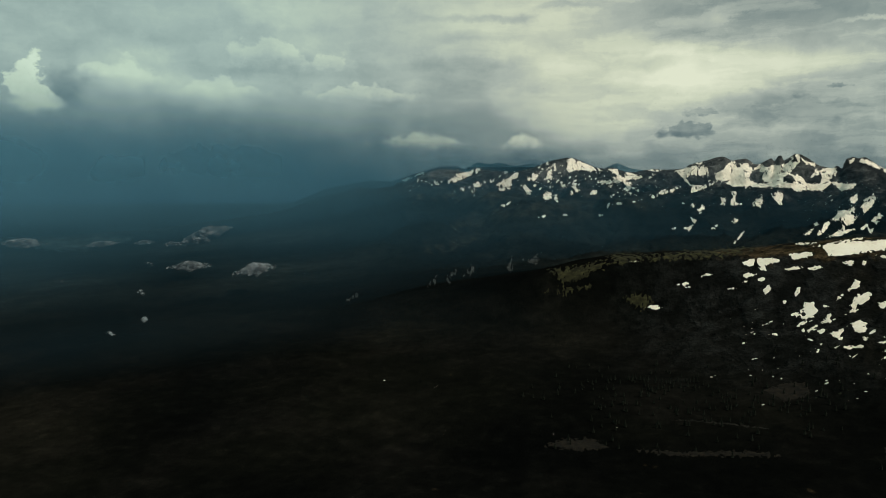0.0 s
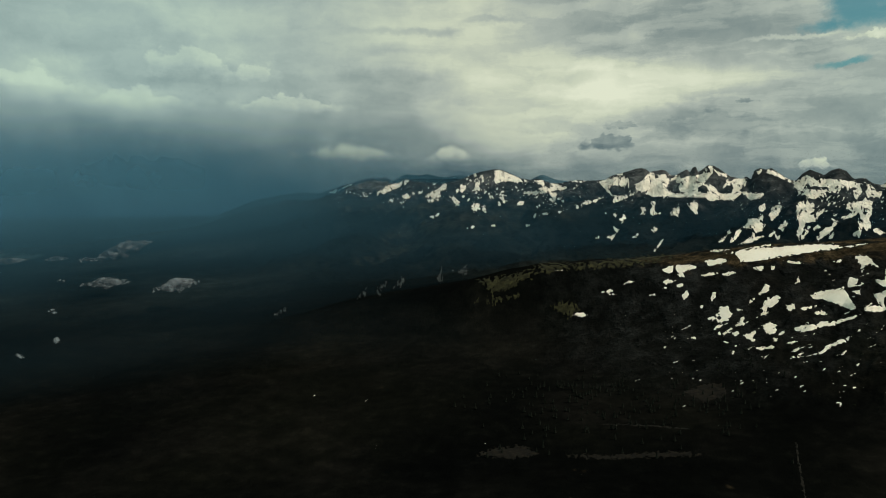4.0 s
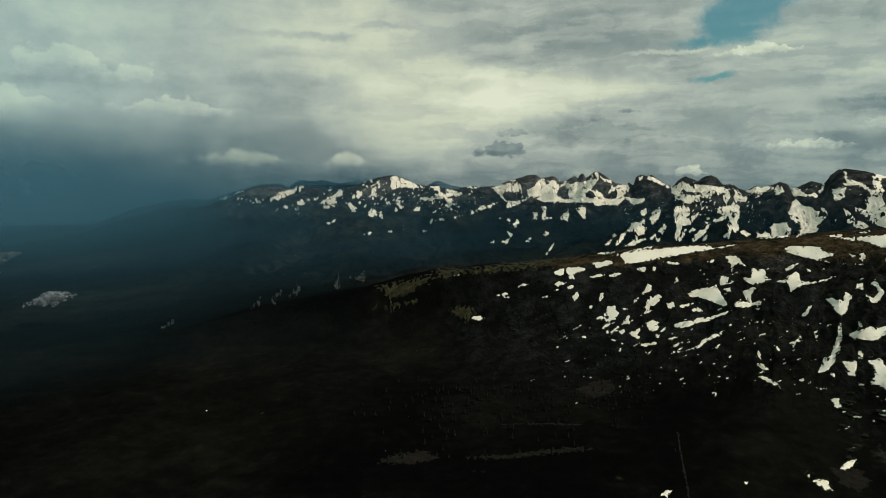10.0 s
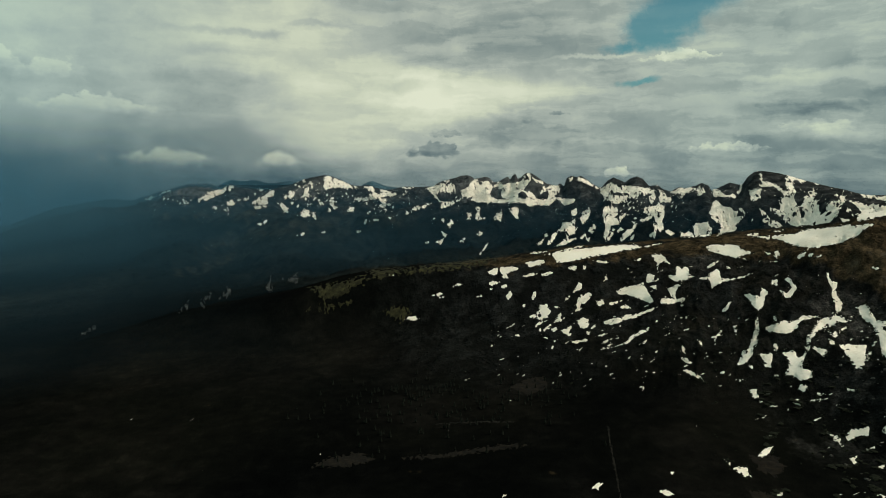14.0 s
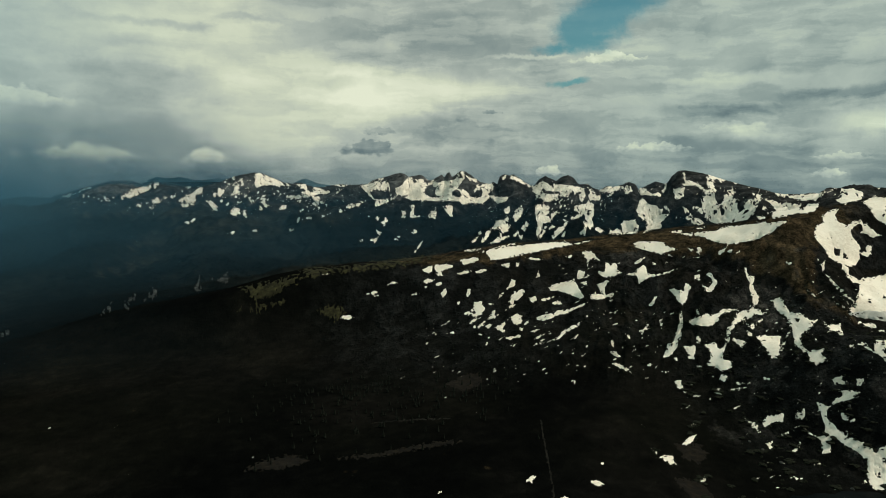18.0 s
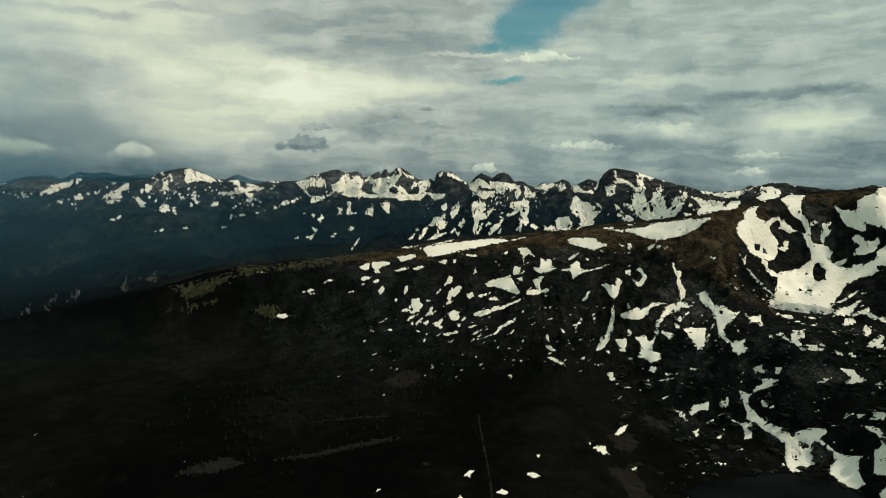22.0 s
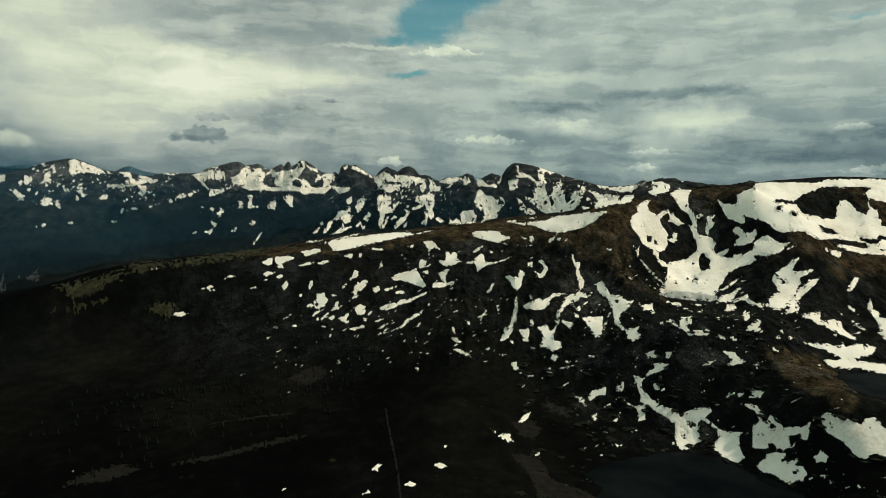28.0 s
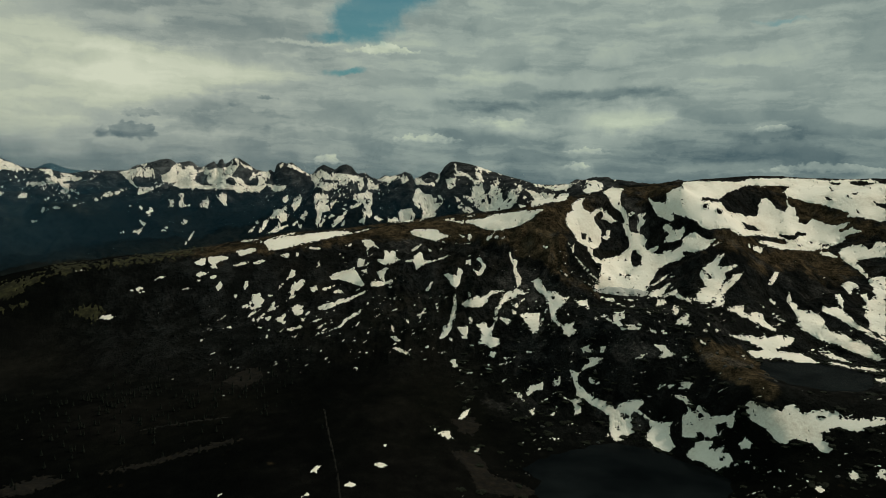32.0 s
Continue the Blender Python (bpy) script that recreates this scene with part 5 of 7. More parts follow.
snow_at((576.8, -205.5), (578.4, -203.3), (582.0, -203.1), (587.6, -206.9), (583.1, -209.2), (578.9, -209.6))
snow_at((554.9, -219.9), (558.5, -217.2), (563.2, -220.7), (558.9, -222.3))
snow_at((593.3, -203.7), (595.8, -199.3), (599.1, -197.3), (599.6, -204.1))
snow_at((548.3, -215.5), (553.4, -216.4), (551.0, -217.5))
snow_at((511.7, -212.5), (514.6, -214.0), (513.3, -215.2))
snow_at((529.9, -212.5), (533.8, -213.1), (531.3, -213.7))
snow_at((497.4, -213.6), (501.5, -213.5), (498.8, -214.7))
snow_at((-183.1, -6.3), (-177.0, -1.3), (-170.4, 0.1), (-163.6, 1.6), (-165.1, -1.3), (-171.8, -4.2), (-179.9, -7.8))
snow_at((-161.6, 2.3), (-159.5, 4.8), (-156.9, 3.1), (-161.0, 0.6))
snow_at((-166.3, 2.3), (-163.6, 3.1), (-164.3, 1.3))
snow_at((-223.3, -6.2), (-218.3, -3.4), (-217.2, -4.8), (-220.9, -6.4))
snow_at((-212.7, -2.0), (-208.3, -0.6), (-209.6, -2.0))
snow_at((-206.5, -0.3), (-204.6, 0.2), (-205.2, -0.6))
snow_at((-216.5, -4.8), (-214.7, -3.7), (-215.3, -5.1))
snow_at((-195.6, -6.3), (-193.9, -8.1), (-195.2, -9.8))
snow_at((-197.8, -10.0), (-192.2, -9.4), (-195.5, -10.5))
snow_at((-184.4, -6.3), (-183.1, -7.0), (-184.1, -8.9))
snow_at((-162.7, -9.3), (-159.9, -7.9), (-156.6, -9.6), (-158.7, -11.5), (-161.4, -10.8))
snow_at((-172.8, -12.9), (-171.1, -12.2), (-172.2, -15.1))
snow_at((-164.9, -14.4), (-162.8, -13.7), (-163.5, -15.4))
snow_at((-155.9, -7.9), (-152.4, -7.0), (-154.5, -8.3))
snow_at((-148.7, -5.7), (-146.9, -6.4), (-148.7, -7.6))
snow_at((-143.6, -10.9), (-141.4, -7.2), (-137.9, -5.7), (-133.7, -4.2), (-127.9, 1.0), (-125.8, 0.2), (-125.9, -2.8), (-130.9, -5.0), (-132.4, -7.2), (-131.0, -9.5), (-136.7, -13.2), (-141.0, -14.6), (-138.0, -10.2), (-139.4, -8.7))
snow_at((-122.6, -10.3), (-119.7, -10.3), (-115.5, -14.1), (-114.5, -17.4), (-117.8, -17.1), (-120.5, -12.5))
snow_at((-117.5, -6.5), (-116.7, -4.3), (-114.5, -1.3), (-110.1, -0.5), (-108.7, -2.0), (-113.9, -5.8))
snow_at((-103.1, -5.8), (-101.5, -0.5), (-99.2, 3.3), (-97.0, 2.5), (-98.6, -0.5), (-97.9, -5.0))
snow_at((-96.9, 7.1), (-94.8, 4.1), (-95.6, 2.5))
snow_at((-104.1, -20.2), (-101.8, -14.9), (-98.2, -17.2), (-98.3, -20.3), (-102.0, -22.5))
snow_at((-95.3, -18.8), (-93.8, -17.6), (-92.8, -23.1), (-95.1, -22.6))
snow_at((-90.0, -8.1), (-87.1, -10.4), (-87.8, -11.5))
snow_at((-139.0, 2.7), (-134.2, 1.5), (-136.3, 0.8))
snow_at((-113.3, -9.5), (-111.1, -9.3), (-111.9, -10.8))
snow_at((-88.3, -34.2), (-84.6, -33.6), (-85.4, -35.3))
snow_at((-108.2, -36.6), (-101.6, -35.0), (-106.0, -36.9))
snow_at((-138.6, -27.3), (-136.8, -25.8), (-137.2, -27.6))
snow_at((-135.0, -26.2), (-132.1, -23.8), (-132.9, -26.2))
snow_at((-85.3, 1.1), (-84.6, 12.5), (-81.4, 12.0), (-74.0, 8.7), (-66.6, 6.5), (-62.9, 2.9), (-68.2, 2.6), (-74.1, 3.4), (-78.6, 2.6), (-83.1, 1.4))
snow_at((-62.9, 3.4), (-59.1, 3.6), (-59.9, 2.3))
snow_at((-51.6, 3.4), (-44.7, 3.5), (-44.0, -1.2), (-39.5, -3.5), (-37.8, 1.1), (-30.2, -1.2), (-25.6, -2.7), (-28.7, -5.1), (-34.9, -4.8), (-41.0, -5.9), (-47.2, -7.4), (-52.5, -7.9), (-60.8, -7.4), (-51.7, -5.9), (-46.4, -5.1), (-44.8, -2.8), (-47.0, 0.3))
snow_at((-38.7, -7.4), (-34.9, -7.4), (-32.6, -10.6), (-34.2, -12.9), (-38.8, -13.7), (-38.0, -10.5))
snow_at((-20.8, 3.2), (-11.5, 3.2), (-16.2, 1.8))
snow_at((-20.1, -2.0), (-16.2, 1.2), (-16.2, -1.2), (-19.4, -3.5))
snow_at((-81.1, -7.4), (-78.8, -5.8), (-77.7, -8.1), (-78.9, -11.2), (-75.2, -13.5), (-78.2, -14.6), (-81.1, -11.2))
snow_at((-66.3, -16.7), (-64.0, -13.6), (-61.0, -14.4), (-63.3, -17.1))
snow_at((-82.0, -15.0), (-79.8, -16.6), (-80.6, -18.9))
snow_at((-48.2, -25.0), (-44.4, -24.1), (-39.7, -22.3), (-42.1, -24.6))
snow_at((-52.8, -26.8), (-50.5, -23.7), (-51.8, -27.6))
snow_at((-49.6, -18.3), (-47.0, -16.6), (-48.1, -18.5))
snow_at((-32.0, -23.1), (-28.1, -20.4), (-30.5, -23.6))
snow_at((-18.0, -19.2), (-16.4, -16.1), (-14.9, -18.4), (-10.9, -14.5), (-7.0, -13.7), (4.0, -10.6), (-2.3, -13.8), (-7.8, -15.3), (-11.8, -16.9), (-14.9, -19.2))
snow_at((-90.0, -8.1), (-87.5, -10.4), (-88.6, -11.5))
snow_at((-59.1, -33.8), (-56.0, -33.4), (-57.1, -34.4))
snow_at((1.0, 2.0), (4.9, 3.6), (8.8, 4.4), (15.1, 7.8), (19.1, 8.3), (16.7, 6.0), (23.0, 5.2), (24.6, 1.2), (19.8, -1.1), (15.1, -0.3), (10.4, -1.1), (7.2, -1.9), (8.8, -5.1), (10.3, -7.4), (13.4, -9.8), (19.8, -9.8), (26.1, -7.4), (29.3, -6.7), (22.9, -10.6), (15.0, -14.6), (11.8, -13.8), (13.4, -12.2), (11.1, -9.0), (7.2, -5.1), (4.1, -1.9), (2.5, 0.4))
snow_at((29.3, -0.3), (35.6, 3.6), (40.4, 9.2), (42.8, 9.2), (43.6, 4.4), (49.9, 8.4), (54.7, 6.8), (55.5, 2.9), (53.1, -3.5), (57.9, -7.4), (77.0, -7.4), (77.0, -9.8), (64.2, -9.8), (54.7, -10.1), (41.9, -9.0), (37.2, -7.4), (43.5, -5.1), (37.2, -5.1), (30.9, -5.1))
bare_at((40.4, 4.4), (42.3, 2.9), (41.2, 0.5))
snow_at((55.5, 2.9), (59.4, 5.3), (60.2, 7.6), (64.2, 4.5), (72.2, 6.1), (76.9, 4.5), (77.0, -7.4), (64.2, -6.6), (62.6, -1.9), (64.2, 1.3), (59.4, 3.7))
snow_at((41.1, -13.8), (45.1, -14.6), (44.3, -19.3), (45.9, -23.3), (49.1, -22.8), (43.5, -24.4), (41.6, -20.9), (43.8, -17.8))
snow_at((34.8, -19.3), (37.1, -19.3), (37.1, -24.1), (35.2, -23.3))
snow_at((57.0, -22.5), (58.6, -20.1), (62.6, -17.7), (64.2, -21.7), (62.6, -24.9), (57.8, -24.1))
snow_at((18.0, -29.6), (21.2, -24.9), (22.0, -27.3), (19.6, -30.7))
snow_at((13.3, -24.1), (14.9, -24.1), (14.6, -26.9))
snow_at((13.3, -35.2), (17.2, -36.8), (14.8, -38.7))
snow_at((9.2, -43.1), (14.0, -41.2), (11.6, -45.0))
snow_at((-1.0, -43.8), (0.6, -41.4), (1.3, -43.8))
snow_at((43.5, -36.9), (45.1, -34.5), (47.5, -36.1), (44.3, -38.1))
snow_at((45.0, -54.4), (49.0, -48.0), (51.4, -44.8), (50.6, -47.2))
snow_at((28.3, -43.2), (32.3, -40.0), (30.7, -42.9))
snow_at((69.8, -15.3), (73.8, -13.8), (77.0, -15.3), (77.0, -23.3), (73.8, -20.9))
snow_at((67.4, 2.9), (70.6, 6.8), (75.3, 6.1), (80.1, 7.7), (83.2, 12.4), (84.8, 14.3), (88.0, 12.4), (85.6, 6.9), (82.5, 2.9), (81.7, 0.5), (76.9, -1.8), (75.4, -5.0), (72.2, -7.4), (67.4, -7.4))
snow_at((83.3, -9.8), (77.0, -9.8), (72.2, -9.8), (67.4, -9.5), (67.4, -7.4), (76.9, -6.6), (84.9, -7.4), (84.9, -4.2), (82.5, -0.3), (88.1, -1.8), (91.3, -5.0), (92.9, -7.4), (99.2, -8.1), (101.6, -7.3), (103.9, -2.6), (102.3, -0.2), (96.0, -1.8), (97.6, 1.3), (101.5, 2.9), (107.0, 5.3), (111.0, 3.7), (110.3, -1.0), (107.1, -4.2), (108.7, -5.0), (113.5, -7.3), (124.5, -7.3), (121.4, -10.5), (115.1, -12.1), (111.9, -8.9), (108.7, -6.5), (104.0, -11.3), (100.8, -12.1), (92.9, -11.3), (86.5, -12.9))
snow_at((88.0, 10.8), (92.8, 8.5), (96.7, 7.7), (97.5, 5.3), (91.2, 8.5))
snow_at((125.9, 10.8), (129.9, 10.0), (137.0, 6.1), (141.7, 3.8), (143.3, 1.4), (137.0, 4.5), (130.7, 6.9), (126.7, 8.5))
snow_at((119.6, 10.0), (122.0, 10.8), (120.4, 7.7))
snow_at((121.5, -16.8), (125.4, -15.2), (124.7, -20.7), (122.3, -20.0))
snow_at((130.2, -18.3), (135.6, -14.4), (137.2, -16.7), (134.9, -22.3), (130.3, -28.6), (128.6, -23.9), (130.2, -21.5))
snow_at((135.9, -33.3), (139.7, -27.8), (140.6, -31.7), (138.2, -34.9))
snow_at((128.8, -39.7), (132.7, -35.8), (131.2, -39.7))
snow_at((134.3, -39.7), (136.7, -38.9), (136.0, -42.1))
snow_at((111.3, -34.3), (115.2, -26.3), (120.0, -27.1), (122.3, -24.7), (124.7, -23.1), (123.2, -31.9), (125.6, -30.3), (123.2, -35.8), (116.9, -39.8), (120.1, -35.1), (115.3, -33.5), (112.1, -31.9))
snow_at((99.4, -39.2), (100.2, -35.2), (102.6, -36.7))
snow_at((93.8, -44.8), (99.4, -40.0), (96.2, -44.7))
snow_at((101.8, -45.5), (107.3, -35.9), (110.5, -33.5), (107.4, -39.9), (103.4, -44.7))
snow_at((108.2, -47.1), (115.3, -41.4), (124.9, -39.8), (113.8, -45.4))
snow_at((147.5, -19.0), (146.6, -15.9), (148.2, -13.5), (151.3, -12.7), (158.3, -15.0), (158.4, -19.8), (154.5, -22.1), (157.7, -22.9), (163.8, -18.9), (164.6, -21.3), (159.3, -26.8), (153.1, -28.5), (152.4, -34.8), (149.3, -41.1), (148.5, -34.8), (150.0, -30.1), (148.3, -25.3))
snow_at((153.2, -36.3), (156.2, -31.6), (154.7, -36.3), (150.9, -41.1))
snow_at((158.6, -33.1), (160.9, -30.0), (162.5, -31.5), (159.4, -33.9))
snow_at((161.0, -39.4), (165.6, -33.1), (171.8, -30.6), (170.9, -25.9), (174.0, -28.3), (171.8, -32.2), (167.2, -37.0), (162.6, -40.6))
snow_at((168.8, -39.3), (171.8, -35.3), (171.1, -39.3))
snow_at((174.7, -24.3), (183.9, -21.1), (185.4, -19.6), (180.8, -18.8), (179.2, -14.9), (182.2, -13.3), (192.9, -10.9), (194.5, -14.0), (194.3, -20.3), (193.2, -26.5), (194.8, -29.6), (193.3, -32.7), (190.2, -31.2), (187.3, -37.5), (185.0, -36.7), (187.9, -31.2), (187.7, -20.3), (186.2, -20.3), (184.0, -23.5), (177.8, -25.1))
bare_at((190.0, -18.0), (191.8, -18.7), (191.6, -21.8), (190.0, -21.5))
snow_at((144.8, 1.4), (149.5, 3.8), (152.6, 6.1), (155.7, 5.3), (159.6, 1.4), (161.9, 3.8), (165.0, 3.8), (165.9, -1.7), (162.0, -1.7), (155.8, -0.9), (153.4, 0.6), (149.6, -0.9), (155.8, -4.1), (165.1, -4.8), (174.4, -6.4), (168.2, -4.8), (165.9, -2.0), (165.8, 3.8), (177.3, 2.2), (184.2, 1.4), (184.3, -2.4), (177.4, -3.2), (169.7, -2.5), (172.9, -5.6), (162.1, -7.2), (166.8, -9.5), (155.9, -8.8), (148.1, -6.4), (144.9, -1.7))
snow_at((183.7, -9.4), (185.0, -0.1), (186.6, 0.7), (187.4, -4.8), (185.2, -10.2))
snow_at((191.3, -7.1), (192.0, -3.2), (191.1, 0.7), (197.3, -5.5), (201.1, -4.7), (198.9, -8.6), (192.8, -9.4), (190.6, -10.2))
snow_at((199.5, -1.6), (203.2, -0.1), (207.7, 2.2), (215.1, 2.2), (218.2, 0.7), (207.8, -2.4), (203.3, -2.4))
snow_at((206.4, -6.2), (210.0, -2.4), (207.9, -7.0))
snow_at((218.9, -0.1), (221.1, 3.0), (224.8, 0.7), (224.1, -1.6), (220.5, -3.9))
snow_at((229.7, -16.1), (231.7, -9.2), (234.6, -8.4), (235.0, -24.4), (231.3, -22.2))
snow_at((195.6, -32.7), (199.4, -31.8), (202.5, -34.1), (201.0, -36.5))
snow_at((207.1, -37.2), (208.5, -33.3), (212.3, -34.7), (213.0, -32.4), (216.8, -34.7), (217.6, -37.0))
snow_at((219.1, -36.9), (217.4, -29.3), (219.6, -26.2), (227.7, -25.3), (227.8, -29.1), (223.5, -35.3))
snow_at((229.0, -17.6), (230.3, -13.8), (233.9, -7.6), (237.6, -12.2), (243.5, -13.6), (249.4, -17.4), (248.0, -19.7), (253.1, -20.4), (248.9, -25.7), (246.9, -32.6), (238.2, -33.5), (235.3, -35.1), (237.4, -30.5), (238.0, -25.9), (230.5, -20.6))
bare_at((232.7, -20.6), (235.6, -19.8), (235.7, -22.1), (233.5, -22.1))
bare_at((237.1, -18.3), (240.7, -18.2), (239.3, -19.8))
snow_at((222.0, -36.1), (223.4, -29.2), (227.7, -24.5), (228.5, -27.6), (230.8, -29.8), (229.5, -36.0), (222.1, -36.9))
snow_at((230.0, 0.7), (235.8, -0.0), (237.4, -3.1), (247.6, -3.8), (250.3, 1.5), (250.9, 3.8), (249.7, -2.3), (246.9, -5.3), (238.9, -4.6), (231.6, -4.6))
snow_at((256.8, -0.0), (261.7, 1.5), (265.3, 0.8), (264.7, -5.2), (259.9, -8.2), (258.3, -4.5))
bare_at((259.6, -0.7), (261.8, -1.5), (261.1, -3.7))
edge_a = [(264.2, 3.0), (264.2, 13.4), (265.5, 7.5), (269.3, 6.0), (275.7, 3.0), (281.4, -1.4), (284.1, 0.0), (281.9, 4.5), (282.3, 11.8), (284.3, 13.0), (288.6, 9.6), (289.3, 8.8), (285.9, 6.7), (286.8, 1.5), (288.2, -0.7), (287.0, -5.1), (287.9, -9.5), (291.4, -13.2), (291.6, -17.6), (293.0, -20.5), (295.8, -20.5), (296.3, -16.8), (292.7, -11.7), (294.6, -5.8), (298.6, -5.0), (300.4, 1.5), (301.3, -4.3), (302.1, -8.7), (303.5, -11.6), (305.2, -18.9), (309.0, -15.9), (310.2, -10.1), (316.0, -7.1), (317.8, -3.9), (320.7, -4.5), (318.1, -10.7), (317.0, -15.8), (313.9, -20.2), (312.0, -23.8), (302.7, -25.5), (290.5, -26.9), (284.9, -24.3), (279.3, -20.7), (275.6, -16.3), (272.0, -13.4), (279.1, -15.5)]
edge_b = [(279.7, -11.8), (278.1, -8.1), (280.2, -5.9), (282.3, -7.3), (281.4, -2.9), (276.5, 0.8), (270.1, 3.7)]
snow_at(*edge_a, *edge_b)
bare_at((283.1, 8.1), (285.2, 8.9), (285.0, 5.9), (283.2, 5.6))
bare_at((308.5, -18.1), (312.3, -15.1), (311.8, -18.0), (309.2, -18.8))
bare_at((286.7, -14.7), (289.4, -15.4), (290.2, -19.1), (287.5, -18.4))
snow_at((290.0, 8.1), (292.0, 8.8), (294.8, 6.6), (292.1, 5.6))
snow_at((300.6, 6.5), (303.2, 5.0), (301.9, 4.7))
snow_at((265.0, -14.9), (267.9, -16.4), (266.6, -18.7))
snow_at((266.0, -22.4), (270.9, -22.4), (276.6, -23.8), (280.8, -26.7), (275.3, -28.3), (268.1, -23.9))
snow_at((248.5, -12.8), (251.4, -13.6), (255.9, -18.1), (252.2, -15.8))
snow_at((323.9, -7.8), (330.4, -9.2), (335.0, -11.9), (338.7, -9.8), (341.3, -11.9), (347.6, -11.8), (347.1, -16.0), (351.3, -12.4), (353.7, -10.3), (354.4, -12.4), (359.9, -12.3), (356.4, -16.6), (345.3, -18.2), (337.9, -20.4), (329.0, -22.0), (328.1, -17.8), (332.6, -17.0), (329.9, -13.4))
snow_at((322.1, -12.8), (325.5, -15.6), (325.6, -17.8), (322.9, -15.7))
snow_at((318.5, -20.1), (325.7, -22.1), (319.9, -22.9))
snow_at((330.8, -2.7), (335.9, -2.7), (339.7, -4.8), (351.0, -4.1), (362.5, -2.6), (359.6, -5.4), (357.3, -8.2), (347.4, -7.6), (338.5, -5.5), (332.1, -5.3))
snow_at((254.9, -33.9), (264.2, -33.3), (262.8, -35.0), (272.7, -35.0), (279.7, -33.4), (289.3, -32.4), (296.1, -29.0), (309.5, -27.5), (320.0, -25.5), (325.2, -25.0), (325.2, -26.4), (331.7, -24.8), (338.6, -23.7), (339.3, -24.2), (333.1, -28.4), (329.4, -32.8), (320.5, -37.4), (311.3, -40.6), (304.7, -42.3), (297.9, -42.9), (289.6, -41.3), (284.0, -39.2), (279.8, -37.1), (272.8, -37.3), (265.7, -36.0), (260.0, -35.3))
snow_at((272.6, -31.0), (281.7, -29.9), (278.9, -31.2))
ragged = fbm(np.radians(FB), np.radians(FLONG) / 1.8, 0.0055, 5, 301, 0.72)
sight_b, sight_d = np.radians(FB), np.radians(FDIP)
# fine fraying of the edges: down the fall line on one flank, across it on the other
lean = np.where(fbm(sight_b, sight_d * 2, 0.05, 2, 309) > 0, 0.7, -0.7)
frayed = fbm((sight_b - lean * sight_d) * 1.0, sight_d * 0.62 + lean * 0.35 * sight_b, 0.0030, 3, 311, 0.7)
along, across = 0.9 * sight_b + 0.45 * sight_d, 0.9 * sight_d - 0.45 * sight_b
cliffs = fbm(sight_b, sight_d * 0.25, 0.0030, 4, 307, 0.7)
COVER["snow"] = np.minimum(COVER["snow"], 0.6) + np.where(FR > 2300, 0.03 + 0.035 * ragged + 0.12 * frayed, 0.05 * ragged + 0.08 * frayed)
COVER["snow"] = np.minimum(COVER["snow"], -(COVER["bare"] + 0.05 * ragged + 0.07 * frayed))
# boulders, ribs of rock and pine tops that stand clear of the snow
poking = fbm(sight_b, sight_d * 1.2, 0.006, 4, 361, 0.65)
where_many = fbm(sight_b, sight_d, 0.05, 3, 347)
COVER["snow"] = np.where(FR < 2250, np.minimum(COVER["snow"], 0.4 * (1.0 - poking - 0.45 * where_many)), COVER["snow"])
ribs = fbm(sight_b + 0.35 * sight_d, sight_d * 0.5, 0.0038, 4, 371, 0.7)
fissures = fbm(sight_b - 0.55 * sight_d, sight_d * 0.45, 0.0030, 3, 377, 0.65)
COVER["snow"] = np.where(FR > 2250, np.minimum(COVER["snow"], np.minimum(0.2 * (0.52 - ribs - 0.3 * where_many), 0.2 * (0.80 - fissures - 0.4 * where_many))), COVER["snow"])
# scattered flecks where the slopes are flecked, drawn out along the run of the slope
fleck = fbm(along * 0.22, across, 0.0037, 4, 333, 0.66)
far_fleck = fbm(sight_b - 0.7 * sight_d, sight_d * 0.5 + 0.15 * sight_b, 0.0034, 4, 339, 0.62)
near_flecks = 0.07 * step(13, 18, FB) * (1 - step(46, 60, FB)) * step(-14.5, -12.5, FDIP) * (1 - step(-6.5, -4.5, FDIP))
floor_flecks = 0.08 * step(0, 8, FB) * step(-18, -15, FDIP) * (1 - step(-11, -9, FDIP)) + 0.10 * step(20, 46, FB) * (1 - step(-17, -14, FDIP))
dense = near_flecks + floor_flecks + 0.35 * where_many - 0.4 * (1 - np.clip((near_flecks + floor_flecks) / 0.06, 0, 1))
far_dense = (0.36 * step(-21, -14, FB) * (1 - step(-6, 0, FB)) * step(-2.4, -0.4, FDIP) * (1 - step(0.7, 1.5, FDIP))
             + 0.16 * step(-14, -4, FB) * step(-2.4, -0.9, FDIP) * (1 - step(0.2, 1.2, FDIP))
             + 0.08 * step(3, 14, FB) * step(-4.2, -3.0, FDIP) * (1 - step(0.2, 1.2, FDIP)) + 0.5 * where_many - 0.8 * (1 - step(-3.6, -2.4, FDIP)))
fields = np.where(FR > 2250, 0.3 * (far_fleck - 1.12 + far_dense), 0.4 * (fleck - 1.10 + dense))
COVER["snow"] = np.maximum(COVER["snow"], np.where(FOPEN & (FB > -25) & (FB < 62), fields, -0.8))
wet = np.zeros(FB.shape, bool)
for level, shore in TARNS:
    wet |= FINE[..., 2] < level + 0.4 if level < 100 else (FINE[..., 2] < level + 0.4) & (FB > 49) & (FR < 1200) & (FR > 880)
COVER["snow"][wet & (FB > 28)] = -0.5

def blurred(a, half):
    """Mean over a square of cells."""
    for axis in (0, 1):
        pad = [(0, 0), (0, 0)]
        pad[axis] = (half + 1, half)
        total = np.cumsum(np.pad(a, pad, "edge").astype(np.float64), axis)
        size = 2 * half + 1
        a = (total[size:] - total[:-size] if axis == 0 else total[:, size:] - total[:, :-size]) / size
    return a


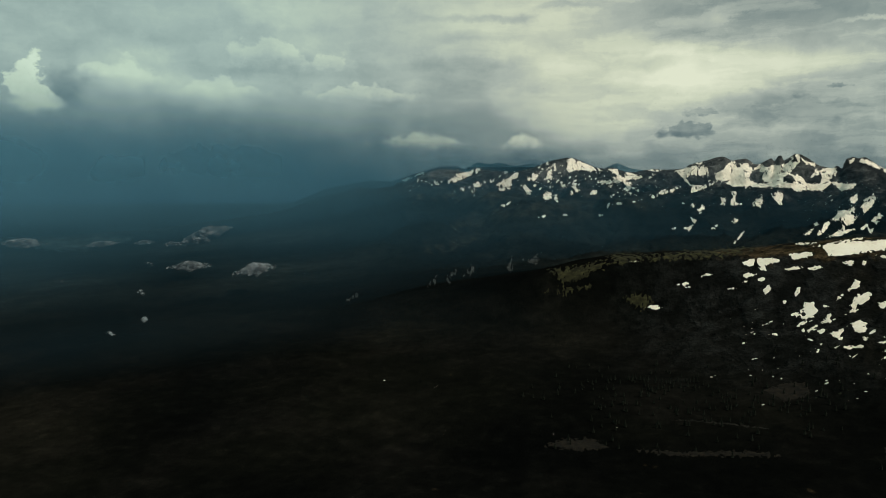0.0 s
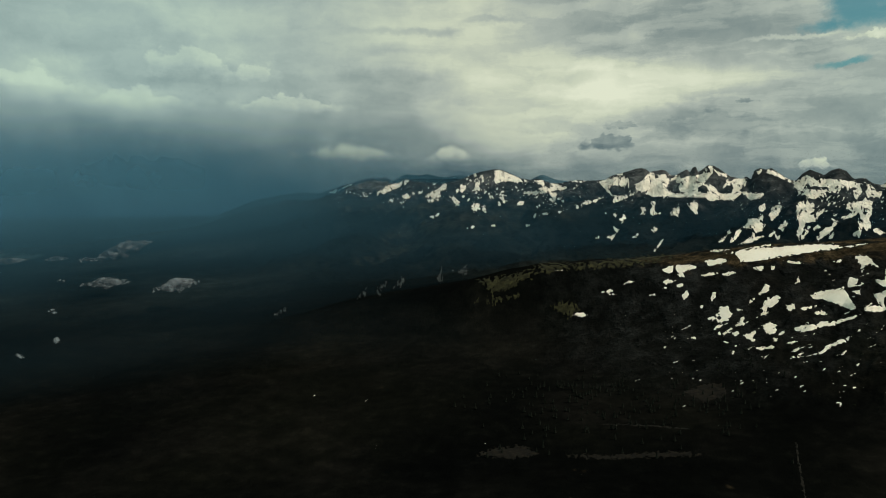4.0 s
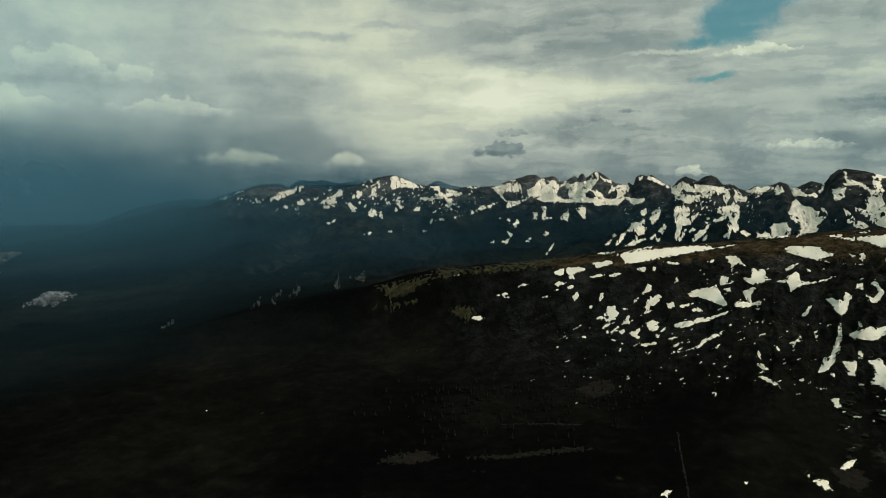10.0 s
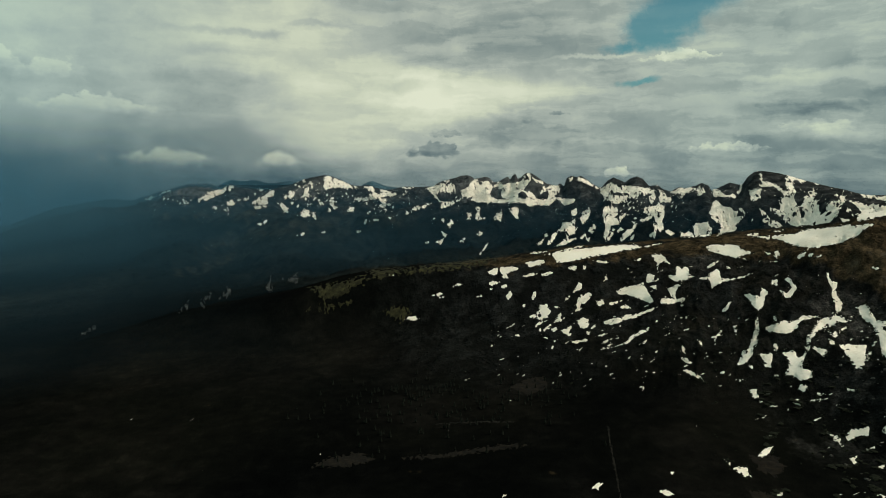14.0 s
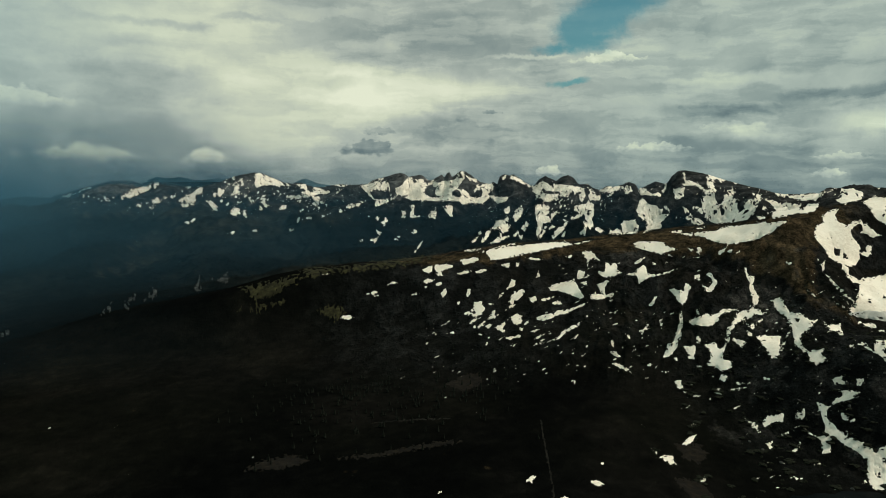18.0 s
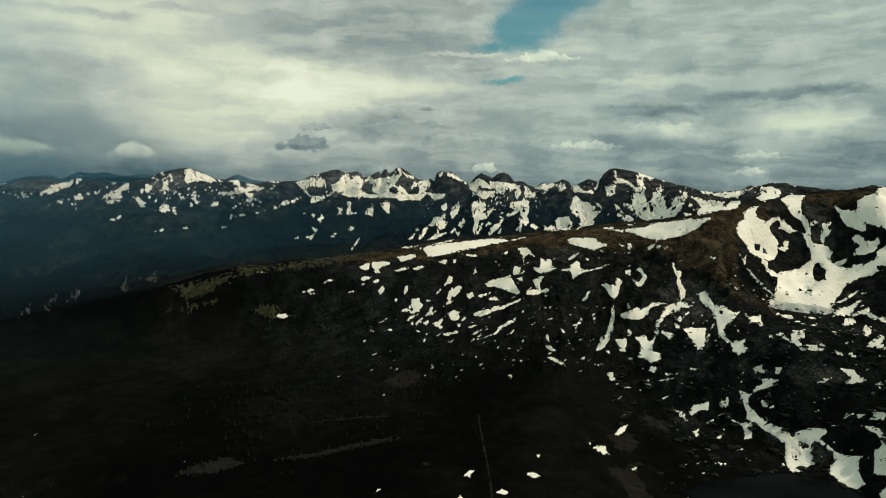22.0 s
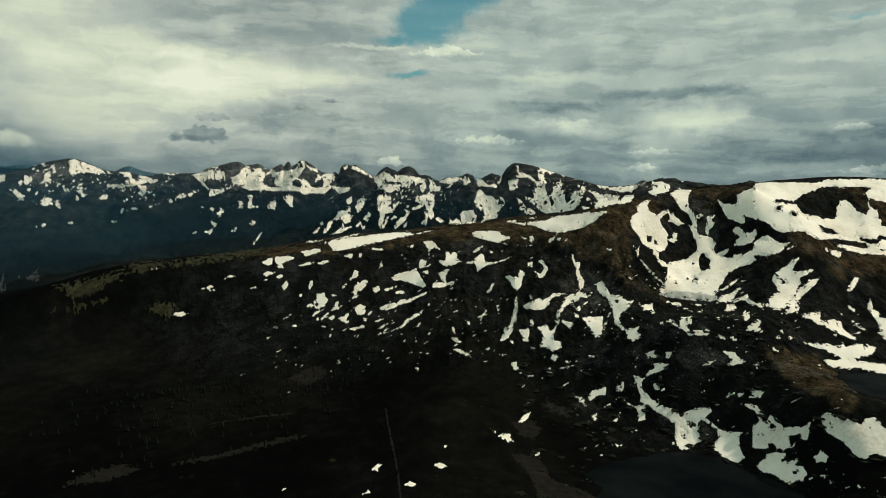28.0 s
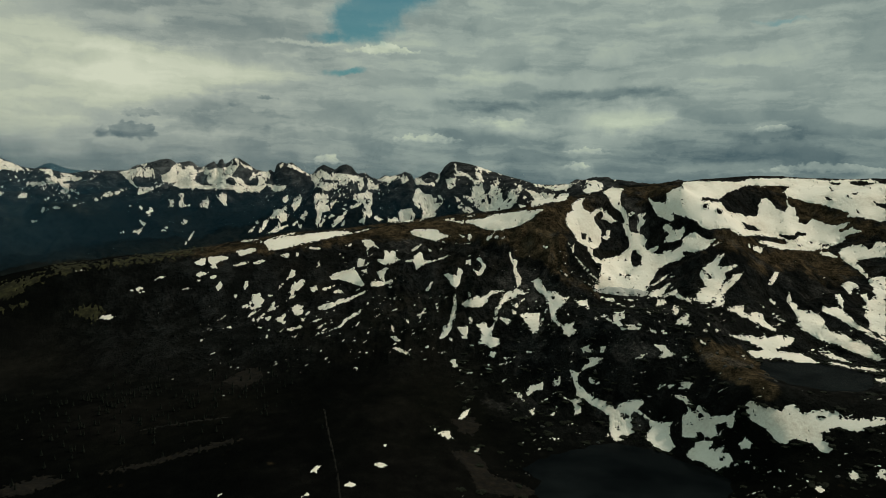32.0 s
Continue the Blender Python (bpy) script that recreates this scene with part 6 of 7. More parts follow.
# snow fills the small hollows: its top is smoother than the ground
smooth = blurred(blurred(FINE[..., 2], 6), 5)
drift = step(0.0, 0.16, COVER["snow"])
FILLED = FINE.copy()
FILLED[..., 2] = FINE[..., 2] * (1 - drift) + smooth * drift
sunk = np.where(COVER["snow"] > 0.02, np.minimum(FINE[..., 2], FILLED[..., 2]) - 0.9 * FR / 1000 * step(0.02, 0.08, COVER["snow"]), FINE[..., 2])[::2, ::2]
GZ[FIELD] = sunk


def mesh_of(name, co, quads, material):
    me = bpy.data.meshes.new(name)
    me.vertices.add(len(co))
    me.vertices.foreach_set("co", np.asarray(co, np.float32).ravel())
    me.loops.add(quads.size)
    me.loops.foreach_set("vertex_index", quads.astype(np.int32).ravel())
    me.polygons.add(len(quads))
    me.polygons.foreach_set("loop_start", np.arange(0, quads.size, 4, dtype=np.int32))
    me.update(calc_edges=True)
    me.shade_smooth()
    me.materials.append(material)
    return me


def sheet(name, cells, co, material, masks=()):
    """One mesh over the given cells of a field of points."""
    rows, cols = np.nonzero(cells)
    wide = co.shape[1]
    quads = np.stack([rows * wide + cols, (rows + 1) * wide + cols, (rows + 1) * wide + cols + 1, rows * wide + cols + 1], -1)[:, ::-1]
    used, index = np.unique(quads, return_inverse=True)
    me = mesh_of(name, co.reshape(-1, 3)[used], index.reshape(-1, 4), material)
    for key, values in masks:
        me.attributes.new(key, "FLOAT", "POINT").data.foreach_set("value", values.ravel()[used].astype(np.float32))
    return new(name, me)


def spread(key, soft, rough, size, seed):
    """Cover on the whole land, from its field of sight."""
    whole = np.full(GX.shape, -1.0)
    whole[FIELD] = COVER[key][::2, ::2]
    return step(-soft, soft, whole + rough * fbm(GX, GY, size, 4, seed, 0.6))


LAND = np.stack([GX, GY, GZ], -1)
top_line = np.interp(FAN, [row[0] for row in CREST], [row[1] for row in CREST])[None, :]
side = step(-26, 2, GB)
wood = step(160, 420, GR - top_line) * side + step(900, 2800, GR + 250 * fbm(GX, GY, 400, 4, 420)) * (1 - side)
turf = np.maximum(spread("turf", 0.3, 0.6, 40, 401), (0.10 * step(1000, 1250, GR) + 0.34 * step(-230, -50, GR - top_line)) * step(8, 22, GB) * step(-0.2, 0.7, fbm(GX, GY, 90, 5, 405, 0.6)))
scree = np.maximum(spread("scree", 0.18, 0.4, 24, 411), 0.6 * step(24, 34, GB) * step(860, 960, GR) * step(0.35, 0.85, fbm(GX, GY, 55, 5, 415, 0.65)))
stony = step(-8, 8, GB) * step(980, 1350, GR + 220 * step(24, 36, GB)) * (0.35 + 0.65 * step(-0.4, 0.5, fbm(GX, GY, 70, 5, 425, 0.65)))
masks = [("turf", turf), ("scree", scree), ("wood", wood), ("stony", stony)]
b_mid, r_mid = GB[:-1, :-1], GR[:-1, :-1]
beyond = (r_mid > top_line[:, :-1] + 260) & (np.abs(b_mid) < 62)
massif = ~beyond & (b_mid > 2) & (b_mid < 62) & (r_mid > 930)
valley = ~beyond & ~massif
tagged(sheet("ground", valley, LAND, HEATH, masks), "dark heath and dwarf pine on the valley floor", "ground", kind="structure")
tagged(sheet("ground_mountainside", massif, LAND, HEATH, masks), "dark rocky mountainside with brown turf on its crest", "mountainside", kind="structure")
tagged(sheet("ground_far_range", beyond, LAND, HEATH, masks), "blue-grey rocky mountain range beyond the valley", "mountain range", kind="structure")


def patches(field, thick, least, base=FINE):
    """Cells of each patch of cover, with outer corners drawn in to its edge: yields (cells, coordinates)."""
    inside = field > 0
    inside[:2], inside[-6:], inside[:, :2], inside[:, -2:] = False, False, False, False
    cells = inside[:-1, :-1] | inside[1:, :-1] | inside[:-1, 1:] | inside[1:, 1:]
    co = base.copy()
    co[..., 2] += np.where(inside, np.clip(field * 9, 0.3, 1) * thick * FR / 1000, -0.02)
    moved, weight = np.zeros_like(co), np.zeros(FB.shape, np.float32)
    for di, dj in ((0, 1), (0, -1), (1, 0), (-1, 0), (1, 1), (1, -1), (-1, 1), (-1, -1)):
        other = np.roll(inside, (di, dj), (0, 1))
        use = ~inside & other & ((weight == 0) | (di * dj == 0))
        i, j = np.nonzero(use)
        f1, f2 = field[i, j], field[i - di, j - dj]
        s = np.clip(f1 / np.minimum(f1 - f2, -1e-6), 0, 0.9)
        moved[i, j] += (FINE[i - di, j - dj] - FINE[i, j]) * s[:, None]
        weight[i, j] += 1
    co += moved / np.maximum(weight, 1)[..., None]
    todo = set(zip(*(a.tolist() for a in np.nonzero(cells))))
    groups = []
    while todo:
        first = todo.pop()
        stack, group = [first], [first]
        while stack:
            i, j = stack.pop()
            for q in ((i + 1, j), (i - 1, j), (i, j + 1), (i, j - 1)):
                if q in todo:
                    todo.discard(q)
                    stack.append(q)
                    group.append(q)
        groups.append(group)
    groups.sort(key=len, reverse=True)
    big = [g for g in groups if len(g) >= least][:300]
    rest = [c for g in groups[len(big):] for c in g]
    for g in big + ([rest] if rest else []):
        pick = np.zeros(cells.shape, bool)
        pick[tuple(np.array(g).T)] = True
        yield pick, co, len(g), g is rest


for pick, co, size, rest in patches(COVER["snow"], 0.32, 60, FILLED):
    where = FR[:-1, :-1][pick].mean()
    if rest:
        tagged(sheet("snow_flecks", pick, co, SNOW), "small scattered flecks of old snow", "snow", kind="stuff")
        continue
    label = ("wide cream-white snowfield draped over the mountainside" if size > 9000 else
             "pale snow streak on the far rocky range" if where > 2350 else
             "ragged old snow patch among dark heath" if size < 700 else "cream-white snow patch with ragged edges on dark slope")
    tagged(sheet("snowfield" if size > 9000 else "snow_patch", pick, co, SNOW), label, "snow patch", "snow patches")

for key, name, material, rough, label, category in (
        ("meadow", "meadow", MEADOW, 0.45, "yellow-green grass clearing in dark heath", "meadow"),
        ("clearing", "clearing", CLEARING, 0.2, "dull brown grass clearing in dark dwarf pine", "clearing"),
        ("crag", "crag", CRAG, 0.16, "pale bare rock showing through dark forest", "crag"),
        ("field", "field", FIELDS, 0.30, "pale cropland far out on the plain", "field"),
        ("ice", "lake_ice", ICE, 0.08, "grey ice on a small cirque lake under snow", "ice"),
        ("trail", "trail", DIRT, 0.09, "narrow trodden footpath through dark heath", "path")):
    for pick, co, size, rest in patches(COVER[key] + (0.28 * cliffs - 0.07 if key == "crag" else rough * ragged - (0.06 if key == "meadow" else 0.0)), 1.6 if key == "ice" else 0.35, 30):
        if not rest:
            tagged(sheet(name, pick, co, material), label, category, kind="structure" if key == "trail" else "")


# ---- lakes ----
def lake(level, shore, label):
    bm = bmesh.new()
    middle = Vector((*np.mean(shore, 0), 0))
    for x, y in shore:
        away = (Vector((x, y, 0)) - middle) * 1.12
        bm.verts.new((middle.x + away.x, middle.y + away.y, level))
    face = bm.faces.new(bm.verts)
    face.normal_update()
    if face.normal.z < 0:
        face.normal_flip()
    me = bpy.data.meshes.new("lake")
    bm.to_mesh(me)
    me.materials.append(WATER)
    return tagged(new("lake", me), label, "lake", kind="structure")


lake(*TARNS[0], "dark still mountain lake below snowy banks")
lake(*TARNS[1], "grey mountain lake on a terrace under snow")


# ---- sheets standing in for rain and haze, and low cloud over the lowland ----
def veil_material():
    m, t, p, at = surface("rain_haze_veil", 1.0, 0.0)
    # the blue light that haze scatters is put into the sheets' colour
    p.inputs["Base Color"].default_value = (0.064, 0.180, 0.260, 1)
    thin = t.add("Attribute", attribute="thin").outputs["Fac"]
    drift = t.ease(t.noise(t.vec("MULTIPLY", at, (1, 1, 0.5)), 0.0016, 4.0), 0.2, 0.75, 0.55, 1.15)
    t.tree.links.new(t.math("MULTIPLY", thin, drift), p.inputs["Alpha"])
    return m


VEIL = veil_material()


def veil(name, distance, low, high, strength, right, solid, label):
    """A sheet standing in for rain or haze across the valley, thinning out upwards, downwards and towards its right
    end.
    """
    wide, tall = 60, 24
    bearings = np.linspace(-72, right, wide)
    heights = np.linspace(low, high, tall)
    b, h = np.meshgrid(np.radians(bearings), heights)
    r = distance * (1 + 0.03 * np.sin(b * 9 + distance))
    co = np.stack([r * np.sin(b), r * np.cos(b), h], -1).reshape(-1, 3)
    k = np.arange(wide * tall).reshape(tall, wide)
    quads = np.stack([k[:-1, :-1], k[1:, :-1], k[1:, 1:], k[:-1, 1:]], -1).reshape(-1, 4)
    me = mesh_of(name, co, quads, VEIL)
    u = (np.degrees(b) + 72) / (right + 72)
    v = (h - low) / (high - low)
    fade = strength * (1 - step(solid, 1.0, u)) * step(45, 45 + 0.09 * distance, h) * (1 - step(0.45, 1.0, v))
    me.attributes.new("thin", "FLOAT", "POINT").data.foreach_set("value", fade.ravel().astype(np.float32))
    return tagged(new(name, me), label, "rain" if name == "rain_haze_veil" else "haze", kind="structure")


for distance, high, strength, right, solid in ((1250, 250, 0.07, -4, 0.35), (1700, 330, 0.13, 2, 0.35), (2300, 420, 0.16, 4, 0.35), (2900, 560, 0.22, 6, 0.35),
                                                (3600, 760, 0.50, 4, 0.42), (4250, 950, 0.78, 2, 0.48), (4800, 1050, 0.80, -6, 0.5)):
    veil("rain_haze_veil", distance, -20, high, strength, right, solid, "thin blue-grey sheet standing in for rain and haze over the lowland")
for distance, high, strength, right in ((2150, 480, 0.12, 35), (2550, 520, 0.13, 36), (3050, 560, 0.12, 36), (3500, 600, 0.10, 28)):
    veil("haze_veil", distance, -20, high, strength, right, 0.88, "faint blue sheet standing in for haze in the far valley")


def cloud_material():
    """Thin vapour: light goes through it as well as back from it."""
    m, t, p, at = surface("low_cloud", 1.0, 0.0)
    white = (0.66, 0.73, 0.77, 1)
    wisp = t.ease(t.noise(at, 0.045, 7.0, 0.75), 0.40, 0.66, 0.0, 0.26)
    body = t.tree.nodes.new("ShaderNodeMixShader")
    body.inputs[0].default_value = 0.5
    t.tree.links.new(t.add("BsdfDiffuse", white).outputs[0], body.inputs[1])
    t.tree.links.new(t.add("BsdfTranslucent", white).outputs[0], body.inputs[2])
    mix = t.tree.nodes.new("ShaderNodeMixShader")
    t.tree.links.new(wisp, mix.inputs[0])
    t.tree.links.new(t.add("BsdfTransparent").outputs[0], mix.inputs[1])
    t.tree.links.new(body.outputs[0], mix.inputs[2])
    t.tree.links.new(mix.outputs[0], t.tree.nodes["Material Output"].inputs["Surface"])
    t.tree.nodes.remove(p)
    return m


LOW_CLOUD = cloud_material()


def low_cloud(bearing, dip, distance, long, tall, lean, seed, puffs=60):
    """A ragged scrap of cloud: many small puffs along a leaning line."""
    rng = random.Random(seed)
    z = EYE - distance * math.tan(radians(dip))
    bm = bmesh.new()
    a = radians(bearing)
    right, ahead = Vector((math.cos(a), -math.sin(a), 0)), Vector((math.sin(a), math.cos(a), 0))
    base = ahead * distance + Vector((0, 0, z))
    for _ in range(3 * puffs):
        u = max(-1, min(1, rng.gauss(0, 0.45)))
        size = tall * (0.04 + 0.24 * (1 - abs(u)) * rng.random() ** 2)
        at = base + right * (u * long * 0.55) + Vector((0, 0, u * lean * tall + tall * 0.8 * (rng.random() - 0.4) * (1 - abs(u)) ** 0.7)) + ahead * rng.gauss(0, tall * 0.5)
        ball = bmesh.ops.create_icosphere(bm, subdivisions=2, radius=size, matrix=Matrix.Translation(at) @ Matrix.Diagonal((1.3, 1.3, 0.9, 1)))
        for vert in ball["verts"]:
            vert.co += (vert.co - at) * 0.45 * noise.noise(vert.co * (2.2 / size))
    me = bpy.data.meshes.new("low_cloud")
    bm.to_mesh(me)
    bm.free()
    me.shade_smooth()
    me.materials.append(LOW_CLOUD)
    return tagged(new("low_cloud", me), "small ragged white cloud drifting low over the valley", "cloud", "low clouds")


low_cloud(-34.6, 7.9, 1950, 105, 36, 0.25, 1, 130)
low_cloud(-38.3, 5.0, 2900, 190, 60, 0.55, 2, 150)
low_cloud(-40.8, 5.6, 2900, 70, 22, 0.0, 3)
low_cloud(-39.6, 7.4, 2300, 125, 30, 0.05, 4, 120)
low_cloud(-50.9, 5.1, 2900, 150, 36, -0.1, 5, 120)
low_cloud(-45.8, 5.4, 3000, 120, 26, 0.1, 6, 100)
low_cloud(-42.8, 5.4, 3000, 80, 20, 0.1, 7)
low_cloud(-37.4, 1.3, 4100, 95, 20, 0.0, 12, 18)
for k, (b, dip, distance, long, tall) in enumerate(((-43.2, 9.3, 1750, 26, 20), (-43.1, 11.4, 1500, 24, 20), (-45.5, 12.2, 1450, 18, 16), (-48.7, 8.0, 2000, 28, 18), (-42.5, 7.1, 2300, 24, 24))):
    low_cloud(b, dip, distance, long, 0.7 * tall, -0.3, 20 + k, 4)


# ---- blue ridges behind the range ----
# the blue of the haze in between is put into this rock's colour
HAZED = speckled("haze_tinted_rock", 0.006, [(0.35, (0.035, 0.075, 0.10)), (0.65, (0.06, 0.11, 0.135))], depth=6.0)


def distant_ridge(line):
    """A far ridge with a steep front and back slope under the given crest of (bearing, height)."""
    bearings = np.linspace(line[0][0], line[-1][0], 90)
    crest = np.interp(bearings, *zip(*line))
    a = np.radians(bearings)
    crest = crest + 3 * fbm(bearings * 40, bearings * 0, 30, 3, 501)
    rows = []
    for reach, drop in ((4700, 150), (4790, 55), (4870, 0), (4960, 70), (5100, 190)):
        wave = 25 * perlin(bearings * 1.3, bearings * 0 + reach / 50, 511)
        rows.append(np.stack([(reach + wave) * np.sin(a), (reach + wave) * np.cos(a), crest - drop], -1))
    co = np.array(rows)
    k = np.arange(co.shape[0] * co.shape[1]).reshape(co.shape[:2])
    quads = np.stack([k[:-1, :-1], k[:-1, 1:], k[1:, 1:], k[1:, :-1]], -1).reshape(-1, 4)
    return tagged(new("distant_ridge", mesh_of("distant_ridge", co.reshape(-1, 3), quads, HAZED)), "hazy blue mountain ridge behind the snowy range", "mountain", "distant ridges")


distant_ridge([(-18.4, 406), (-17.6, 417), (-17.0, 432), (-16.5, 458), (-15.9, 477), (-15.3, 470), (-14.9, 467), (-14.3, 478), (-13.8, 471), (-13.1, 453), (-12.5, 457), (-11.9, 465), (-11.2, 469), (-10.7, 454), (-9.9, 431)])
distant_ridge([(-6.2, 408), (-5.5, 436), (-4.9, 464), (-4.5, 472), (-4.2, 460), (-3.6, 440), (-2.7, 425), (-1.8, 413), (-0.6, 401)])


# ---- plants and stones ----
def ground_at(bearing, distance):
    j = int(np.clip(np.searchsorted(FAN, bearing), 1, len(FAN) - 1))
    i = int(np.clip(np.searchsorted(REACH, distance), 1, len(REACH) - 1))
    u, v = (bearing - FAN[j - 1]) / (FAN[j] - FAN[j - 1]), (distance - REACH[i - 1]) / (REACH[i] - REACH[i - 1])
    z = (GZ[i - 1, j - 1] * (1 - u) + GZ[i - 1, j] * u) * (1 - v) + (GZ[i, j - 1] * (1 - u) + GZ[i, j] * u) * v
    return distance * math.sin(radians(bearing)), distance * math.cos(radians(bearing)), z


def snow_depth(bearing, distance):
    """How far inside the snow a place lies, in degrees of sight; below nought it is bare."""
    j = int(np.clip((bearing + 60) / 0.05, 0, FB.shape[1] - 1))
    i = int(np.clip(np.searchsorted(FR[:, 0], distance), 0, FB.shape[0] - 1))
    return float(COVER["snow"][i, j]), bool(wet[i, j])


PINE = speckled("dwarf_pine", 0.8, [(0.3, (0.003, 0.004, 0.0025)), (0.55, (0.009, 0.011, 0.006)), (0.75, (0.02, 0.021, 0.011))], depth=0.5)
SPRUCE = speckled("spruce_needles", 0.8, [(0.3, (0.003, 0.004, 0.003)), (0.6, (0.007, 0.009, 0.006)), (0.8, (0.013, 0.015, 0.010))], depth=0.3)
BARK = speckled("bark", 2.0, [(0.3, (0.006, 0.005, 0.004)), (0.7, (0.02, 0.016, 0.012))], depth=0.05)
GRANITE = speckled("granite", 0.6, [(0.3, (0.015, 0.015, 0.014)), (0.5, (0.06, 0.058, 0.052)), (0.7, (0.15, 0.145, 0.13))], depth=0.3)


def lump(bm, at, size, flat, rng, rough, level=1):
    ball = bmesh.ops.create_icosphere(bm, subdivisions=level, radius=1.0)
    shift = Vector((rng.random() * 50, rng.random() * 50, rng.random() * 50))
    for vert in ball["verts"]:
        vert.co *= 1 + rough * noise.noise(vert.co * 1.7 + shift)
        vert.co = Vector(at) + Vector((vert.co.x * size[0], vert.co.y * size[1], (vert.co.z + flat) * size[2]))


def lumpy_mesh(name, material, seed, build):
    bm = bmesh.new()
    build(bm, random.Random(seed))
    me = bpy.data.meshes.new(name)
    bm.to_mesh(me)
    bm.free()
    me.materials.append(material)
    return me


def bush(bm, rng):
    for _ in range(6):
        a, d = rng.random() * math.tau, rng.random() * 0.8
        s = 0.45 + 0.35 * rng.random()
        lump(bm, (math.cos(a) * d, math.sin(a) * d, 0), (s, s, 0.32 * s / 0.6), 0.35, rng, 0.7)


def stone(bm, rng):
    lump(bm, (0, 0, 0), (1.0, 0.6 + 0.4 * rng.random(), 0.5 + 0.3 * rng.random()), 0.3, rng, 0.9)
    lump(bm, (0.5, 0.3, 0), (0.5, 0.5, 0.4), 0.2, rng, 0.9)


def crown(bm, rng):
    """Tiers of drooping boughs round a spruce's stem."""
    for k in range(7):
        z, w = 0.14 + 0.12 * k, 0.24 * (1 - k / 7.6)
        ring = []
        for q in range(9):
            a = (q + rng.random() * 0.5) * math.tau / 9
            out = w * (0.6 + 0.6 * rng.random())
            ring.append(bm.verts.new((math.cos(a) * out, math.sin(a) * out, z - 0.05 * rng.random())))
        tip = bm.verts.new((0, 0, z + 0.2))
        for q in range(9):
            bm.faces.new((ring[q], ring[(q + 1) % 9], tip))


def stem(bm, rng):
    bmesh.ops.create_cone(bm, cap_ends=True, segments=7, radius1=0.022, radius2=0.006, depth=0.8, matrix=Matrix.Translation((0, 0, 0.4)))


BUSHES = [lumpy_mesh("dwarf_pine", PINE, 20 + k, bush) for k in range(5)]
STONES = [lumpy_mesh("boulder", GRANITE, 40 + k, stone) for k in range(5)]
CROWNS = [lumpy_mesh("crown", SPRUCE, 60 + k, crown) for k in range(4)]
STEMS = [lumpy_mesh("trunk", BARK, 80 + k, stem) for k in range(2)]


def plant_spruce(bearing, distance, tall, rng):
    x, y, z = ground_at(bearing, distance)
    tree = new("spruce", None)
    tree.matrix_world = pose(x, y, z - 0.3, 0, 0, rng.random() * 360) @ Matrix.Diagonal((tall, tall, tall, 1))
    for name, meshes in (("trunk", STEMS), ("crown", CROWNS)):
        piece = new(name, rng.choice(meshes))
        piece.parent = tree
    return tagged(tree, "dark slender spruce standing in the valley heath", "tree", "spruces in the valley")


rng = random.Random(7)
count = 0
while count < 260:
    b, d = rng.gauss(2.0, 6.0), rng.gauss(1020, 90)
    if -14 < b < 18 and 820 < d < 1300:
        plant_spruce(b, d, 6 + 5 * rng.random(), rng)
        count += 1

count = 0
while count < 300:
    b, d = rng.uniform(27, 60), rng.uniform(690, 1090)
    depth, in_water = snow_depth(b, d)
    if in_water or not -0.22 < depth < 0.03:
        continue
    x, y, z = ground_at(b, d)
    size = 2.2 + 3.6 * rng.random()
    shrub = new("dwarf_pine", rng.choice(BUSHES))
    shrub.matrix_world = pose(x, y, z - 0.2, 0, 0, rng.random() * 360) @ Matrix.Diagonal((size, size, size * 0.8, 1))
    tagged(shrub, "dark green dwarf pine bush beside the snow", "shrub", "dwarf pines by the lakes")
    count += 1

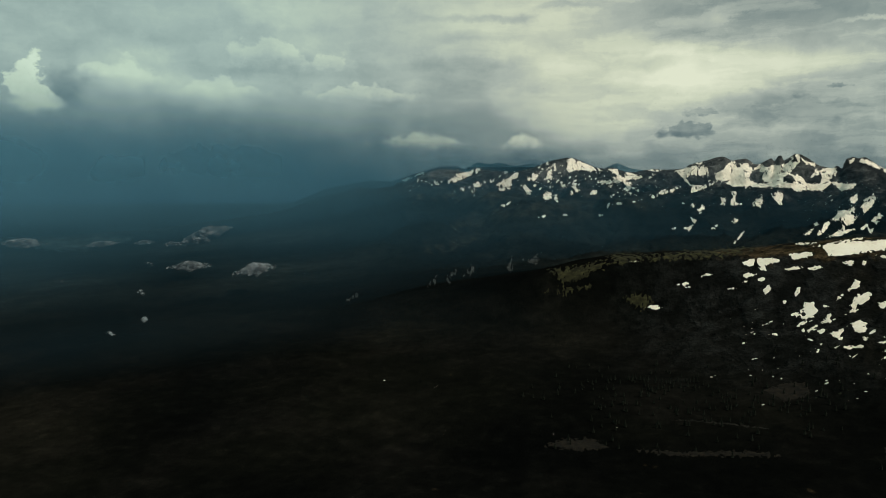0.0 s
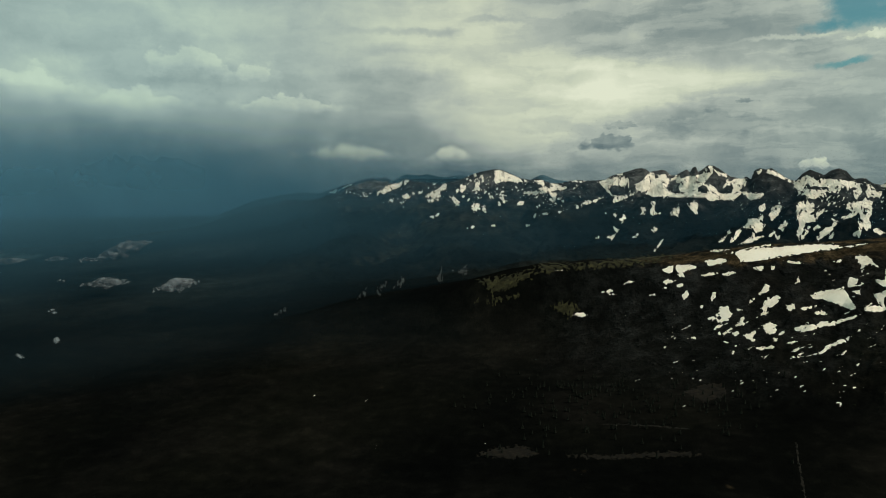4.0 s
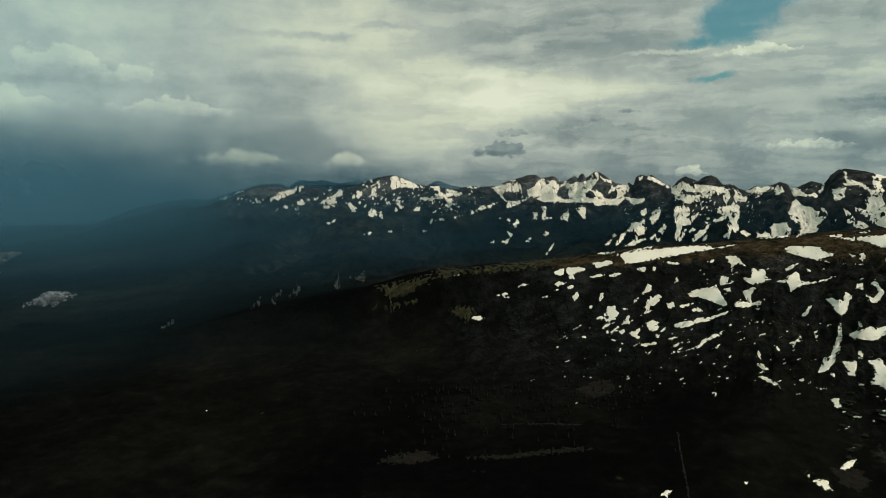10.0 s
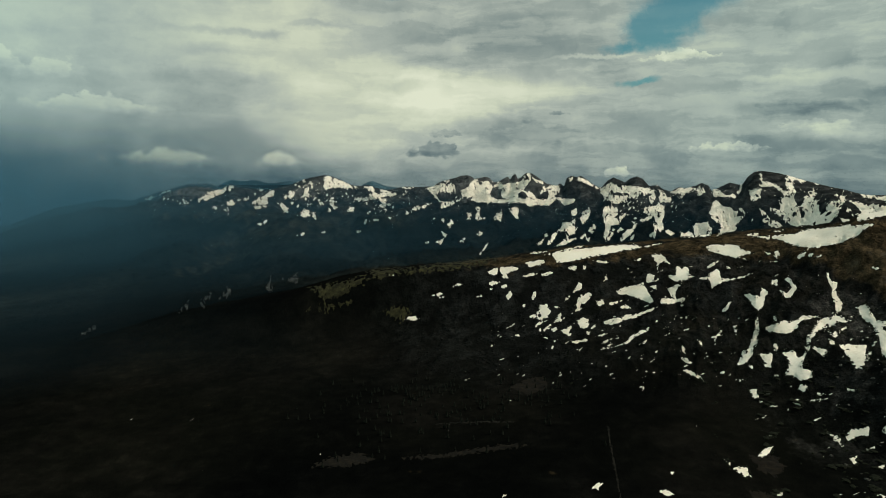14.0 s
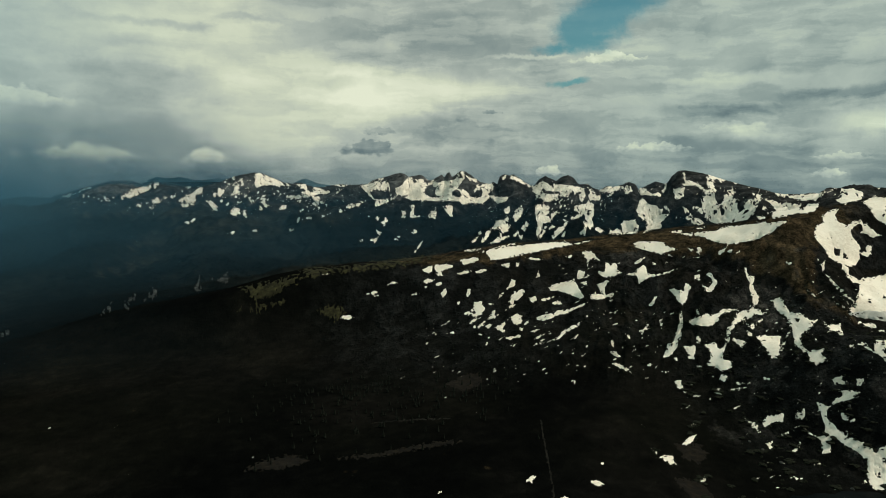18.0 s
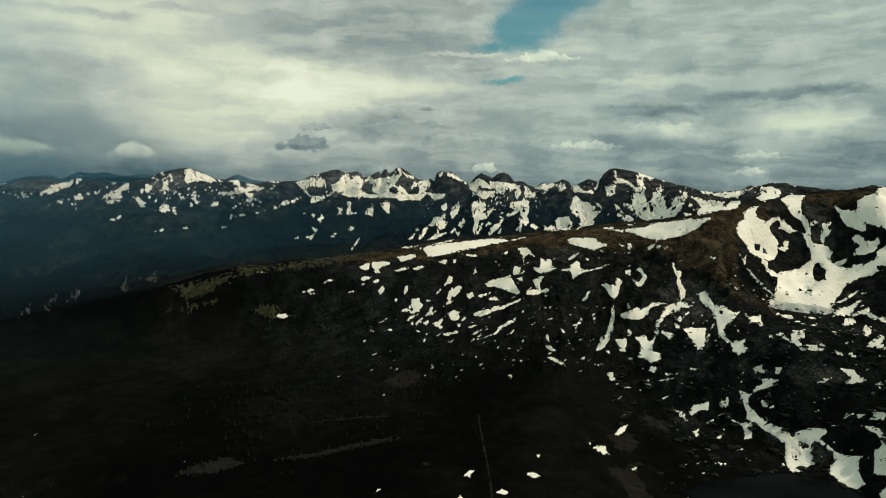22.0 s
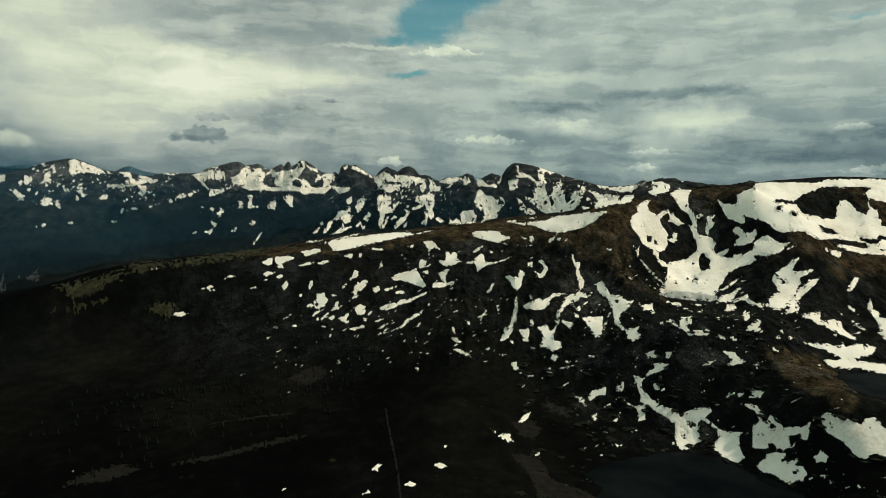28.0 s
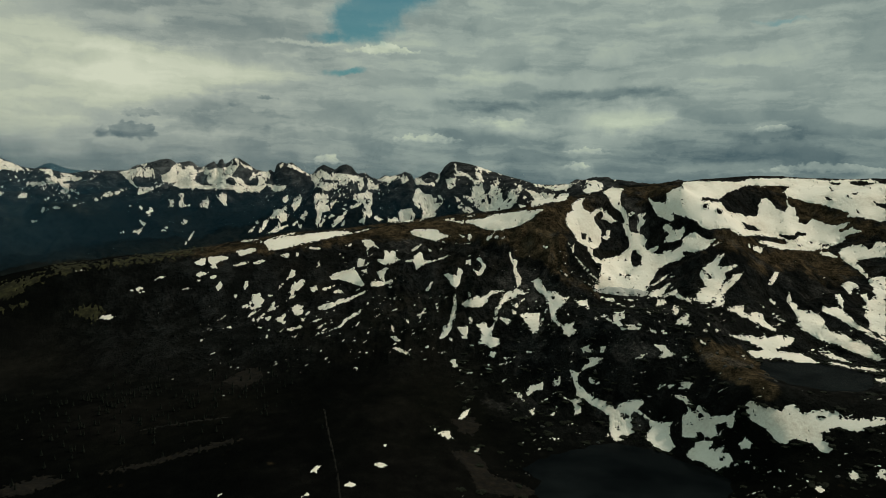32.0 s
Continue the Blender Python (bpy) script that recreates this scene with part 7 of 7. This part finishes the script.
count = 0
while count < 150:
    b, d = (rng.gauss(38.5, 3), rng.gauss(1010, 40)) if count < 60 else (rng.gauss(50, 3), rng.gauss(985, 40)) if count < 100 else (rng.uniform(30, 58), rng.uniform(720, 1250))
    depth, in_water = snow_depth(b, d)
    if in_water or depth > 0.2 or not 20 < b < 62:
        continue
    x, y, z = ground_at(b, d)
    size = 0.9 + 2.0 * rng.random() ** 2
    rock = new("boulder", rng.choice(STONES))
    rock.matrix_world = pose(x, y, z - 0.1, 0, 0, rng.random() * 360) @ Matrix.Diagonal((size, size, size, 1))
    tagged(rock, "grey lichen-stained granite boulder on the slope", "boulder", "boulders by the lakes")
    count += 1


def thicket(name, total, pick, size, label, seed, poke):
    """Dwarf pine too thick to count: small uneven tufts in one mesh."""
    rng = random.Random(seed)
    spots = []
    while len(spots) < total:
        b, d = pick(rng)
        depth, in_water = snow_depth(b, d)
        if in_water or not poke[0] < depth < poke[1]:
            continue
        spots.append((*ground_at(b, d), size * d / 1000 * (0.5 + rng.random())))
    low = np.array([(1, 0, 0), (0.3, 0.95, 0), (-0.8, 0.6, 0), (-0.8, -0.6, 0), (0.3, -0.95, 0), (0.45, 0.2, 0.75), (-0.3, 0.45, 0.8), (-0.2, -0.5, 0.7)])
    tris = np.array([(0, 1, 5), (1, 6, 5), (1, 2, 6), (2, 3, 6), (3, 7, 6), (3, 4, 7), (4, 0, 5), (4, 5, 7), (5, 6, 7)])
    spots = np.array(spots)
    turn = np.random.RandomState(seed).rand(total) * math.tau
    jitter = 1 + 0.5 * (np.random.RandomState(seed + 1).rand(total, 8, 3) - 0.5)
    c, s = np.cos(turn)[:, None], np.sin(turn)[:, None]
    f = low[None] * jitter
    co = np.stack([f[..., 0] * c - f[..., 1] * s, f[..., 0] * s + f[..., 1] * c, f[..., 2] * 0.8 - 0.1], -1) * spots[:, None, 3:] + spots[:, None, :3]
    index = (tris[None] + 8 * np.arange(total)[:, None, None]).reshape(-1, 3)
    me = bpy.data.meshes.new(name)
    me.from_pydata(co.reshape(-1, 3).tolist(), [], index.tolist())
    me.materials.append(PINE)
    return tagged(new(name, me), label, "shrubs", kind="stuff")


thicket("dwarf_pine_thicket", 6000, lambda g: (g.uniform(22, 61), g.uniform(690, 1250)), 1.7, "dense dark dwarf pine tufts among snow patches", 5, (-0.12, 0.05))
thicket("slope_scrub", 4500, lambda g: (g.uniform(9, 60), g.uniform(1050, 1650)), 1.5, "dark low scrub on the rocky mountainside", 6, (-0.10, 0.05))
